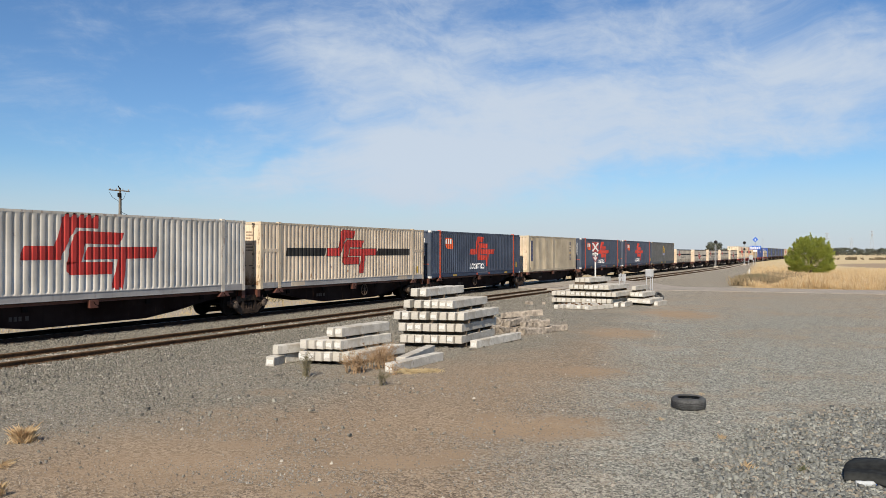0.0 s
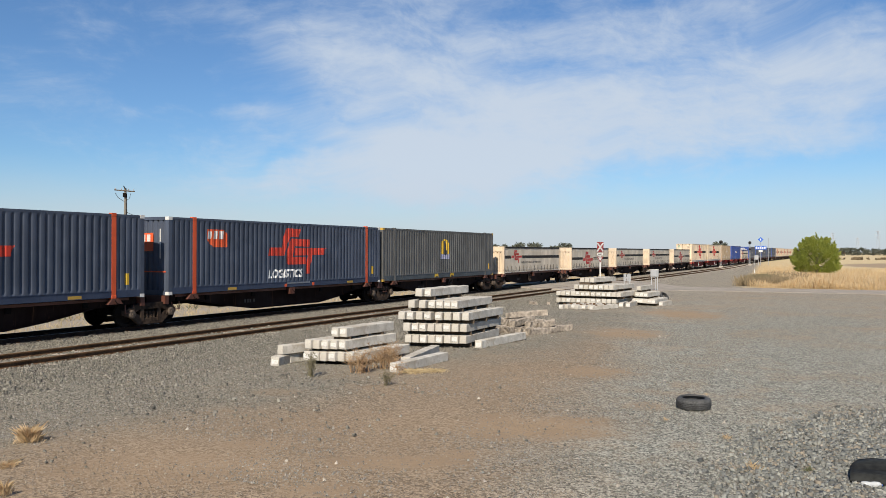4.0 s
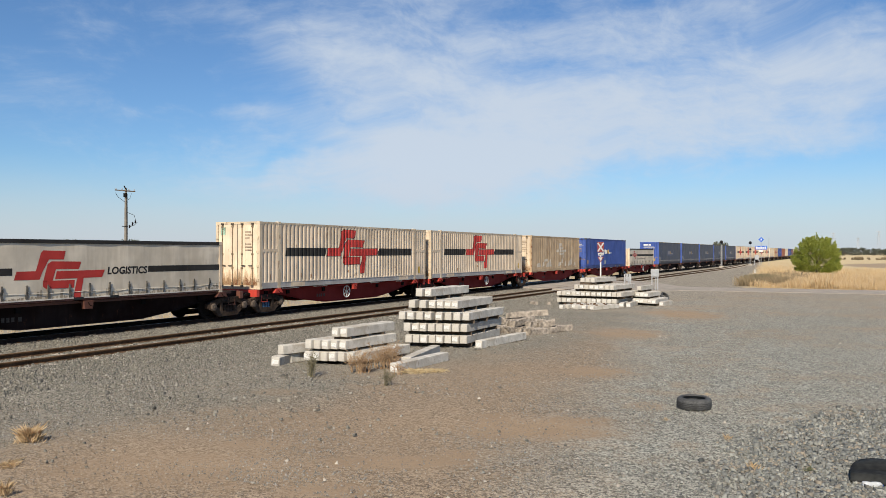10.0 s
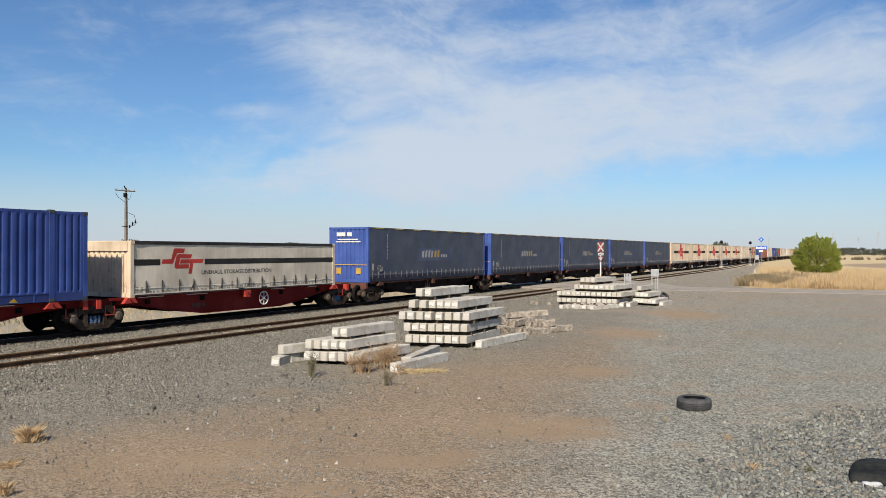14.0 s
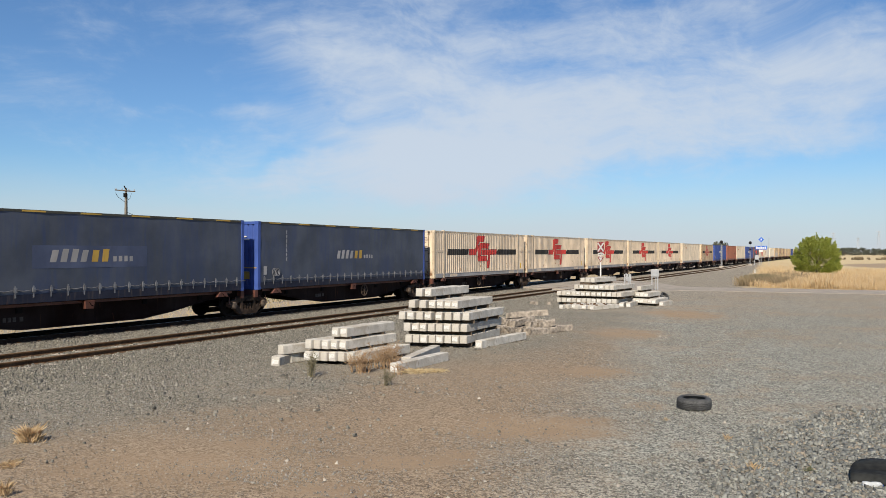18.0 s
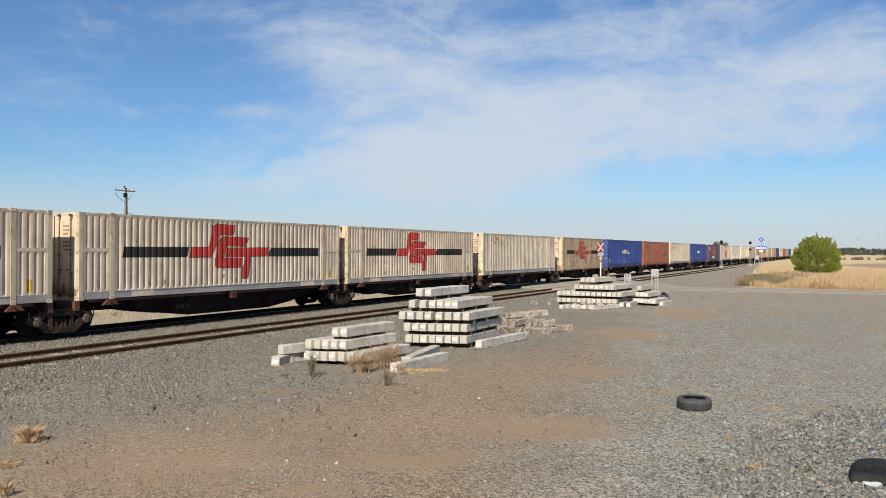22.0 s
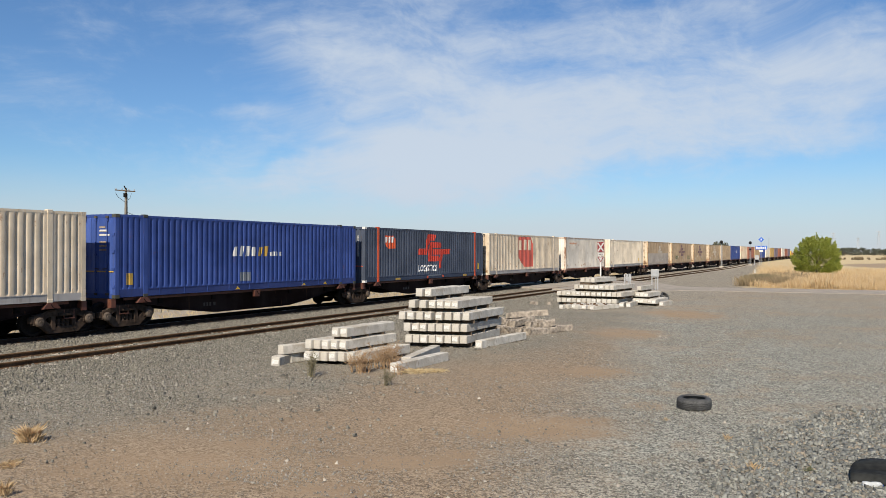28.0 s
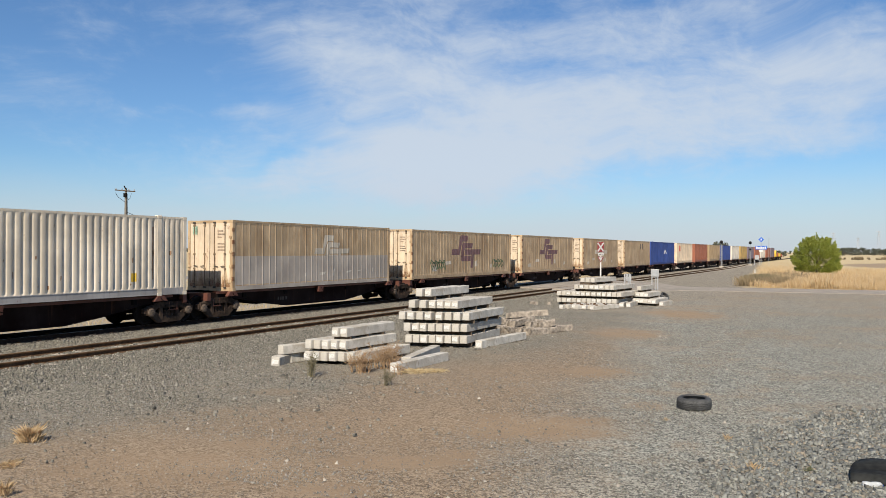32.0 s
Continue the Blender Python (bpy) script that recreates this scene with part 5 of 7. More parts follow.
def make_tall_curtain(patched):
    c, plan = build_container("slate grey curtain-sided container with bright blue frame ends", C48, curtain_slate, bright_blue, 2.896, "curtain", "corrugated", base=0.30, base_mat=paint("navy_base", (0.005, 0.007, 0.022), 0.3), post_mat=olive_rail, casting=bright_blue, front=bright_blue)
    if patched:
        part("cleaned_patch", painted([rect(-2.15, 2.3, 1.08, 1.80)], plan, proud=0.004), cleaned_slate, c, "bluer cleaned patch of curtain")
    part("pale_trade_name", painted(letter_bars(-1.55, 1.27, 1.46, 0.42, 4, 0.10), plan, proud=0.007), grey_base, c, "pale slanted bars of a trade name")
    part("amber_trade_name", painted(letter_bars(-0.02, 1.27, 0.80, 0.42, 2, 0.06), plan, proud=0.007), amber, c)
    part("small_trade_name", painted(letter_bars(0.84, 1.27, 0.90, 0.19, 4), plan, proud=0.007), grey_base, c)
    part("white_upright_line", painted([rect(-5.42, -5.37, 1.2 + 0.2 * k, 1.35 + 0.2 * k) for k in range(7)], plan, proud=0.006), grey_base, c)
    for i in range(24):
        y = -6.9 + i * 0.6
        part("tension_strap", Mesh().box(1.222, 1.234, y - 0.022, y + 0.022, 0.20, 0.56).box(1.222, 1.250, y - 0.05, y + 0.05, 0.36, 0.50).tube([(1.236, y + 0.02, 0.44), (1.24, y + 0.25, 0.40), (1.236, y + 0.5, 0.43)], 0.012, 4), strap_steel, c)
    for i in range(7):
        y = -6.6 + i * 2.05
        part("reflector_strip", Mesh().box(1.226, 1.229, y, y + 0.8, 2.82, 2.87), amber, c)
    h = -C48 / 2 - 0.003
    part("end_marking", Mesh().box(-0.75, -0.2, h - 0.003, h, 2.42, 2.62).box(-0.1, 0.2, h - 0.003, h, 2.42, 2.62).box(-0.8, 0.75, h - 0.003, h, 2.10, 2.16).box(-0.7, 0.6, h - 0.003, h, 2.22, 2.28), white_paint, c, "white bars on the blue end")
    part("end_line", Mesh().box(-1.15, 1.15, h - 0.004, h, 0.90, 0.94), amber, c)
    for x in (-0.62, 0.62):
        part("end_square", Mesh().box(x - 0.15, x + 0.15, h - 0.005, h, 0.44, 0.76), amber, c, "ochre square on the blue end")
    part("pale_tag", painted([rect(-6.95, -6.74, 0.62, 0.98)], plan, proud=0.006), grey_base, c)
    for k in range(3):
        a = [(1.236, -6.25 + 0.1 * k + 0.16 * math.cos(q * 0.7 + k), 0.72 + 0.17 * math.sin(q * 0.7 + k)) for q in range(10)]
        part("coiled_strap", Mesh().tube(a, 0.018, 4), strap_steel, c)
    return c


royal_base = paint("dark_royal_base", (0.016, 0.034, 0.150), 0.3, (0.03, 0.035, 0.06), 0.05)


def make_blue():
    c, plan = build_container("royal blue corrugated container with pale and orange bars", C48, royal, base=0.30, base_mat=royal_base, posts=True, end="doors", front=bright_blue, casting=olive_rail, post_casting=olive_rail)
    part("pale_trade_name", painted(letter_bars(-1.55, 1.42, 1.45, 0.42, 4, 0.08), plan, proud=0.005), white_paint, c, "white bars of a trade name")
    part("amber_trade_name", painted(letter_bars(-0.05, 1.42, 0.72, 0.42, 2, 0.08), plan, proud=0.005), amber, c)
    part("small_trade_name", painted(letter_bars(0.75, 1.42, 0.8, 0.19, 4), plan, proud=0.005), white_paint, c)
    for i in range(10):
        y = -5.4 + 1.2 * i
        part("rail_rib", Mesh().box(1.20, 1.232, y, y + 0.045, 0.03, 0.29), royal, c)
    for y in (-1.28, 3.1, 4.75):
        part("lifting_mark", Mesh().prism([(y - 0.14, 0.07), (y + 0.14, 0.07), (y, 0.19)], 1.21, 1.230, "x"), yellow, c, "yellow lifting triangle")
    part("rubbed_patch", painted([rect(-1.15, -0.50, 0.40, 0.76)], plan, proud=0.004), slate_pale, c)
    part("square_label", painted([rect(-6.85, -6.55, 0.45, 0.85)], plan, proud=0.005), amber, c)
    h = -C48 / 2 - 0.004
    part("end_marking", Mesh().box(-0.85, -0.74, h - 0.012, h - 0.006, 1.52, 1.68).box(-0.70, -0.60, h - 0.012, h - 0.006, 1.52, 1.68).box(-0.55, -0.45, h - 0.012, h - 0.006, 1.52, 1.68).box(0.45, 0.95, h - 0.012, h - 0.006, 2.15, 2.2).box(0.45, 0.8, h - 0.012, h - 0.006, 2.3, 2.36), white_paint, c)
    part("end_line", Mesh().box(-1.15, 1.15, h - 0.012, h - 0.006, 0.90, 0.94), amber, c)
    return c


def make_ribbed(label, mat, logo_mat=None, length=C40, logo=(-2.3, 0.55, 4.4, 2.12), stripe_on=False, base_mat=None):
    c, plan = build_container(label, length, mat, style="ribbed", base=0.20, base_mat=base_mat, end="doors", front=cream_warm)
    if stripe_on:
        for q in (rect(-5.0, -2.9, 1.42, 1.76), rect(2.25, 4.9, 1.42, 1.76)):
            part("painted_stripe", painted([q], plan, proud=0.004), stripe, c, "faded charcoal stripe")
    for k in range(5):
        part("door_hinge", Mesh().box(1.19, 1.240, -length / 2 - 0.012, -length / 2 + 0.10, 0.42 + 0.5 * k, 0.58 + 0.5 * k), rust_bloom, c, "rusty worn door hinge")
    if logo_mat:
        part("painted_emblem", painted(emblem(*logo), plan, proud=0.005), logo_mat, c, "worn painted emblem of slanted bars")
        for y, z, w, hh in ((-4.9, 0.42, 0.7, 0.3), (1.1, 0.62, 0.45, 0.42), (3.6, 0.5, 0.35, 0.3), (-3.2, 0.8, 0.9, 0.25)):
            part("rubbed_patch", painted([[(y, z), (y + w, z + 0.03), (y + w * 0.9, z + hh), (y + 0.05, z + hh * 0.8)]], plan, proud=0.004), ghost, c)
    return c, plan


def make_plain(label, mat, length, posts=False, base=0.27, base_mat=None, front=None, end="corrugated"):
    return build_container(label, length, mat, base=base, base_mat=base_mat, posts=posts, end=end, front=front)


rust_run = paint("rust_run", (0.29, 0.165, 0.085), 0.5, (0.20, 0.10, 0.05), 0.3, runs=0.3)


def rust_marks(c, plan, half, n, seed, foot=0.28):
    """Rust that has broken through the paint: chips with a run below them, most of them near the foot."""
    chance = random.Random(seed)
    marks = []
    for _ in range(n):
        y = chance.uniform(-half, half)
        z = foot + 0.12 + 2.2 * chance.random() ** 2.6
        w, tall = chance.uniform(0.02, 0.07), chance.uniform(0.05, 0.24)
        marks.append([(y, z), (y + w * 0.5, z - 0.02), (y + w, z + tall * 0.4), (y + w * 0.9, z + tall), (y + w * 0.1, z + tall * 0.9)])
    part("rust_marks", painted(marks, plan, proud=0.0026), rust_run, c, "brown rust chips and runs in the paint")


def small_sign(c, plan, y, z, w, h, n, mat):
    part("faded_trade_name", painted(letter_bars(y, z, w, h, n), plan, proud=0.005), mat, c, "faded bars of a trade name")


BUILT = {}


def container_of(kind):
    """The container of a kind: built once, then copied."""
    if kind in BUILT:
        return copy_thing(BUILT[kind], Matrix())
    if kind == "big_white":
        c = make_big_white()
    elif kind == "cream":
        c = make_cream(cream, "cream corrugated container with charcoal stripe and red emblem")
    elif kind == "slate":
        c = make_slate("corrugated")
    elif kind == "line_box":
        c = make_line_box()
    elif kind == "charcoal":
        c = make_charcoal()
    elif kind == "low_haul":
        c = make_low_curtain("LINEHAUL STORAGE DISTRIBUTION", -4.7, "low silver curtain-sided container with cream ends and red emblem")
    elif kind == "low_logi":
        c = make_low_curtain("LOGISTICS", -2.7, "low silver curtain-sided container with large red emblem and lettering", 3.25, 0.12, 1.52)
    elif kind == "beige_ghost":
        c, plan = make_ribbed("stained beige steel container with a faded ghost emblem", beige, ghost, logo=(-0.2, 1.05, 2.6, 1.3))
        for i, (a, b) in enumerate(((-4.9, 0.9), (-3.6, 0.5), (-2.7, 1.3), (0.3, 0.8), (1.9, 0.4), (2.9, 1.1), (4.4, 0.6))):
            part("worn_patch", painted([[(a, 0.36), (a + b, 0.40 + 0.1 * (i % 2)), (a + b * 0.86, 0.72 + 0.16 * (i % 3)), (a + 0.1, 0.62 + 0.1 * (i % 2))]], plan, proud=0.006), ghost, c, "pale rubbed-off patch")
    elif kind == "blue":
        c = make_blue()
    elif kind == "tall_curtain":
        c = make_tall_curtain(False)
    elif kind == "tall_patched":
        c = make_tall_curtain(True)
    elif kind == "orange_sign":
        c, plan = make_plain("off-white corrugated container with small faded orange bars", off_white, C48, True, base_mat=grey_base, end="doors", front=cream_warm)
        small_sign(c, plan, -5.3, 2.1, 1.6, 0.28, 6, faded_orange)
        part("faded_emblem", painted([[(-5.3, 2.44), (-4.6, 2.44), (-4.95, 2.62), (-5.15, 2.70)]], plan, proud=0.005), faded_orange, c)
    elif kind == "beige_stripe":
        c, plan = make_ribbed("dirty beige container with a red emblem and stripe", beige, dull_red, C40, (-2.8, 0.50, 4.9, 2.1), True)
    elif kind == "brick":
        c, plan = make_plain("brown-red corrugated container with faded dark bars", brick, C48, True, end="doors")
        small_sign(c, plan, 3.2, 1.1, 2.6, 0.3, 7, graffiti_dark)
    elif kind == "cream_small":
        c, plan = make_plain("cream corrugated container with faint brown bars", off_white, C48, True, base_mat=grey_base)
        small_sign(c, plan, -5.6, 2.05, 1.5, 0.25, 6, dull_red)
    elif kind == "red_panel":
        c, plan = make_plain("off-white corrugated container with a large faded red panel", off_white, C48, True, base_mat=grey_base, end="doors", front=cream_warm)
        part("red_panel", painted([[(-1.95, 2.76), (0.55, 2.76), (1.15, 2.2), (1.15, 0.45), (-0.75, 0.45), (-1.95, 1.2)]], plan, proud=0.004), faded_red, c, "faded red painted panel")
        rust_marks(c, plan, 7.0, 50, 13)
        part("pale_trade_name", painted(letter_bars(-1.80, 1.74, 2.75, 0.80, 3), plan, proud=0.007), off_white, c)
    elif kind == "white_short":
        c, plan = build_container("dull white corrugated container streaked with rust", C40, white_short_paint, rusty_white, base=0.14, base_mat=rusty_base, front=paint("clean_white_end", (0.64, 0.60, 0.53), 0.2))
        rust_marks(c, plan, 5.8, 70, 5, 0.14)
        small_sign(c, plan, -4.9, 2.28, 1.9, 0.16, 9, faded_orange)
        part("end_mark", Mesh().box(-0.92, -0.50, -C40 / 2 - 0.003, -C40 / 2 + 0.03, 2.52, 2.62), faded_ink, c, "small dark mark on the end")
    elif kind == "white_long":
        c, plan = make_plain("off-white corrugated container with a grey base rail", clean_white, C48, True, base_mat=grey_base, front=clean_white)
        rust_marks(c, plan, 7.0, 46, 8)
        part("rust_stained_fold", painted([rect(-5.82, -5.70, 0.5, 2.6), rect(5.68, 5.78, 0.6, 2.5)], plan, proud=0.0026), rust_run, c, "rust running down beside the lifting posts")
        part("warning_decal", painted([rect(4.75, 4.98, 0.55, 0.85)], plan, proud=0.005), yellow, c)
    elif kind == "half_grey":
        c, plan = make_ribbed("beige container with its lower half painted over grey", beige, ghost, logo=(-0.6, 0.9, 2.9, 1.5), base_mat=grey_patch)
        part("grey_overpaint", painted([rect(-5.95, 5.95, 0.20, 1.42)], plan, proud=0.008), grey_patch, c, "grey overpainted lower half")
        for y, z, w, hh in ((-1.3, 0.46, 0.10, 0.20), (-0.2, 0.50, 0.55, 0.16), (0.9, 0.44, 0.12, 0.34), (2.0, 0.56, 0.5, 0.12), (3.0, 0.60, 0.4, 0.10), (4.4, 0.56, 0.10, 0.24)):
            part("rubbed_patch", painted([[(y, z), (y + w * 0.7, z + 0.03), (y + w, z + hh), (y + 0.1 * w, z + hh * 0.8)]], plan, proud=0.011), white_side, c, "pale rubbed patch")
    elif kind == "scrawled":
        c, plan = make_ribbed("beige container with green scrawl and a faded violet emblem", beige, maroon, C48)
        for y in (-5.0, 4.1):
            part("green_scrawl", painted(scrawl(y, 0.45, 1.9, 0.62, 7, 0.06, int(y) + 20), plan, proud=0.008), graffiti, c, "green painted scrawl")
    elif kind == "maroon_logo":
        c, plan = make_ribbed("pale beige container with a faded maroon emblem", beige, maroon)
    elif kind == "bare_beige":
        c, plan = make_ribbed("plain stained beige steel container", beige, ghost)
    elif kind == "two_marks":
        c, plan = make_ribbed("beige container with two dark upright marks", beige)
        part("dark_marking", painted([rect(1.2, 1.5, 1.9, 2.6), rect(2.3, 2.6, 1.9, 2.6)], plan, proud=0.006), graffiti_dark, c)
    elif kind == "blue_emblem":
        c, plan = make_plain("blue corrugated container with a white curved emblem", royal, C48, True)
        part("white_emblem", painted([[(0.4, 1.35), (0.8, 1.35), (1.2, 1.95), (0.9, 1.95)], [(0.9, 1.95), (1.2, 1.95), (1.7, 1.6), (1.6, 1.4)], [(1.7, 1.35), (2.2, 1.35), (2.1, 1.55), (1.75, 1.5)]], plan, proud=0.005), white_paint, c, "white curved emblem")
    elif kind == "cream_mark":
        c, plan = make_plain("cream container with a small red mark", cream, C40)
        part("red_mark", painted([rect(-4.4, -3.6, 1.7, 2.5)], plan, proud=0.005), red, c)
    elif kind == "tan":
        c, plan = make_plain("tan corrugated container dulled by dust", tan, C40)
    elif kind == "amber":
        c, plan = make_plain("yellow-tan corrugated container dulled by dust", paint("ochre_paint", (0.385, 0.262, 0.092), 0.4), C40)
    elif kind == "mauve":
        c, plan = make_plain("dull violet-grey corrugated steel container", mauve, C40)
    elif kind == "pale":
        c, plan = make_plain("pale cream corrugated steel container", white_side, C40)
    elif kind == "blue_plain":
        c, plan = make_plain("plain blue corrugated steel container", royal, C40)
    else:
        c, plan = make_plain("plain brown-red corrugated steel container", brick, C40)
    BUILT[kind] = c
    return c


# middle of each wagon along the line when the clip starts, its load and the colour of the wagon
CONSIST = [(18.2, "big_white", 0), (33.8, "cream", 0), (49.3, "slate", 0), (64.6, "line_box", 0), (79.75, "slate", 0), (95.5, "slate", 0), (110.4, "charcoal", 0),
           (125.8, "low_haul", 0), (141.25, "low_logi", 0), (156.4, "low_haul", 0), (171.9, "low_haul", 0), (187.15, "low_logi", 0), (202.8, "cream", 1), (218.1, "cream", 1),
           (233.5, "beige_ghost", 1), (249.0, "blue", 1), (264.15, "low_haul", 1), (280.55, "tall_patched", 0), (296.2, "tall_curtain", 0), (311.5, "tall_curtain", 0), (326.7, "tall_patched", 0),
           (342.2, "tall_curtain", 0), (358.05, "cream", 0), (373.3, "cream", 0), (389.0, "cream", 0), (404.6, "cream", 0), (419.95, "cream", 0), (436.2, "orange_sign", 0), (451.7, "beige_stripe", 0),
           (467.2, "blue", 0), (482.8, "brick", 0), (498.5, "cream_small", 0), (514.3, "blue", 0), (529.8, "slate", 0), (545.5, "red_panel", 0), (560.7, "white_short", 0), (576.2, "white_long", 0),
           (592.1, "half_grey", 0), (608.0, "scrawled", 0), (623.7, "maroon_logo", 0), (639.1, "bare_beige", 0), (654.1, "two_marks", 0), (668.2, "blue_emblem", 0), (683.5, "cream_mark", 0),
           (698.0, "brown", 0), (712.5, "tan", 0), (727.0, "blue_plain", 0), (741.5, "pale", 0), (756.0, "amber", 0), (770.5, "mauve", 0), (785.5, "brown", 0), (801.0, "pale", 0), (816.0, "brown", 0), (831.0, "mauve", 0)]
# where a wagon shows a handbrake wheel, along from its middle
WHEELS = {33.8: 1.1, 49.3: -0.6, 110.4: 1.1, 125.8: -0.6, 156.4: -5.1, 202.8: -0.6, 218.1: 1.1, 264.15: 1.1, 280.55: -0.6, 311.5: 5.45, 342.2: 1.1, 358.05: -0.6, 373.3: 1.1, 419.95: -0.6, 436.2: -0.6, 451.7: 1.1}
TRAIN, ROLLING = [], []


def build_train():
    for i, (u, kind, red_one) in enumerate(CONSIST):
        k = (i - 2) % 5
        place = "first" if k == 0 or i == 0 else "last" if k == 4 or i == len(CONSIST) - 1 else "middle"
        w = unit_of(place, red_one, WHEELS.get(u))
        TRAIN.append((w, u, RAIL_TOP))
        TRAIN.append((container_of(kind), u, RAIL_TOP + 1.055))
        ROLLING.append((w, u))


build_train()


def build_tail():
    """The two low yellow rail machines at the train's end, far down the line."""
    for u, cab in ((849.0, True), (864.0, False)):
        v = thing("track_machine", "yellow track maintenance machine at the end of the train" if cab else "orange and yellow flat maintenance wagon", "rail machine")
        part("frame", Mesh().box(-1.2, 1.2, -6.2, 6.2, 0.75, 1.1), dark_steel, v)
        part("deck_house", Mesh().box(-1.2, 1.2, -5.6, -0.5, 1.1, 2.2), yellow, v)
        if cab:
            cabin = part("cab", Mesh().prism([(-5.9, 1.1), (-3.2, 1.1), (-3.2, 3.2), (-5.4, 3.2), (-5.9, 2.2)], -1.25, 1.25, "x"), yellow, v)
            part("cab_window", Mesh().box(1.252, 1.27, -5.0, -3.6, 2.1, 2.9), black_paint, cabin)
        part("engine_box", Mesh().box(-1.1, 1.1, 0.5, 5.4, 1.1, 2.4 if cab else 1.9), orange, v)
        for y in (-4.2, 4.2):
            b = part("bogie", BOLSTER, dark_steel, v, m=pose(0, y, 0))
            for q in (-1, 1):
                part("wheelset", WHEELSET, wheel_steel, b, m=pose(0, q * HALF_AXLES, 0.46))
        TRAIN.append((v, u, RAIL_TOP))


build_tail()

# ---------------------------------------------------------------- concrete beams in the yard
BEAMS = {}


def beam_data(length, w=0.25, h=0.25, broken=False):
    key = (round(length, 2), w, h, broken)
    if key not in BEAMS:
        m = Mesh()
        n = 4 if broken else 7
        v = []
        rng = random.Random(int(length * 1000) + 7)
        for i in range(n + 1):
            y = length * i / n
            for x, z in ((-w / 2, 0.0), (w / 2, 0.0), (w / 2 - 0.005, h), (-w / 2 + 0.005, h)):
                j = 0.026 if broken else 0.0055
                e = (0.10 if broken else 0.006) if i in (0, n) else 0.0
                v.append((x + rng.uniform(-j, j), y + rng.uniform(-e, e), max(0, z + rng.uniform(-j, j) * (z > 0))))
        f = [(3, 2, 1, 0), (4 * n, 4 * n + 1, 4 * n + 2, 4 * n + 3)]
        for i in range(n):
            for k in range(4):
                a, b = 4 * i + k, 4 * i + (k + 1) % 4
                f.append((a, b, b + 4, a + 4))
        m.add(v, f)
        BEAMS[key] = m.data("concrete_beam", broken_mat if broken else concrete_mat, bevel=0.014)
    return BEAMS[key]


def end_mark(seed):
    """A ragged pale patch on a beam's end."""
    rng = random.Random(seed)
    top = [(-0.095 + 0.019 * k, 0.178 + 0.006 * math.sin(k * 0.8 + seed) + rng.uniform(-0.004, 0.004)) for k in range(11)]
    low = [(0.095 - 0.019 * k, 0.060 + 0.020 * math.sin(k * 0.22 + 2 * seed) + rng.uniform(-0.008, 0.008)) for k in range(11)]
    m = Mesh()
    for (a, za), (b, zb), (c, zc), (d, zd) in zip(top, top[1:], low[::-1], low[::-1][1:]):
        m.add([(c, -0.013, zc), (d, -0.013, zd), (b, -0.013, zb), (a, -0.013, za)], [(0, 1, 2, 3)])
    return m.data("pale_end_mark", pale_end_white)


pale_end_white = plain("pale_end_patch", (0.57, 0.56, 0.53), 0.8, 0, 30.0, 0.22)
END_MARKS = [end_mark(k) for k in range(6)]
TIMBER = Mesh().box(0, 1, -0.045, 0.045, 0, 1).data("timber_bearer", timber)


def beam(x, y, z, turn, length, label, group="", tilt=0.0, roll=0.0, mark=False, w=0.25, h=0.25, broken=False):
    ob = new("concrete_beam", beam_data(length, w, h, broken))
    ob.matrix_basis = pose(x, y, z, tilt, roll, turn)
    tagged(ob, label, "concrete beam", group)
    if mark:
        part("pale_end_mark", random.choice(END_MARKS), pale_end_white, ob, "ragged pale patch on the beam's end", m=pose(random.uniform(-0.015, 0.015), 0, random.uniform(-0.01, 0.03)))
    return ob


def stack(x, y, front, turn, layers, length, gap, label, group, w=0.25, h=0.25):
    """Layers of beams on timber bearers. front: the bearing of the row of ends; turn: that of the beams. Each layer is rows of (first offset, count, spacing, set-back)."""
    cf, sf, cb, sb = math.cos(radians(front)), math.sin(radians(front)), math.cos(radians(turn)), math.sin(radians(turn))
    at = lambda u, v: (x + u * cf - v * sb, y + u * sf + v * cb)
    z = 0.03
    for rows in layers:
        lo, hi = min(r[0] for r in rows), max(r[0] + r[1] * r[2] for r in rows)
        for v in (0.40, length * 0.5, length - 0.45):
            px_, py_ = at(lo, v)
            t = new("timber_bearer", TIMBER)
            t.matrix_basis = pose(px_, py_, z, 0, 0, front) @ Matrix.Diagonal((hi - lo, 1.0, gap, 1))
            tagged(t, "weathered timber bearer darkened for the shade between concrete beams", "timber", "timber bearers of " + group)
        z += gap
        for off, count, space, back in rows:
            for i in range(count):
                px_, py_ = at(off + (i + 0.5) * space, back + random.uniform(-0.04, 0.04))
                beam(px_, py_, z, turn + random.uniform(-0.6, 0.6), length * random.choice((1.0, 1.0, 0.97)), label, group, mark=random.random() < 0.5, w=w, h=h, roll=random.uniform(-0.8, 0.8))
        z += h
    return z


random.seed(11)
stack(-13.10, 17.10, 18.0, -4.0, [[(0.0, 7, 0.236, 0.0)], [(0.0, 5, 0.24, 0.05)], [(0.62, 2, 0.24, 0.25)]], 2.35, 0.065, "grey weathered concrete beam in a low stack", "beams of the low stack", 0.22, 0.25)
stack(-12.60, 21.65, 17.0, 1.5, [[(0.0, 8, 0.252, 0.0)], [(-0.05, 8, 0.258, 0.0)], [(-0.22, 4, 0.285, -0.05), (0.98, 4, 0.28, 0.0)], [(0.05, 1, 0.3, 0.1), (0.42, 2, 0.30, 0.05), (1.02, 3, 0.24, 0.0)], [(0.30, 2, 0.27, 0.1)]],
      2.9, 0.115, "pale concrete beam in the tallest stack", "beams of the tallest stack", 0.24, 0.25)
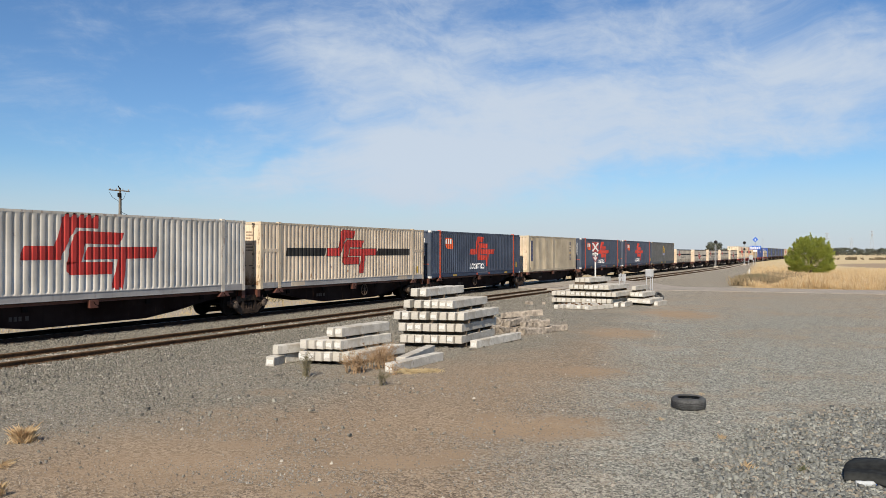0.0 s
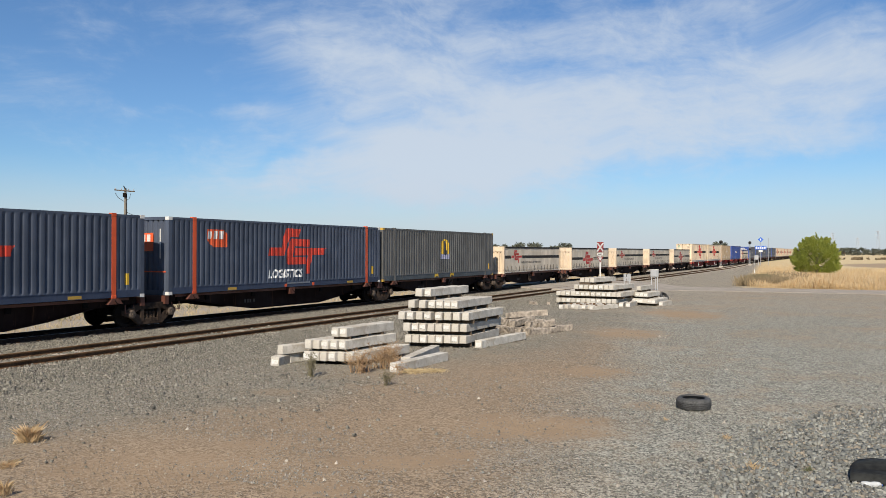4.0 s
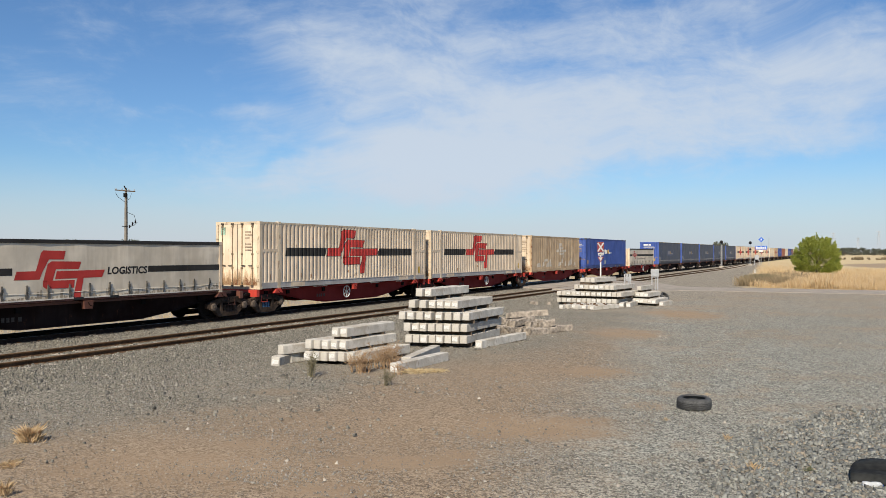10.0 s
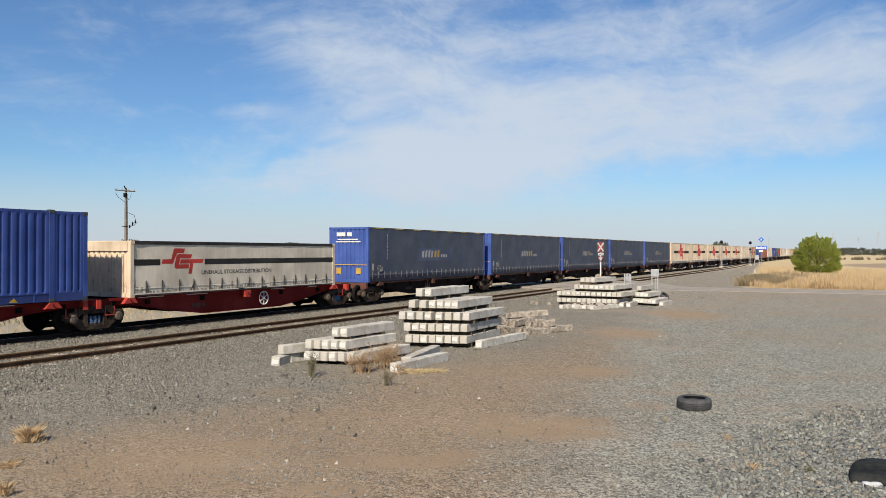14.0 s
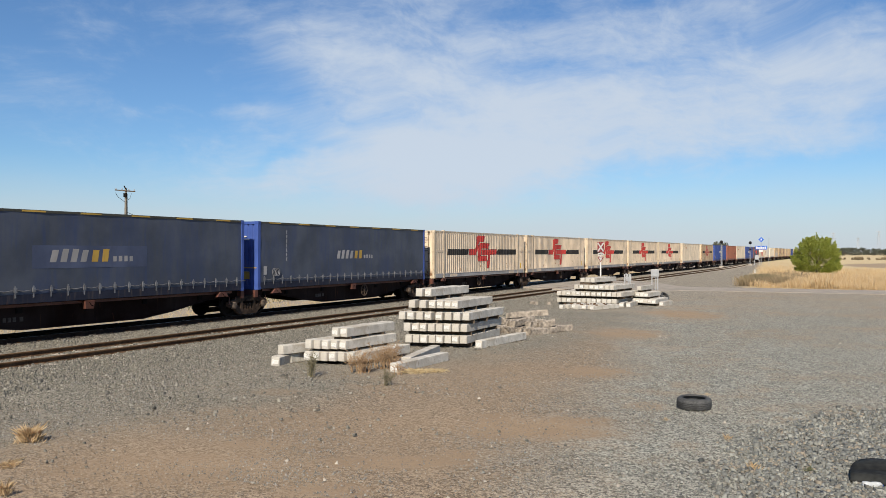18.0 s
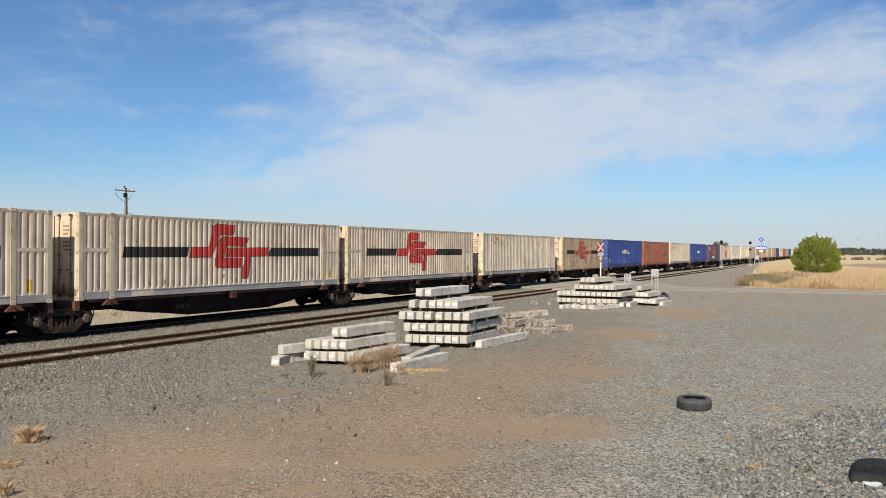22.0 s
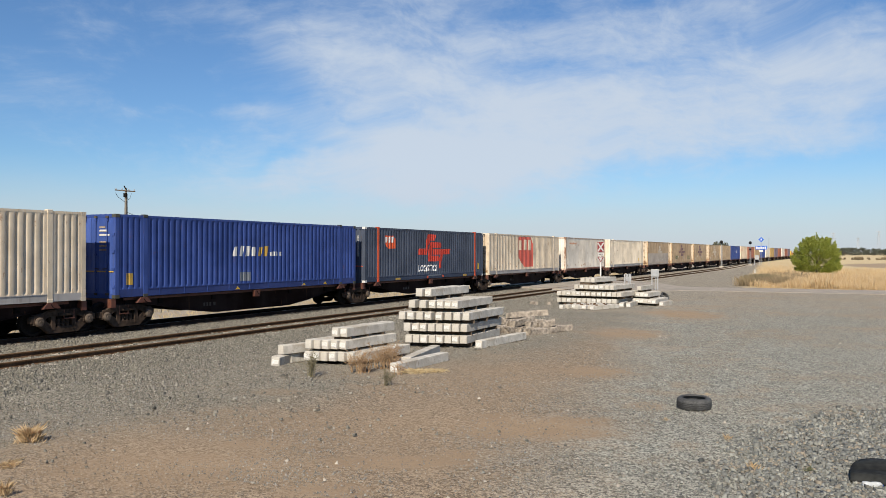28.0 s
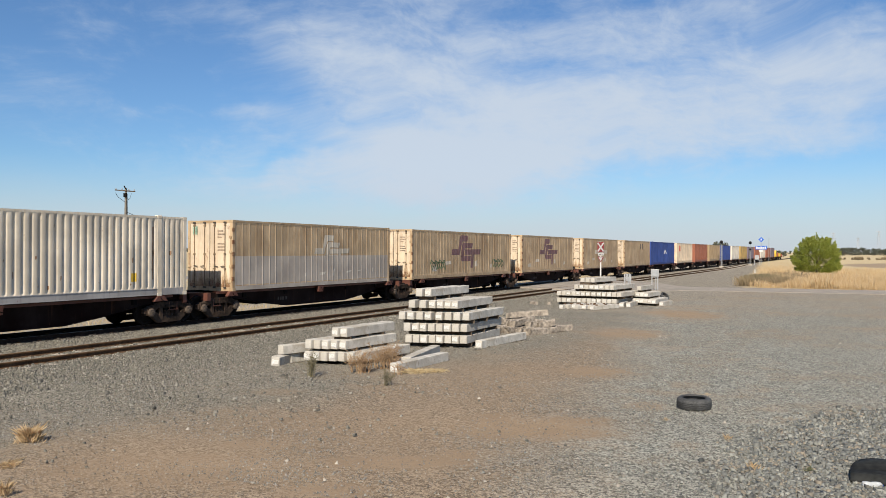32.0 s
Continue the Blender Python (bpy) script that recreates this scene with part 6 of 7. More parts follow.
stack(-14.95, 42.90, 2.0, -6.0, [[(0.0, 12, 0.287, 0.0)], [(-0.02, 7, 0.283, 0.0), (2.02, 6, 0.287, -0.06)], [(0.95, 3, 0.29, 0.15), (1.86, 5, 0.285, 0.05)], [(1.2, 2, 0.30, 0.4), (1.84, 1, 0.30, 0.25)]], 3.3, 0.13, "pale concrete beam in the wide stack", "beams of the wide stack", 0.27, 0.25)
stack(-11.45, 45.20, -28.0, -4.0, [[(0.0, 7, 0.29, 0.0)], [(0.25, 4, 0.30, 0.1)], [(0.62, 1, 0.3, 0.2)]], 2.5, 0.10, "pale concrete beam in the small stack", "beams of the small stack", 0.26, 0.25)
beam(-9.45, 44.7, 0.0, -8, 1.5, "concrete beam leaning beside the small stack", mark=True)
for i, (px_, py_, tn, ln) in enumerate(((-11.15, 42.6, 6, 2.0), (-10.85, 42.9, 2, 2.0), (-11.45, 44.9, 8, 1.0))):
    beam(px_, py_, 0.0, tn, ln, "short concrete beam on the ground beside the stacks", mark=True)
# loose beams
beam(-10.15, 16.95, 0.0, -1.5, 2.6, "loose concrete beam lying among dry weeds", mark=True, w=0.27, h=0.24)
beam(-10.45, 18.05, 0.0, 12.0, 2.85, "loose concrete beam half hidden by dry weeds", w=0.27, h=0.24)
beam(-10.38, 22.45, 0.0, -4.5, 3.15, "loose concrete beam on the ground by the stack", mark=True)
beam(-13.50, 16.42, 0.0, 13, 0.75, "short concrete block tipped on the ground", mark=True, roll=6)
beam(-13.60, 17.10, 0.0, -10, 0.65, "short concrete block beside the low stack")
beam(-13.62, 16.80, 0.262, -15, 0.9, "short concrete block resting on two others")
# broken beams thrown in a heap
for i, (px_, py_, pz_, tn, tl, ln) in enumerate(((-11.7, 26.9, 0.0, -18, 0, 1.5), (-11.3, 26.7, 0.0, -30, 0, 1.2), (-10.9, 26.6, 0.0, -24, 0, 1.5), (-10.3, 26.4, 0.0, -12, 0, 1.0), (-9.95, 26.3, 0.0, -32, 0, 1.7),
                                                 (-11.6, 27.6, 0.22, -48, 3, 1.6), (-11.2, 27.3, 0.22, -36, 0, 1.4), (-10.8, 27.0, 0.22, -28, 5, 1.3), (-10.2, 27.1, 0.20, -40, 4, 1.0), (-11.4, 27.9, 0.44, -52, 3, 1.9),
                                                 (-9.9, 27.4, 0.16, -60, 8, 0.8), (-12.0, 27.8, 0.10, -20, 6, 0.9), (-10.6, 28.2, 0.0, -70, 0, 1.1), (-9.6, 27.9, 0.0, -35, 0, 1.2))):
    beam(px_ - 0.45, py_ + 0.35, pz_, tn * 0.6 - (18 if i % 3 == 0 else 0), ln * 0.92, "broken brown-stained concrete beam in a rubble heap", "broken beams of the heap", tilt=tl, roll=random.uniform(-8, 8), w=0.24, h=0.23, broken=True)
for i in range(7):
    sl = beam(-13.70 + 0.29 * i + random.uniform(-0.05, 0.05), 39.9 + 0.25 * (i % 3), 0.0, random.uniform(-24, -10), random.uniform(1.7, 2.4), "short pale concrete sleeper lying on gravel", "loose sleepers before the wide stack", w=0.23, h=0.22, mark=i % 2 == 0)
    for d in (0.35, 1.15):
        part("rail_fastening", Mesh().box(-0.05, 0.05, d, d + 0.12, 0.21, 0.275), rust_rail, sl, "rusty rail fastening", bevel=0.01)
beam(-15.9, 42.2, 0.0, 60, 0.5, "small concrete lump on bare earth", w=0.22, h=0.18, broken=True)
beam(-15.3, 42.6, 0.0, 20, 0.4, "small concrete lump on bare earth", w=0.2, h=0.16, broken=True)

# ---------------------------------------------------------------- rubbish on the gravel
def build_tyre():
    t = thing("car_tyre", "worn black car tyre lying flat on gravel", "tyre", pose(-2.72, 15.87, 0.0, 1.5, -1.0, 25))
    prof = [(0.015, 0.205), (0.0, 0.235), (0.002, 0.275), (0.028, 0.315), (0.065, 0.328), (0.160, 0.328), (0.197, 0.315), (0.223, 0.275), (0.225, 0.235), (0.210, 0.205), (0.195, 0.225), (0.145, 0.285), (0.08, 0.285), (0.03, 0.225)]
    part("carcass", Mesh().turned(prof, "z", 40, closed=True), rubber, t, smooth=True)
    for z in (0.08, 0.1125, 0.145):
        part("tread_groove", Mesh().turned([(z - 0.004, 0.3275), (z - 0.004, 0.3305), (z + 0.004, 0.3305), (z + 0.004, 0.3275)], "z", 40, closed=True), black_paint, t)


build_tyre()


def build_dark_tyre():
    t = thing("car_tyre", "dark worn tyre standing against the small stack of beams", "tyre", pose(-10.45, 50.4, 0.235, 0, 48, -30))
    part("carcass", Mesh().turned([(-0.09, 0.19), (-0.10, 0.25), (-0.07, 0.30), (0.07, 0.30), (0.10, 0.25), (0.09, 0.19), (0.06, 0.22), (-0.06, 0.22)], "z", 28, closed=True), rubber, t, smooth=True)


build_dark_tyre()


def build_sheet():
    s = thing("rubber_mat", "black rubber sheet folded on the gravel", "rubber sheet", pose(0.02, 11.95, 0.02, 0, 0, -8))
    v, n, mrows = [], 14, 8
    for j in range(mrows + 1):
        for i in range(n + 1):
            x, y = i / n * 1.5, (j / mrows - 0.3) * 0.85
            edge = 0.10 * math.sin(i * 0.9) if j in (0, mrows) else 0
            z = 0.10 + 0.07 * math.sin(x * 3.0 + 0.5) + 0.05 * noise.noise((x * 3, y * 3, 1)) - (0.09 if j == 0 else 0.0) + (0.05 if j > mrows / 2 else 0)
            x -= 0.06 * (1 - abs(j / mrows - 0.5) * 2)
            v.append((x, y + edge * 0.3, max(0.01, z * 0.72)))
    w = n + 1
    f = [(j * w + i, j * w + i + 1, (j + 1) * w + i + 1, (j + 1) * w + i) for j in range(mrows) for i in range(n)]
    v += [(x, y, max(0.0, z - 0.03)) for x, y, z in v]
    k = w * (mrows + 1)
    f += [tuple(reversed([i + k for i in q])) for q in f]
    rim = [i for i in range(w)] + [w * j + n for j in range(1, mrows + 1)] + [w * mrows + i for i in range(n - 1, -1, -1)] + [w * j for j in range(mrows - 1, 0, -1)]
    f += [(rim[i], rim[i] + k, rim[(i + 1) % len(rim)] + k, rim[(i + 1) % len(rim)]) for i in range(len(rim))]
    part("sheet", Mesh().add(v, f), dark_sheet, s, smooth=True)


build_sheet()


def build_bottle():
    m, g = material("clear_plastic")
    b = g.n("ShaderNodeBsdfPrincipled")
    b.inputs["Base Color"].default_value = (0.85, 0.88, 0.90, 1)
    b.inputs["Roughness"].default_value, b.inputs["Transmission Weight"].default_value = 0.15, 0.55
    o = g.n("ShaderNodeOutputMaterial")
    g.link(b.outputs[0], o.inputs[0])
    t = thing("plastic_bottle", "crushed clear plastic bottle lying on gravel", "bottle", pose(0.12, 11.56, 0.045, 0, 0, -68))
    part("body", Mesh().turned([(0.0, 0.02), (0.005, 0.04), (0.06, 0.042), (0.10, 0.036), (0.16, 0.042), (0.22, 0.038), (0.25, 0.015)], "y", 14), m, t, smooth=True)
    part("cap", Mesh().turned([(0.25, 0.016), (0.275, 0.016)], "y", 10), blue_sign, t, "blue screw cap")


build_bottle()

# ---------------------------------------------------------------- signs and signals
def post_sign(name, x, y, turn, label, category):
    return thing(name, label, category, pose(x, y, 0.0, 0, 0, turn))




def build_crossing_sign():
    s = post_sign("crossing_sign", -16.4, 56.8, 16, "railway crossing board, white cross on red, over a give way sign", "road sign")
    part("post", Mesh().tube([(0, 0, 0), (0, 0, 3.75)], 0.055, 10), white_paint, s, "white round post")
    b = part("red_board", Mesh().box(-0.235, 0.235, -0.075, -0.058, 2.98, 3.74), shaded_sign_red, s, "red upright board", bevel=0.004)
    for q in (-1, 1):
        m = Mesh()
        a = math.atan2(0.9, 0.6) * q
        r = Matrix.Translation((0, -0.082 - 0.005 * (q > 0), 3.36)) @ Matrix.Rotation(-a, 4, "Y")
        m.box(-0.38, 0.38, -0.004, 0.004, -0.05, 0.05, r)
        part("white_cross_arm", m, shaded_sign_white, b)
    part("white_plate", Mesh().box(-0.20, 0.20, -0.075, -0.060, 2.76, 2.94), white_paint, s, "white name plate with dark bars")
    part("plate_marking", Mesh().box(-0.16, 0.16, -0.079, -0.0755, 2.86, 2.89).box(-0.15, 0.15, -0.079, -0.0755, 2.80, 2.83), black_paint, s)
    tri = lambda r, z: [(-r, z + r * 0.58), (0.0, z - r * 1.15), (r, z + r * 0.58)]
    for r, y0, y1, mat, nm in ((0.24, -0.072, -0.060, shaded_sign_red, "red_triangle"), (0.15, -0.077, -0.0725, shaded_sign_white, "white_triangle")):
        o = tri(r, 2.52)
        m = Mesh().add([(a, y0, b) for a, b in o] + [(a, y1, b) for a, b in o], [(0, 1, 2), (5, 4, 3), (0, 3, 4, 1), (1, 4, 5, 2), (2, 5, 3, 0)])
        part(nm, m, mat, s)


build_crossing_sign()


def build_frame_sign(x, y, turn, w, h, top, slats, label):
    s = post_sign("frame_sign", x, y, turn, label, "sign")
    for q in (-1, 1):
        part("post", Mesh().box(q * w * 0.36 - 0.035, q * w * 0.36 + 0.035, -0.03, 0.03, 0.0, top), galv, s)
    part("short_leg", Mesh().box(0.10 * w, 0.10 * w + 0.06, 0.10, 0.16, 0.0, top * 0.8), galv, s)
    if slats:
        for i in range(5):
            xx = -w / 2 + w * (i + 0.2) / 5
            part("picket", Mesh().box(xx, xx + w * 0.15, -0.05, -0.032, top - h, top + 0.05 * (i % 2)), galv, s)
        part("cross_rail", Mesh().box(-w / 2, w / 2, -0.056, -0.051, top - h * 0.6, top - h * 0.45), galv, s)
    else:
        part("board", Mesh().box(-w / 2, w / 2, -0.075, -0.035, top - h, top), galv, s, "plain grey metal board", bevel=0.01)
        part("board_edge", Mesh().box(-w / 2 - 0.02, w / 2 + 0.02, -0.08, -0.03, top, top + 0.04), white_paint, s)


build_frame_sign(-13.6, 62.0, 20, 0.62, 0.52, 1.62, False, "grey metal board on two thin posts beside the road")
build_frame_sign(-16.7, 65.8, 20, 0.62, 0.6, 1.15, True, "grey metal picket marker by the rail crossing")


def build_signal(x, y, z, height, heads, label):
    s = thing("railway_signal", label, "railway signal", pose(x, y, z, 0, 0, 8))
    part("mast", Mesh().tube([(0, 0, 0.3), (0, 0, height)], 0.055, 8), galv, s)
    part("base", Mesh().box(-0.35, 0.35, -0.35, 0.35, 0.0, 0.35), sleeper_mat, s, "concrete footing")
    lad = Mesh()
    for q in (-0.18, 0.18):
        lad.tube([(q, 0.45, 0.1), (q, 0.20, height - 0.9)], 0.02, 4)
    k = 0.5
    while k < height - 1:
        lad.tube([(-0.18, 0.45 - 0.25 * k / height, k), (0.18, 0.45 - 0.25 * k / height, k)], 0.015, 4)
        k += 0.35
    part("ladder", lad, galv, s)
    for zz, big in heads:
        hd = part("signal_head", Mesh().turned([(-0.14, 0.12), (-0.12, 0.33 if big else 0.24), (-0.10, 0.33 if big else 0.24), (0.16, 0.16)], "y", 18, (0, -0.05, zz)), black_paint, s, "round black target board")
        part("hood", Mesh().turned([(-0.42, 0.15), (-0.14, 0.15), (-0.14, 0.13), (-0.42, 0.13)], "y", 12, (0, -0.05, zz), closed=True), black_paint, hd)


build_signal(-21.35, 152.5, 0.1, 5.0, ((4.72, True),), "railway signal mast with one black round head")
build_signal(-19.6, 182.5, 0.0, 5.3, ((5.0, True), (3.6, False)), "railway signal mast with two black heads")
cab = thing("equipment_cabinet", "pale grey trackside equipment cabinet on the gravel", "cabinet", pose(-18.3, 183.0, 0.0, 0, 0, 8))
part("body", Mesh().box(-0.42, 0.42, -0.35, 0.35, 1.35, 2.3), galv, cab, bevel=0.03)
part("leg", Mesh().box(-0.5, -0.4, -0.35, -0.25, 0.0, 1.35), galv, cab)
part("leg", Mesh().box(0.4, 0.5, -0.35, -0.25, 0.0, 1.35), galv, cab)


def build_blue_sign():
    s = thing("station_sign", "blue diamond marker above a blue and white board", "railway sign", pose(-17.5, 183.6, 0.0, 0, 0, 10))
    part("post", Mesh().tube([(0, 0, 0), (0, 0, 6.1)], 0.06, 8), galv, s)
    d = 0.58
    dia = part("blue_diamond", Mesh().add([(0, -0.09, 5.7 - d), (d, -0.09, 5.7), (0, -0.09, 5.7 + d), (-d, -0.09, 5.7), (0, -0.06, 5.7 - d), (d, -0.06, 5.7), (0, -0.06, 5.7 + d), (-d, -0.06, 5.7)],
                               [(0, 1, 2, 3), (7, 6, 5, 4), (0, 4, 5, 1), (1, 5, 6, 2), (2, 6, 7, 3), (3, 7, 4, 0)]), blue_sign, s, "blue diamond plate")
    part("pale_bar", Mesh().box(-0.10, 0.10, -0.096, -0.091, 5.5, 5.9), white_paint, dia)
    bd = part("blue_board", Mesh().box(-1.15, 1.15, -0.10, -0.06, 3.55, 4.35), blue_sign, s, "blue board with white bars")
    for i in range(5):
        part("white_bar", Mesh().box(-1.0 + 0.42 * i, -0.70 + 0.42 * i, -0.106, -0.101, 3.72, 4.18 - 0.12 * (i % 2)), white_paint, bd)
    part("small_plate", Mesh().box(-0.4, 0.4, -0.10, -0.07, 3.05, 3.45), white_paint, s, "small white plate")


build_blue_sign()
pl = thing("thin_mast", "thin grey lineside mast", "mast", pose(-16.0, 184.3, 0.0))
part("tube", Mesh().tube([(0, 0, 0), (0, 0, 6.0)], 0.045, 6), galv, pl)
mk = thing("guide_post", "short white guide post at the verge", "guide post", pose(-12.0, 117.6, 0.0))
part("post", Mesh().box(-0.06, 0.06, -0.03, 0.03, 0.0, 0.6), white_paint, mk)


def build_power_pole():
    s = thing("power_pole", "weathered timber power pole with cross-arm and insulators", "power pole", pose(-65.4, 56.2, -0.12, 0, 0, 27))
    part("pole", Mesh().tube([(0, 0, 0), (0, 0, 5), (0, 0, 9.45)], [0.16, 0.14, 0.11], 10), pole_wood, s)
    # added black tube that draws the shaded right side of the pole
    part("conduit", Mesh().tube([(0.17, -0.05, 0.4), (0.16, -0.05, 6.0), (0.13, -0.05, 8.9)], 0.055, 6), black_paint, s, "dark tube standing for the pole's shaded side")
    part("switch_box", Mesh().box(-0.14, 0.16, -0.30, -0.06, 8.55, 8.95), dark_steel, s, "dark switch under the cross-arm", bevel=0.02)
    arm = part("cross_arm", Mesh().tube([(-1.08, -0.11, 9.27), (1.0, -0.11, 9.10)], 0.065, 6), timber, s)
    for x in (-0.95, -0.35, 0.35, 0.9):
        part("insulator", Mesh().turned([(9.23, 0.03), (9.28, 0.06), (9.31, 0.04), (9.36, 0.06), (9.41, 0.03)], "z", 8, (x, -0.11, -0.08 * x)), galv, arm)
    part("top_bracket", Mesh().tube([(0, -0.1, 9.4), (-0.14, -0.12, 9.66), (0.10, -0.12, 9.30)], 0.05, 6), dark_steel, s)
    part("lower_arm", Mesh().box(-0.32, 0.62, -0.2, -0.1, 4.05, 4.13), dark_steel, s)
    part("lower_arm", Mesh().box(-0.30, 0.30, -0.2, -0.1, 5.55, 5.62), dark_steel, s)
    for zz, xx in ((5.4, 0.45), (5.7, 0.75), (5.9, 1.05)):
        part("insulator", Mesh().turned([(zz, 0.03), (zz + 0.08, 0.09), (zz + 0.16, 0.05), (zz + 0.24, 0.09), (zz + 0.32, 0.03)], "z", 8, (xx, -0.15, 0)), dark_steel, s)
    for pts in ([(-1.0, -0.1, 9.0), (-0.75, -0.1, 8.55), (-0.4, -0.1, 8.3), (-0.1, -0.1, 8.1)], [(0.6, -0.1, 8.9), (0.45, -0.1, 8.4), (0.12, -0.1, 8.2)], [(0.2, -0.1, 7.0), (0.9, -0.1, 6.7), (1.05, -0.1, 6.2), (0.75, -0.1, 5.7), (0.45, -0.1, 5.5)], [(0.45, -0.1, 5.6), (0.9, -0.1, 5.7), (1.2, -0.1, 6.0)]):
        part("jumper_cable", Mesh().tube(pts, 0.025, 5), black_paint, s)


build_power_pole()


def build_fence():
    s = thing("paddock_fence", "old timber and wire paddock fence in dry grass", "fence")
    for i in range(16):
        y = -10 + i * 7.0
        part("post", Mesh().box(-38.08, -37.92, y - 0.08, y + 0.08, -0.2, 1.15 + 0.1 * math.sin(i * 2.3)), timber, s)
    for z in (0.35, 0.7, 1.0):
        part("wire", Mesh().tube([(-38, -10, z), (-38, 95, z)], 0.006, 4), galv, s)


build_fence()


def build_tower(x, y, h, turn):
    s = thing("transmission_tower", "distant grey lattice power transmission tower", "transmission tower", pose(x, y, 0, 0, 0, turn), "distant transmission towers")
    body = Mesh()
    w = lambda z: 4.0 * (1 - z / h) ** 1.3 + 0.6
    lv = [h * k / 7 for k in range(8)]
    cor = lambda z: [(a * w(z), b * w(z), z) for a, b in ((-1, -1), (1, -1), (1, 1), (-1, 1))]
    for a, b in zip(lv, lv[1:]):
        p, q = cor(a), cor(b)
        for i in range(4):
            body.tube([p[i], q[i]], 0.09, 4)
            body.tube([p[i], q[(i + 1) % 4]], 0.05, 4)
            body.tube([p[(i + 1) % 4], q[i]], 0.05, 4)
    part("lattice_body", body, tower_steel, s)
    for z, r in ((h * 0.72, 6.5), (h * 0.84, 5.5), (h * 0.95, 4.5)):
        part("cross_arm", Mesh().tube([(-r, 0, z), (0, 0, z + 0.9), (r, 0, z)], 0.16, 4).tube([(-r, 0, z), (r, 0, z)], 0.14, 4), tower_steel, s)


for x_, y_, h_ in ((-31.4, 1673.0, 40.0), (11.5, 1900.0, 34.0), (44.9, 1713.0, 44.0)):
    build_tower(x_, y_, h_, 12)

# ---------------------------------------------------------------- plants
def leaf_cloud(count, place, size, seed, flat=0.5):
    """Many small leaf blades, each its own piece; place(rng) gives a point and the way out."""
    rng = np.random.RandomState(seed)
    v, f = [], []
    for _ in range(count):
        p, out = place(rng)
        d = np.array(out) + rng.normal(0, 0.55, 3)
        d = d / (np.linalg.norm(d) + 1e-6)
        side = np.cross(d, rng.normal(0, 1, 3))
        side = side / (np.linalg.norm(side) + 1e-6)
        s = size * rng.uniform(0.6, 1.4)
        k = len(v)
        a = np.array(p)
        v += [tuple(a - d * s * 0.5), tuple(a + side * s * 0.28), tuple(a + d * s), tuple(a - side * s * 0.28)]
        f.append((k, k + 1, k + 2, k + 3))
    me = bpy.data.meshes.new("crown")
    me.from_pydata(v, [], f)
    return me


def build_bush():
    t = thing("bushy_tree", "dense rounded green tree with low branches in dry grass", "tree", pose(-4.3, 118.5, 0.0))
    rng = random.Random(5)
    m = Mesh().tube([(0, 0, -0.2), (0.05, 0, 0.7), (0.1, 0.1, 2.2), (0.0, 0.1, 4.2)], [0.17, 0.15, 0.12, 0.05], 8)
    part("trunk", m, bark, t)
    fingers = []
    for i in range(210):
        a = rng.uniform(0, 2 * math.pi)
        z = 0.35 + 4.25 * rng.uniform(0, 1) ** 0.92
        f = max(0.0, z - 1.3) / 3.6
        r = (3.0 if z > 0.9 else 2.7) * max(0.08, 1 - min(1.0, f) ** 2.3) ** 0.62 * rng.uniform(0.74, 1.0)
        n = rng.uniform(0.40, 0.85)
        out = Vector((math.cos(a) * (1.15 - 0.18 * z), math.sin(a) * (1.15 - 0.18 * z), 0.45 + 0.12 * z)).normalized()
        fingers.append((Vector((r * math.cos(a), r * math.sin(a), z)), out, n, rng.uniform(0.26, 0.46)))
    for x, y, z, n in ((0.0, 0.0, 4.55, 1.15), (0.12, -0.1, 4.4, 0.9), (-0.5, 0.0, 4.3, 0.8), (0.7, 0.1, 4.2, 0.75), (-1.1, 0.0, 3.9, 0.7), (1.25, 0.0, 3.7, 0.7), (1.8, -0.2, 3.3, 0.7), (-1.8, 0.0, 3.3, 0.8)):
        fingers.append((Vector((x, y, z)), Vector((x * 0.12, 0, 1)).normalized(), n, 0.30))
    for i in range(9):
        p, d, n, r = fingers[i * 7]
        part("limb", Mesh().tube([(0.05, 0.05, 0.6 + p.z * 0.25), (p.x * 0.5, p.y * 0.5, p.z * 0.7), tuple(p)], [0.07, 0.05, 0.02], 5), bark, t)

    def place(rs):
        p, d, n, r = fingers[rs.randint(len(fingers))]
        f = rs.uniform(-1.6, 1.0) if rs.uniform(0, 1) < 0.45 else rs.uniform(-0.4, 1.0)
        w = r * (1.0 - 0.85 * max(0.0, f))
        q = rs.normal(0, 0.5, 3) * w
        return (p.x + d.x * f * n + q[0], p.y + d.y * f * n + q[1], max(0.3, p.z + d.z * f * n + q[2])), (d.x * 1.2, d.y * 1.2, d.z + 0.3)
    me = leaf_cloud(85000, place, 0.088, 3)
    me.materials.append(leaf_mat)
    part("crown", me, leaf_mat, t)


build_bush()


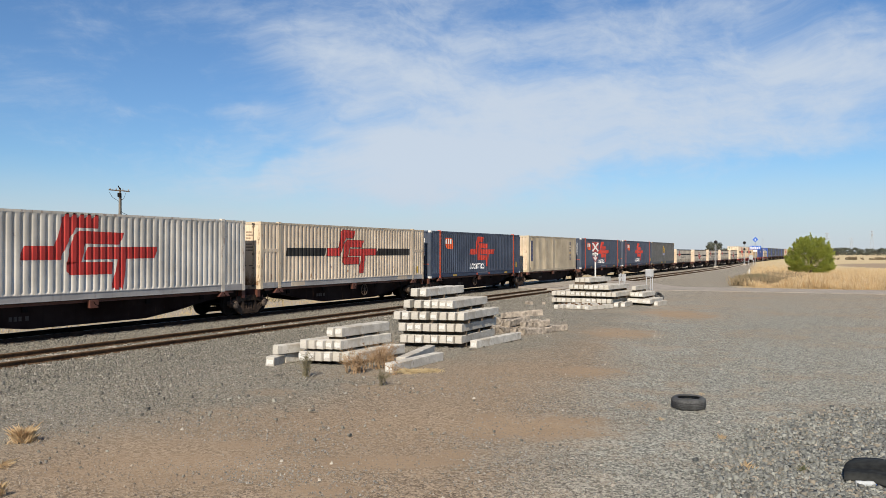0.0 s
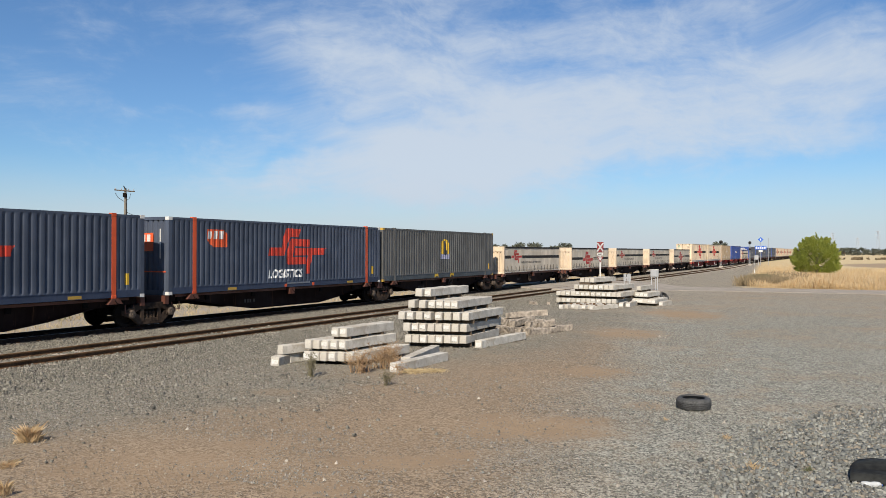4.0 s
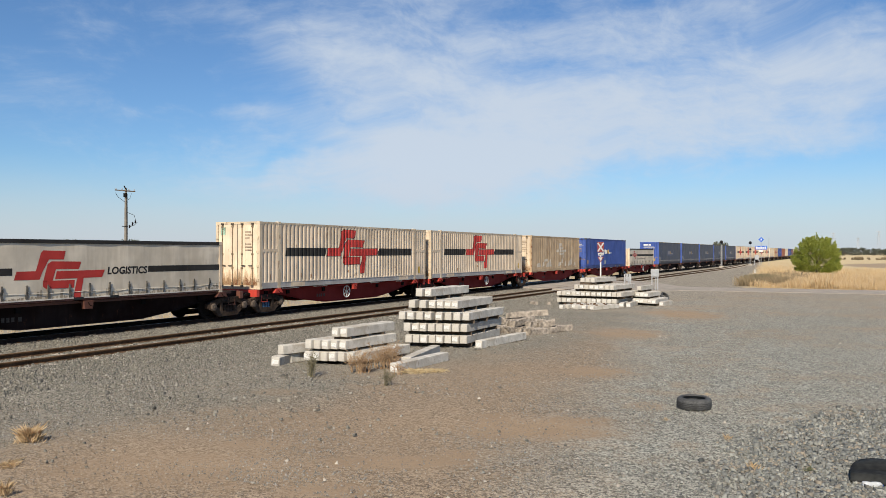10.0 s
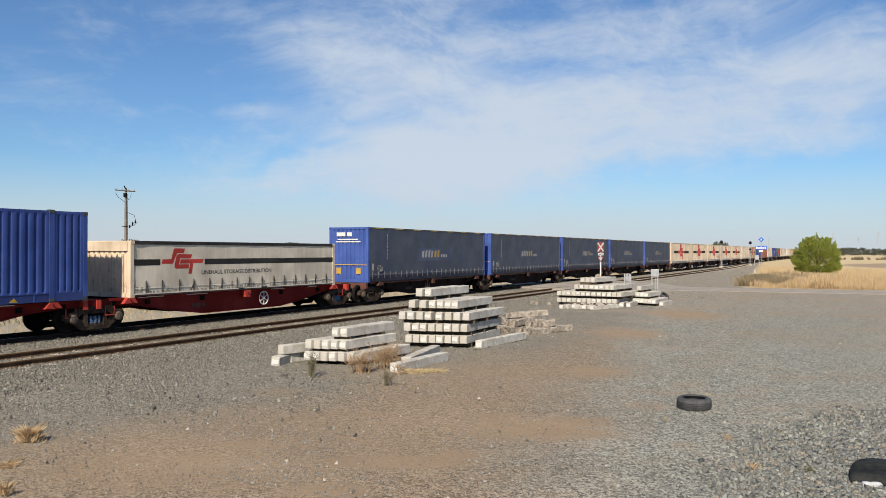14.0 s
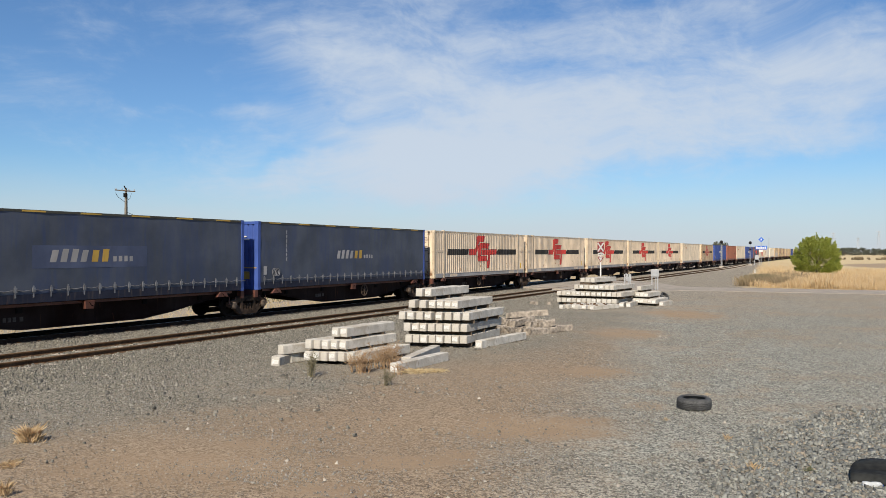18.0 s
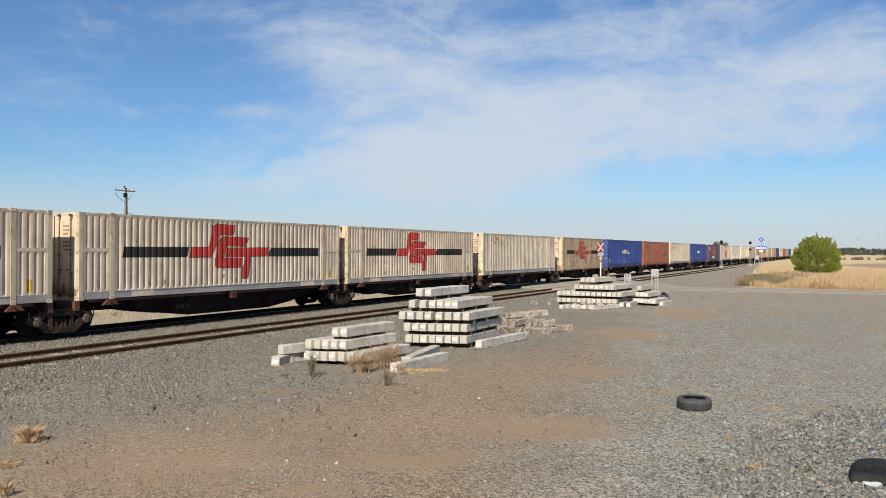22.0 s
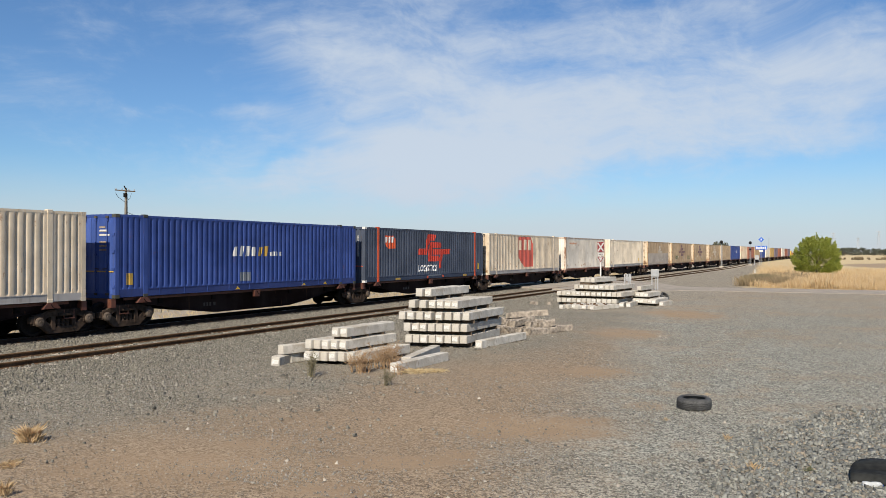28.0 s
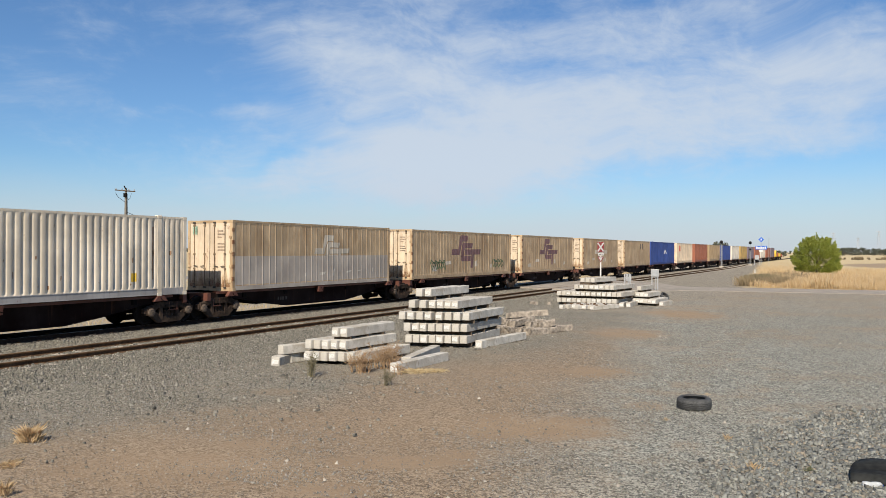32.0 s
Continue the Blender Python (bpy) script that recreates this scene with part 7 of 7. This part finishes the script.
def far_tree_data(seed, leaf=None):
    rng = random.Random(seed)
    lobes = [(rng.uniform(-2.6, 2.6), rng.uniform(-2, 2), rng.uniform(1.3, 5.2), rng.uniform(0.9, 1.7)) for _ in range(11)]

    def place(rs):
        x, y, z, r = lobes[rs.randint(len(lobes))]
        d = rs.normal(0, 1, 3)
        d = d / np.linalg.norm(d)
        q = r * rs.uniform(0.4, 1.0)
        return (x + d[0] * q * 1.2, y + d[1] * q, z + d[2] * q * 0.8), d
    me = leaf_cloud(900, place, 0.55, seed)
    me.materials.append(leaf or far_leaf)
    trunk = Mesh().tube([(0, 0, -0.3), (0.1, 0, 1.5), (0.3, 0.1, 3.4)], [0.28, 0.22, 0.12], 6)
    for x, y, z, r in lobes[:4]:
        trunk.tube([(0.1, 0, 1.6), (x * 0.6, y * 0.6, z * 0.8), (x, y, z)], [0.14, 0.09, 0.05], 5)
    return me, trunk.data("trunk", bark)


FAR_TREES = [far_tree_data(20 + k) for k in range(5)]
SCRUB = [far_tree_data(40 + k, scrub_leaf) for k in range(2)]


def far_tree(x, y, s, k, turn, kinds=FAR_TREES, label="distant dark grey-green gum tree on the plain", name="gum_tree"):
    t = thing(name, label, "tree" if kinds is FAR_TREES else "bush", pose(x, y, -0.2, 0, 0, turn) @ Matrix.Scale(s, 4), "distant trees" if kinds is FAR_TREES else "scrub on the plain")
    part("crown", kinds[k % len(kinds)][0], far_leaf, t)
    part("trunk", kinds[k % len(kinds)][1], bark, t)


def tree_line(bearing0, bearing1, depth, count, size, seed):
    """Trees spread between two bearings (tangents off the camera's rest line) at a depth."""
    rng = random.Random(seed)
    c, s = math.cos(radians(TURN)), math.sin(radians(TURN))
    for i in range(count):
        q = bearing0 + (bearing1 - bearing0) * (i + rng.uniform(0.1, 0.9)) / count
        d = depth * rng.uniform(0.9, 1.12)
        r = q * d
        far_tree(r * c - d * s, r * s + d * c, size * rng.uniform(0.7, 1.25), rng.randrange(5), rng.uniform(0, 360))


tree_line(-0.480, -0.466, 400, 2, 1.35, 1)
tree_line(-0.402, -0.368, 400, 5, 1.3, 2)
tree_line(-0.358, -0.349, 420, 1, 1.2, 3)
tree_line(-0.330, -0.270, 800, 4, 0.9, 11)
tree_line(-0.262, -0.245, 520, 2, 1.2, 4)
tree_line(-0.212, -0.190, 520, 3, 1.2, 14)
tree_line(-0.18, -0.06, 900, 8, 0.9, 15)
tree_line(-0.045, 0.165, 650, 30, 1.35, 5)
tree_line(0.342, 0.366, 420, 3, 1.15, 6)
tree_line(0.378, 0.392, 600, 3, 0.9, 7)
tree_line(0.415, 0.435, 480, 3, 0.85, 8)
tree_line(0.495, 0.600, 700, 24, 1.05, 9)
tree_line(0.150, 0.335, 1100, 14, 0.8, 10)
tree_line(0.435, 0.505, 1100, 7, 0.75, 12)
def scrub(rng, c, s):
    for i in range(34):
        q = rng.uniform(0.500, 0.60)
        d = rng.uniform(300, 322)
        far_tree(q * d * c - d * s, q * d * s + d * c, rng.uniform(0.14, 0.26), i, rng.uniform(0, 360), SCRUB, "low brown scrub bush on the dry plain", "scrub_bush")


scrub(random.Random(3), math.cos(radians(TURN)), math.sin(radians(TURN)))
tree_line(-0.620, -0.485, 950, 8, 0.75, 13)


def blades(name, count, spot, height, width, mat, seed, lean=0.35, label="", kind="stuff", parent=None, category=""):
    """Blades of grass as thin standing triangles; spot(rs) gives x, y, z and a factor for the height."""
    rs = np.random.RandomState(seed)
    v, f = [], []
    for _ in range(count):
        x, y, z, k = spot(rs)
        h = height * k * rs.uniform(0.55, 1.2)
        a = rs.uniform(0, 2 * np.pi)
        w = width * rs.uniform(0.6, 1.3)
        dx, dy = rs.normal(0, lean, 2) * h
        n = len(v)
        v += [(x - w * np.cos(a), y - w * np.sin(a), z), (x + w * np.cos(a), y + w * np.sin(a), z), (x + dx * 0.4 + w * 0.6 * np.cos(a), y + dy * 0.4 + w * 0.6 * np.sin(a), z + h * 0.6), (x + dx, y + dy, z + h)]
        f += [(n, n + 1, n + 2), (n, n + 2, n + 3)]
    me = bpy.data.meshes.new(name)
    me.from_pydata(v, [], f)
    me.materials.append(mat)
    ob = new(name, me)
    ob.parent = parent
    return tagged(ob, label, category, kind=kind)


def paddock(rs):
    while True:
        y = 71.5 + rs.exponential(26.0)
        x = rs.uniform(-20, 16)
        if x > -7.1 - 0.096 * (y - 73) + rs.normal(0, 0.5) and y < 240 and (x < -2.5 or y < 158):
            return x, y, 0.0, (1.0 + 0.3 * np.sin(x * 0.9 + y * 0.4) + 0.2 * np.sin(x * 2.3 - y * 0.7)) * (1.0 if y < 90 else 0.62)


blades("dry_grass", 135000, paddock, 0.64, 0.007, tall_straw, 1, 0.15, "tall straw-coloured dry grass beside the road")
blades("verge_grass", 3600, lambda rs: (-7.2 + rs.normal(0, 0.42) - 0.06 * rs.uniform(0, 8), 76.0 + rs.uniform(-1, 6), 0.0, 1.0), 0.85, 0.012, grey_weed, 2, 0.3, "grey-green weeds at the verge")


blades("brown_weeds", 6500, lambda rs: (-6.2 + rs.uniform(-1.3, 2.6) - 0.05 * rs.uniform(0, 40), 74.0 + rs.exponential(6.0), 0.0, 1.0), 0.85, 0.009, scrub_leaf, 7, 0.2, "brown dead weeds at the grass edge")


def beyond(rs):
    return -31.0 - rs.exponential(6.0), rs.uniform(2, 150), -0.12, 1.0


blades("trackside_grass", 30000, beyond, 0.20, 0.007, straw_mat, 3, 0.5, "short dry grass beyond the main line")
blades("verge_tufts", 9000, lambda rs: (-27.4 - abs(rs.normal(0, 1.6)), rs.uniform(2, 120), -0.12, 0.7 + 0.5 * rs.uniform(0, 1)), 0.22, 0.006, straw_mat, 8, 0.4, "thin dry grass on the far ballast edge")
blades("trackside_weeds", 2600, lambda rs: (-30.6 - rs.exponential(2.0), rs.uniform(4, 110), -0.1, 1.0), 0.28, 0.010, green_weed, 4, 0.5, "low weeds along the far ballast edge")


def tuft(x, y, count, spread, height, mat, seed, label, width=0.003, lean=0.5):
    t = thing("grass_tuft", label, "grass tuft", pose(x, y, 0.0))
    def spot(rs):
        a, r = rs.uniform(0, 2 * np.pi), abs(rs.normal(0, spread))
        return r * np.cos(a), r * np.sin(a), 0.0, max(0.3, 1 - r / (spread * 3))
    blades("foliage", count, spot, height, width, mat, seed, lean, "", "", t)


tuft(-11.60, 8.12, 1300, 0.105, 0.25, gold_straw, 21, "tuft of golden dry grass on gravel", 0.0007, 0.40)
tuft(-10.55, 7.05, 200, 0.12, 0.09, gold_straw, 22, "flattened tuft of pale dry grass", 0.0009, 1.1)
tuft(-9.35, 6.2, 220, 0.07, 0.18, gold_straw, 23, "tuft of pale dry grass stalks", 0.0008, 0.35)
tuft(-9.75, 17.2, 700, 0.28, 0.10, straw_mat, 24, "flattened dry grass beside a loose beam", lean=1.6)
tuft(-9.35, 17.6, 500, 0.22, 0.08, straw_mat, 29, "flattened dry grass beside a loose beam", lean=1.6)
tuft(-1.21, 11.80, 38, 0.07, 0.13, gold_straw, 40, "small dry weed among crushed stones", 0.0015, 0.5)
tuft(-0.52, 11.98, 70, 0.06, 0.12, green_weed, 41, "small dry weed among crushed stones", 0.0015, 0.5)
tuft(-1.81, 13.51, 60, 0.08, 0.10, gold_straw, 42, "small dry weed among crushed stones", 0.0015, 0.5)
tuft(-2.74, 17.45, 40, 0.06, 0.07, gold_straw, 43, "small dry weed among crushed stones", 0.0015, 0.5)
tuft(-2.96, 14.49, 40, 0.06, 0.07, gold_straw, 44, "small dry weed among crushed stones", 0.0015, 0.5)


def shrub(x, y, stems, spread, height, mat, seed, label):
    """A twiggy plant: branching stems with many small dry leaves."""
    rng = random.Random(seed)
    t = thing("dry_shrub", label, "shrub", pose(x, y, 0.0))
    pts = []
    twigs = Mesh()
    for i in range(stems):
        a, r = rng.uniform(0, 2 * math.pi), rng.uniform(0, spread)
        bx, by = r * math.cos(a) * 0.7, r * math.sin(a) * 0.7
        h = height * rng.uniform(0.45, 1.1) * (1.05 - 0.55 * r / spread)
        top = (bx + rng.gauss(0, 0.30) * h, by + rng.gauss(0, 0.30) * h, h)
        mid = (bx + (top[0] - bx) * 0.4, by + (top[1] - by) * 0.4, h * 0.55)
        twigs.tube([(bx, by, 0), mid, top], [0.008, 0.006, 0.003], 3)
        pts += [(mid, top)]
        for k in range(4):
            f = rng.uniform(0.2, 0.95)
            p = [m_ + (t_ - m_) * f for m_, t_ in zip(mid, top)]
            q = (p[0] + rng.gauss(0, 0.10), p[1] + rng.gauss(0, 0.10), p[2] + rng.uniform(0.0, 0.12))
            twigs.tube([p, q], 0.003, 3)
            pts.append((p, q))
    part("branchwork", twigs, mat, t)

    def place(rs):
        a, b = pts[rs.randint(len(pts))]
        f = rs.uniform(0, 1)
        p = [a[i] + (b[i] - a[i]) * f + rs.normal(0, 0.012) for i in range(3)]
        return p, (b[0] - a[0], b[1] - a[1], 0.2)
    me = leaf_cloud(stems * 40, place, 0.016, seed)
    me.materials.append(mat)
    part("foliage", me, mat, t)


shrub(-10.9, 16.6, 70, 0.40, 0.62, weed_mat, 31, "brown dried shrub growing between concrete beams")
shrub(-10.75, 17.4, 55, 0.46, 0.62, weed_mat, 32, "brown dried shrub growing between concrete beams")
shrub(-11.05, 18.3, 45, 0.44, 0.58, weed_mat, 36, "brown dried shrub growing between concrete beams")
shrub(-11.6, 15.45, 22, 0.13, 0.66, grey_weed, 33, "thin grey-green weed standing in gravel")
shrub(-9.35, 15.3, 12, 0.13, 0.34, grey_weed, 34, "small grey-green weed on bare earth")
shrub(-9.85, 16.6, 10, 0.15, 0.35, weed_mat, 35, "thin dry weed by a loose beam")

# ---------------------------------------------------------------- loose stone
def stones(name, count, spot, size, seed, label, mat=None, block=False):
    """Crushed stones, each a small uneven block of its own."""
    rs = np.random.RandomState(seed)
    base = np.array([(1, 0, -0.35), (-1, 0, -0.35), (0, 1, -0.35), (0, -1, -0.35), (0, 0, 1)], float)
    tri = np.array([(0, 2, 4), (2, 1, 4), (1, 3, 4), (3, 0, 4)])
    if block:
        base = np.array([(1, 0, -0.4), (0, 1, -0.4), (-1, 0, -0.4), (0, -1, -0.4), (0.75, 0.2, 0.75), (-0.2, 0.75, 0.7), (-0.75, -0.2, 0.75), (0.2, -0.75, 0.7)], float)
        tri = np.array([(4, 5, 6), (4, 6, 7)] + [q for i in range(4) for q in ((i, (i + 1) % 4, 4 + (i + 1) % 4), (i, 4 + (i + 1) % 4, 4 + i))])
    nv = len(base)
    xy = spot(rs, count)
    n = len(xy)
    v = base[None] * rs.uniform(0.65, 1.2, (n, nv, 1)) + rs.normal(0, 0.18, (n, nv, 3))
    s = size * rs.lognormal(0, 0.30, (n, 1, 1))
    v = v * s * np.array([1.0, 0.85, 0.8])[None, None]
    a = rs.uniform(0, 2 * np.pi, n)
    c, sn = np.cos(a)[:, None], np.sin(a)[:, None]
    x, y = v[..., 0] * c - v[..., 1] * sn, v[..., 0] * sn + v[..., 1] * c
    h = np.array([ground_height(px, py) for px, py in xy])
    v = np.stack([x + xy[:, :1], y + xy[:, 1:], v[..., 2] + h[:, None] + s[:, 0] * 0.25 + 0.012], -1).reshape(-1, 3)
    f = (tri[None] + np.arange(n)[:, None, None] * nv).reshape(-1, 3)
    me = bpy.data.meshes.new(name)
    me.vertices.add(len(v))
    me.vertices.foreach_set("co", v.ravel())
    me.loops.add(f.size)
    me.loops.foreach_set("vertex_index", f.ravel().astype(np.int32))
    me.polygons.add(len(f))
    me.polygons.foreach_set("loop_start", np.arange(0, f.size, 3, dtype=np.int32))
    me.polygons.foreach_set("loop_total", np.full(len(f), 3, dtype=np.int32))
    me.update(calc_edges=True)
    me.materials.append(mat or stones_mat)
    tagged(new(name, me), label, "gravel", kind="stuff")


def off_patches(p, rs, share):
    """Leaves most stones off the patches of bare earth."""
    keep = np.ones(len(p), bool)
    for cx, cy, rx, ry, turn, k in BARE_PATCHES:
        if k < 0.75:
            continue
        u, v = p[:, 0] - cx, p[:, 1] - cy
        a, b = (u * np.cos(turn) + v * np.sin(turn)) / rx, (v * np.cos(turn) - u * np.sin(turn)) / ry
        keep &= (np.sqrt(a * a + b * b) + rs.normal(0, 0.18, len(p)) > 0.92) | (rs.uniform(0, 1, len(p)) > share)
    return p[keep]


def heap(rs, n):
    p = np.stack([rs.uniform(-3.0, 5.0, n * 3), rs.uniform(7.5, 19.5, n * 3)], 1)
    d = ((p[:, 0] - 2.8) / 4.2) ** 2 + ((p[:, 1] - 12.2) / 5.6) ** 2
    keep = rs.uniform(0, 1, len(p)) < np.clip(1.35 - d, 0.0, 1) ** 1.2
    return p[keep][:n]


def loose(rs, n):
    y = 8.0 + 40.0 * rs.uniform(0, 1, n * 2) ** 1.7
    x = np.where(rs.uniform(0, 1, n * 2) < 0.62, rs.uniform(-6.0, 4.0, n * 2), rs.uniform(-16.0, -5.0, n * 2))
    k = np.array([noise.noise((a * 0.35, b * 0.35, 5)) for a, b in zip(x, y)])
    keep = k + rs.normal(0, 0.16, n * 2) + np.clip((x + 4.5) * 0.12, 0, 0.5) + np.clip((-12.0 - x) * 0.2, 0, 0.4) > 0.02
    return off_patches(np.stack([x, y], 1)[keep], rs, 0.75)[:n]


def middling(rs, n):
    y = 8.0 + 34.0 * rs.uniform(0, 1, n * 2) ** 1.35
    x = rs.uniform(-7.5, 5.0, n * 2)
    side = x + 0.2 * y
    keep = rs.uniform(0, 1, n * 2) < np.clip((side + 3.2) * 0.30, 0.02, 1.0)
    return off_patches(np.stack([x, y], 1)[keep], rs, 0.9)[:n]


def sparse(rs, n):
    y = 4.5 + 28.0 * rs.uniform(0, 1, n) ** 1.5
    return off_patches(np.stack([rs.uniform(-15.0, -3.0, n), y], 1), rs, 0.4)


def ballast(rs, n):
    y = 5.0 + 65.0 * rs.uniform(0, 1, n) ** 1.6
    x = np.where(rs.uniform(0, 1, n) < 0.66, -18.6 + np.abs(rs.normal(0, 3.3, n)) * (1.0 + 0.25 * np.sin(y * 0.6) + 0.15 * np.sin(y * 1.7 + 1.0)), rs.uniform(-22.3, -18.6, n))
    near = np.min(np.abs(x[:, None] - np.array([MAIN_X - 0.7525, MAIN_X + 0.7525, LOOP_X - 0.7525, LOOP_X + 0.7525])[None]), axis=1) > 0.12
    off_road = y < 57
    return np.stack([x, y], 1)[near & off_road]


stones("coarse_stones", 36000, heap, 0.028, 1, "heap of coarse grey crushed stone", heap_mat, True)
stones("yard_gravel", 18000, middling, 0.014, 7, "loose grey crushed stone spread over the yard", heap_mat, True)
stones("scattered_gravel", 80000, loose, 0.013, 2, "scattered grey gravel over the yard")
stones("earthy_gravel", 60000, sparse, 0.011, 6, "small brown stones trodden into bare earth", earth_stone)
stones("ballast_stones", 56000, ballast, 0.024, 3, "grey track ballast stones", ballast_mat, True)
# dark stones stand for the shaded strip under the train
stones("stained_ballast", 9000, lambda rs, n: np.stack([rs.uniform(-25.4, -22.2, n), 8.0 + 48.0 * rs.uniform(0, 1, n) ** 1.4], 1), 0.026, 9, "ballast stones darkened for the shade under the train", shade_ballast, True)
stones("pale_stones", 150, lambda rs, n: np.stack([rs.uniform(-13, 3.5, n), 8.5 + 24 * rs.uniform(0, 1, n) ** 1.5], 1), 0.03, 4, "a few pale stones scattered over the yard", sleeper_mat)


# ---------------------------------------------------------------- what moves
def motions():
    """The whole train runs past at one steady pace; the wheelsets turn as they come near."""
    for ob, u, z in TRAIN:
        walk(ob, [(t, pose(MAIN_X, u - run(t), z)) for t in (0.0, 4.0, 8.0, 12.0, 16.0, 20.0, 24.0, 28.0, 32.0)])
    for wagon, u in ROLLING:
        times = [k / FPS for k in range(0, 32 * FPS + 1) if 8.0 < u - run(k / FPS) < 95.0]
        if len(times) < 4:
            continue
        for bogie in wagon.children:
            if not bogie.name.startswith("bogie"):
                continue
            for axle in bogie.children:
                if axle.name.startswith("wheelset"):
                    y = axle.location.y
                    turn = lambda t: pose(0, y, 0.46, math.degrees(run(t) / 0.46) % 360)
                    rows = [(t, turn(t)) for t in times]
                    if times[0] > 0.1:
                        rows.insert(0, (0.0, turn(times[0])))
                    if times[-1] < 31.9:
                        rows.append((32.0, turn(times[-1])))
                    walk(axle, rows)


motions()
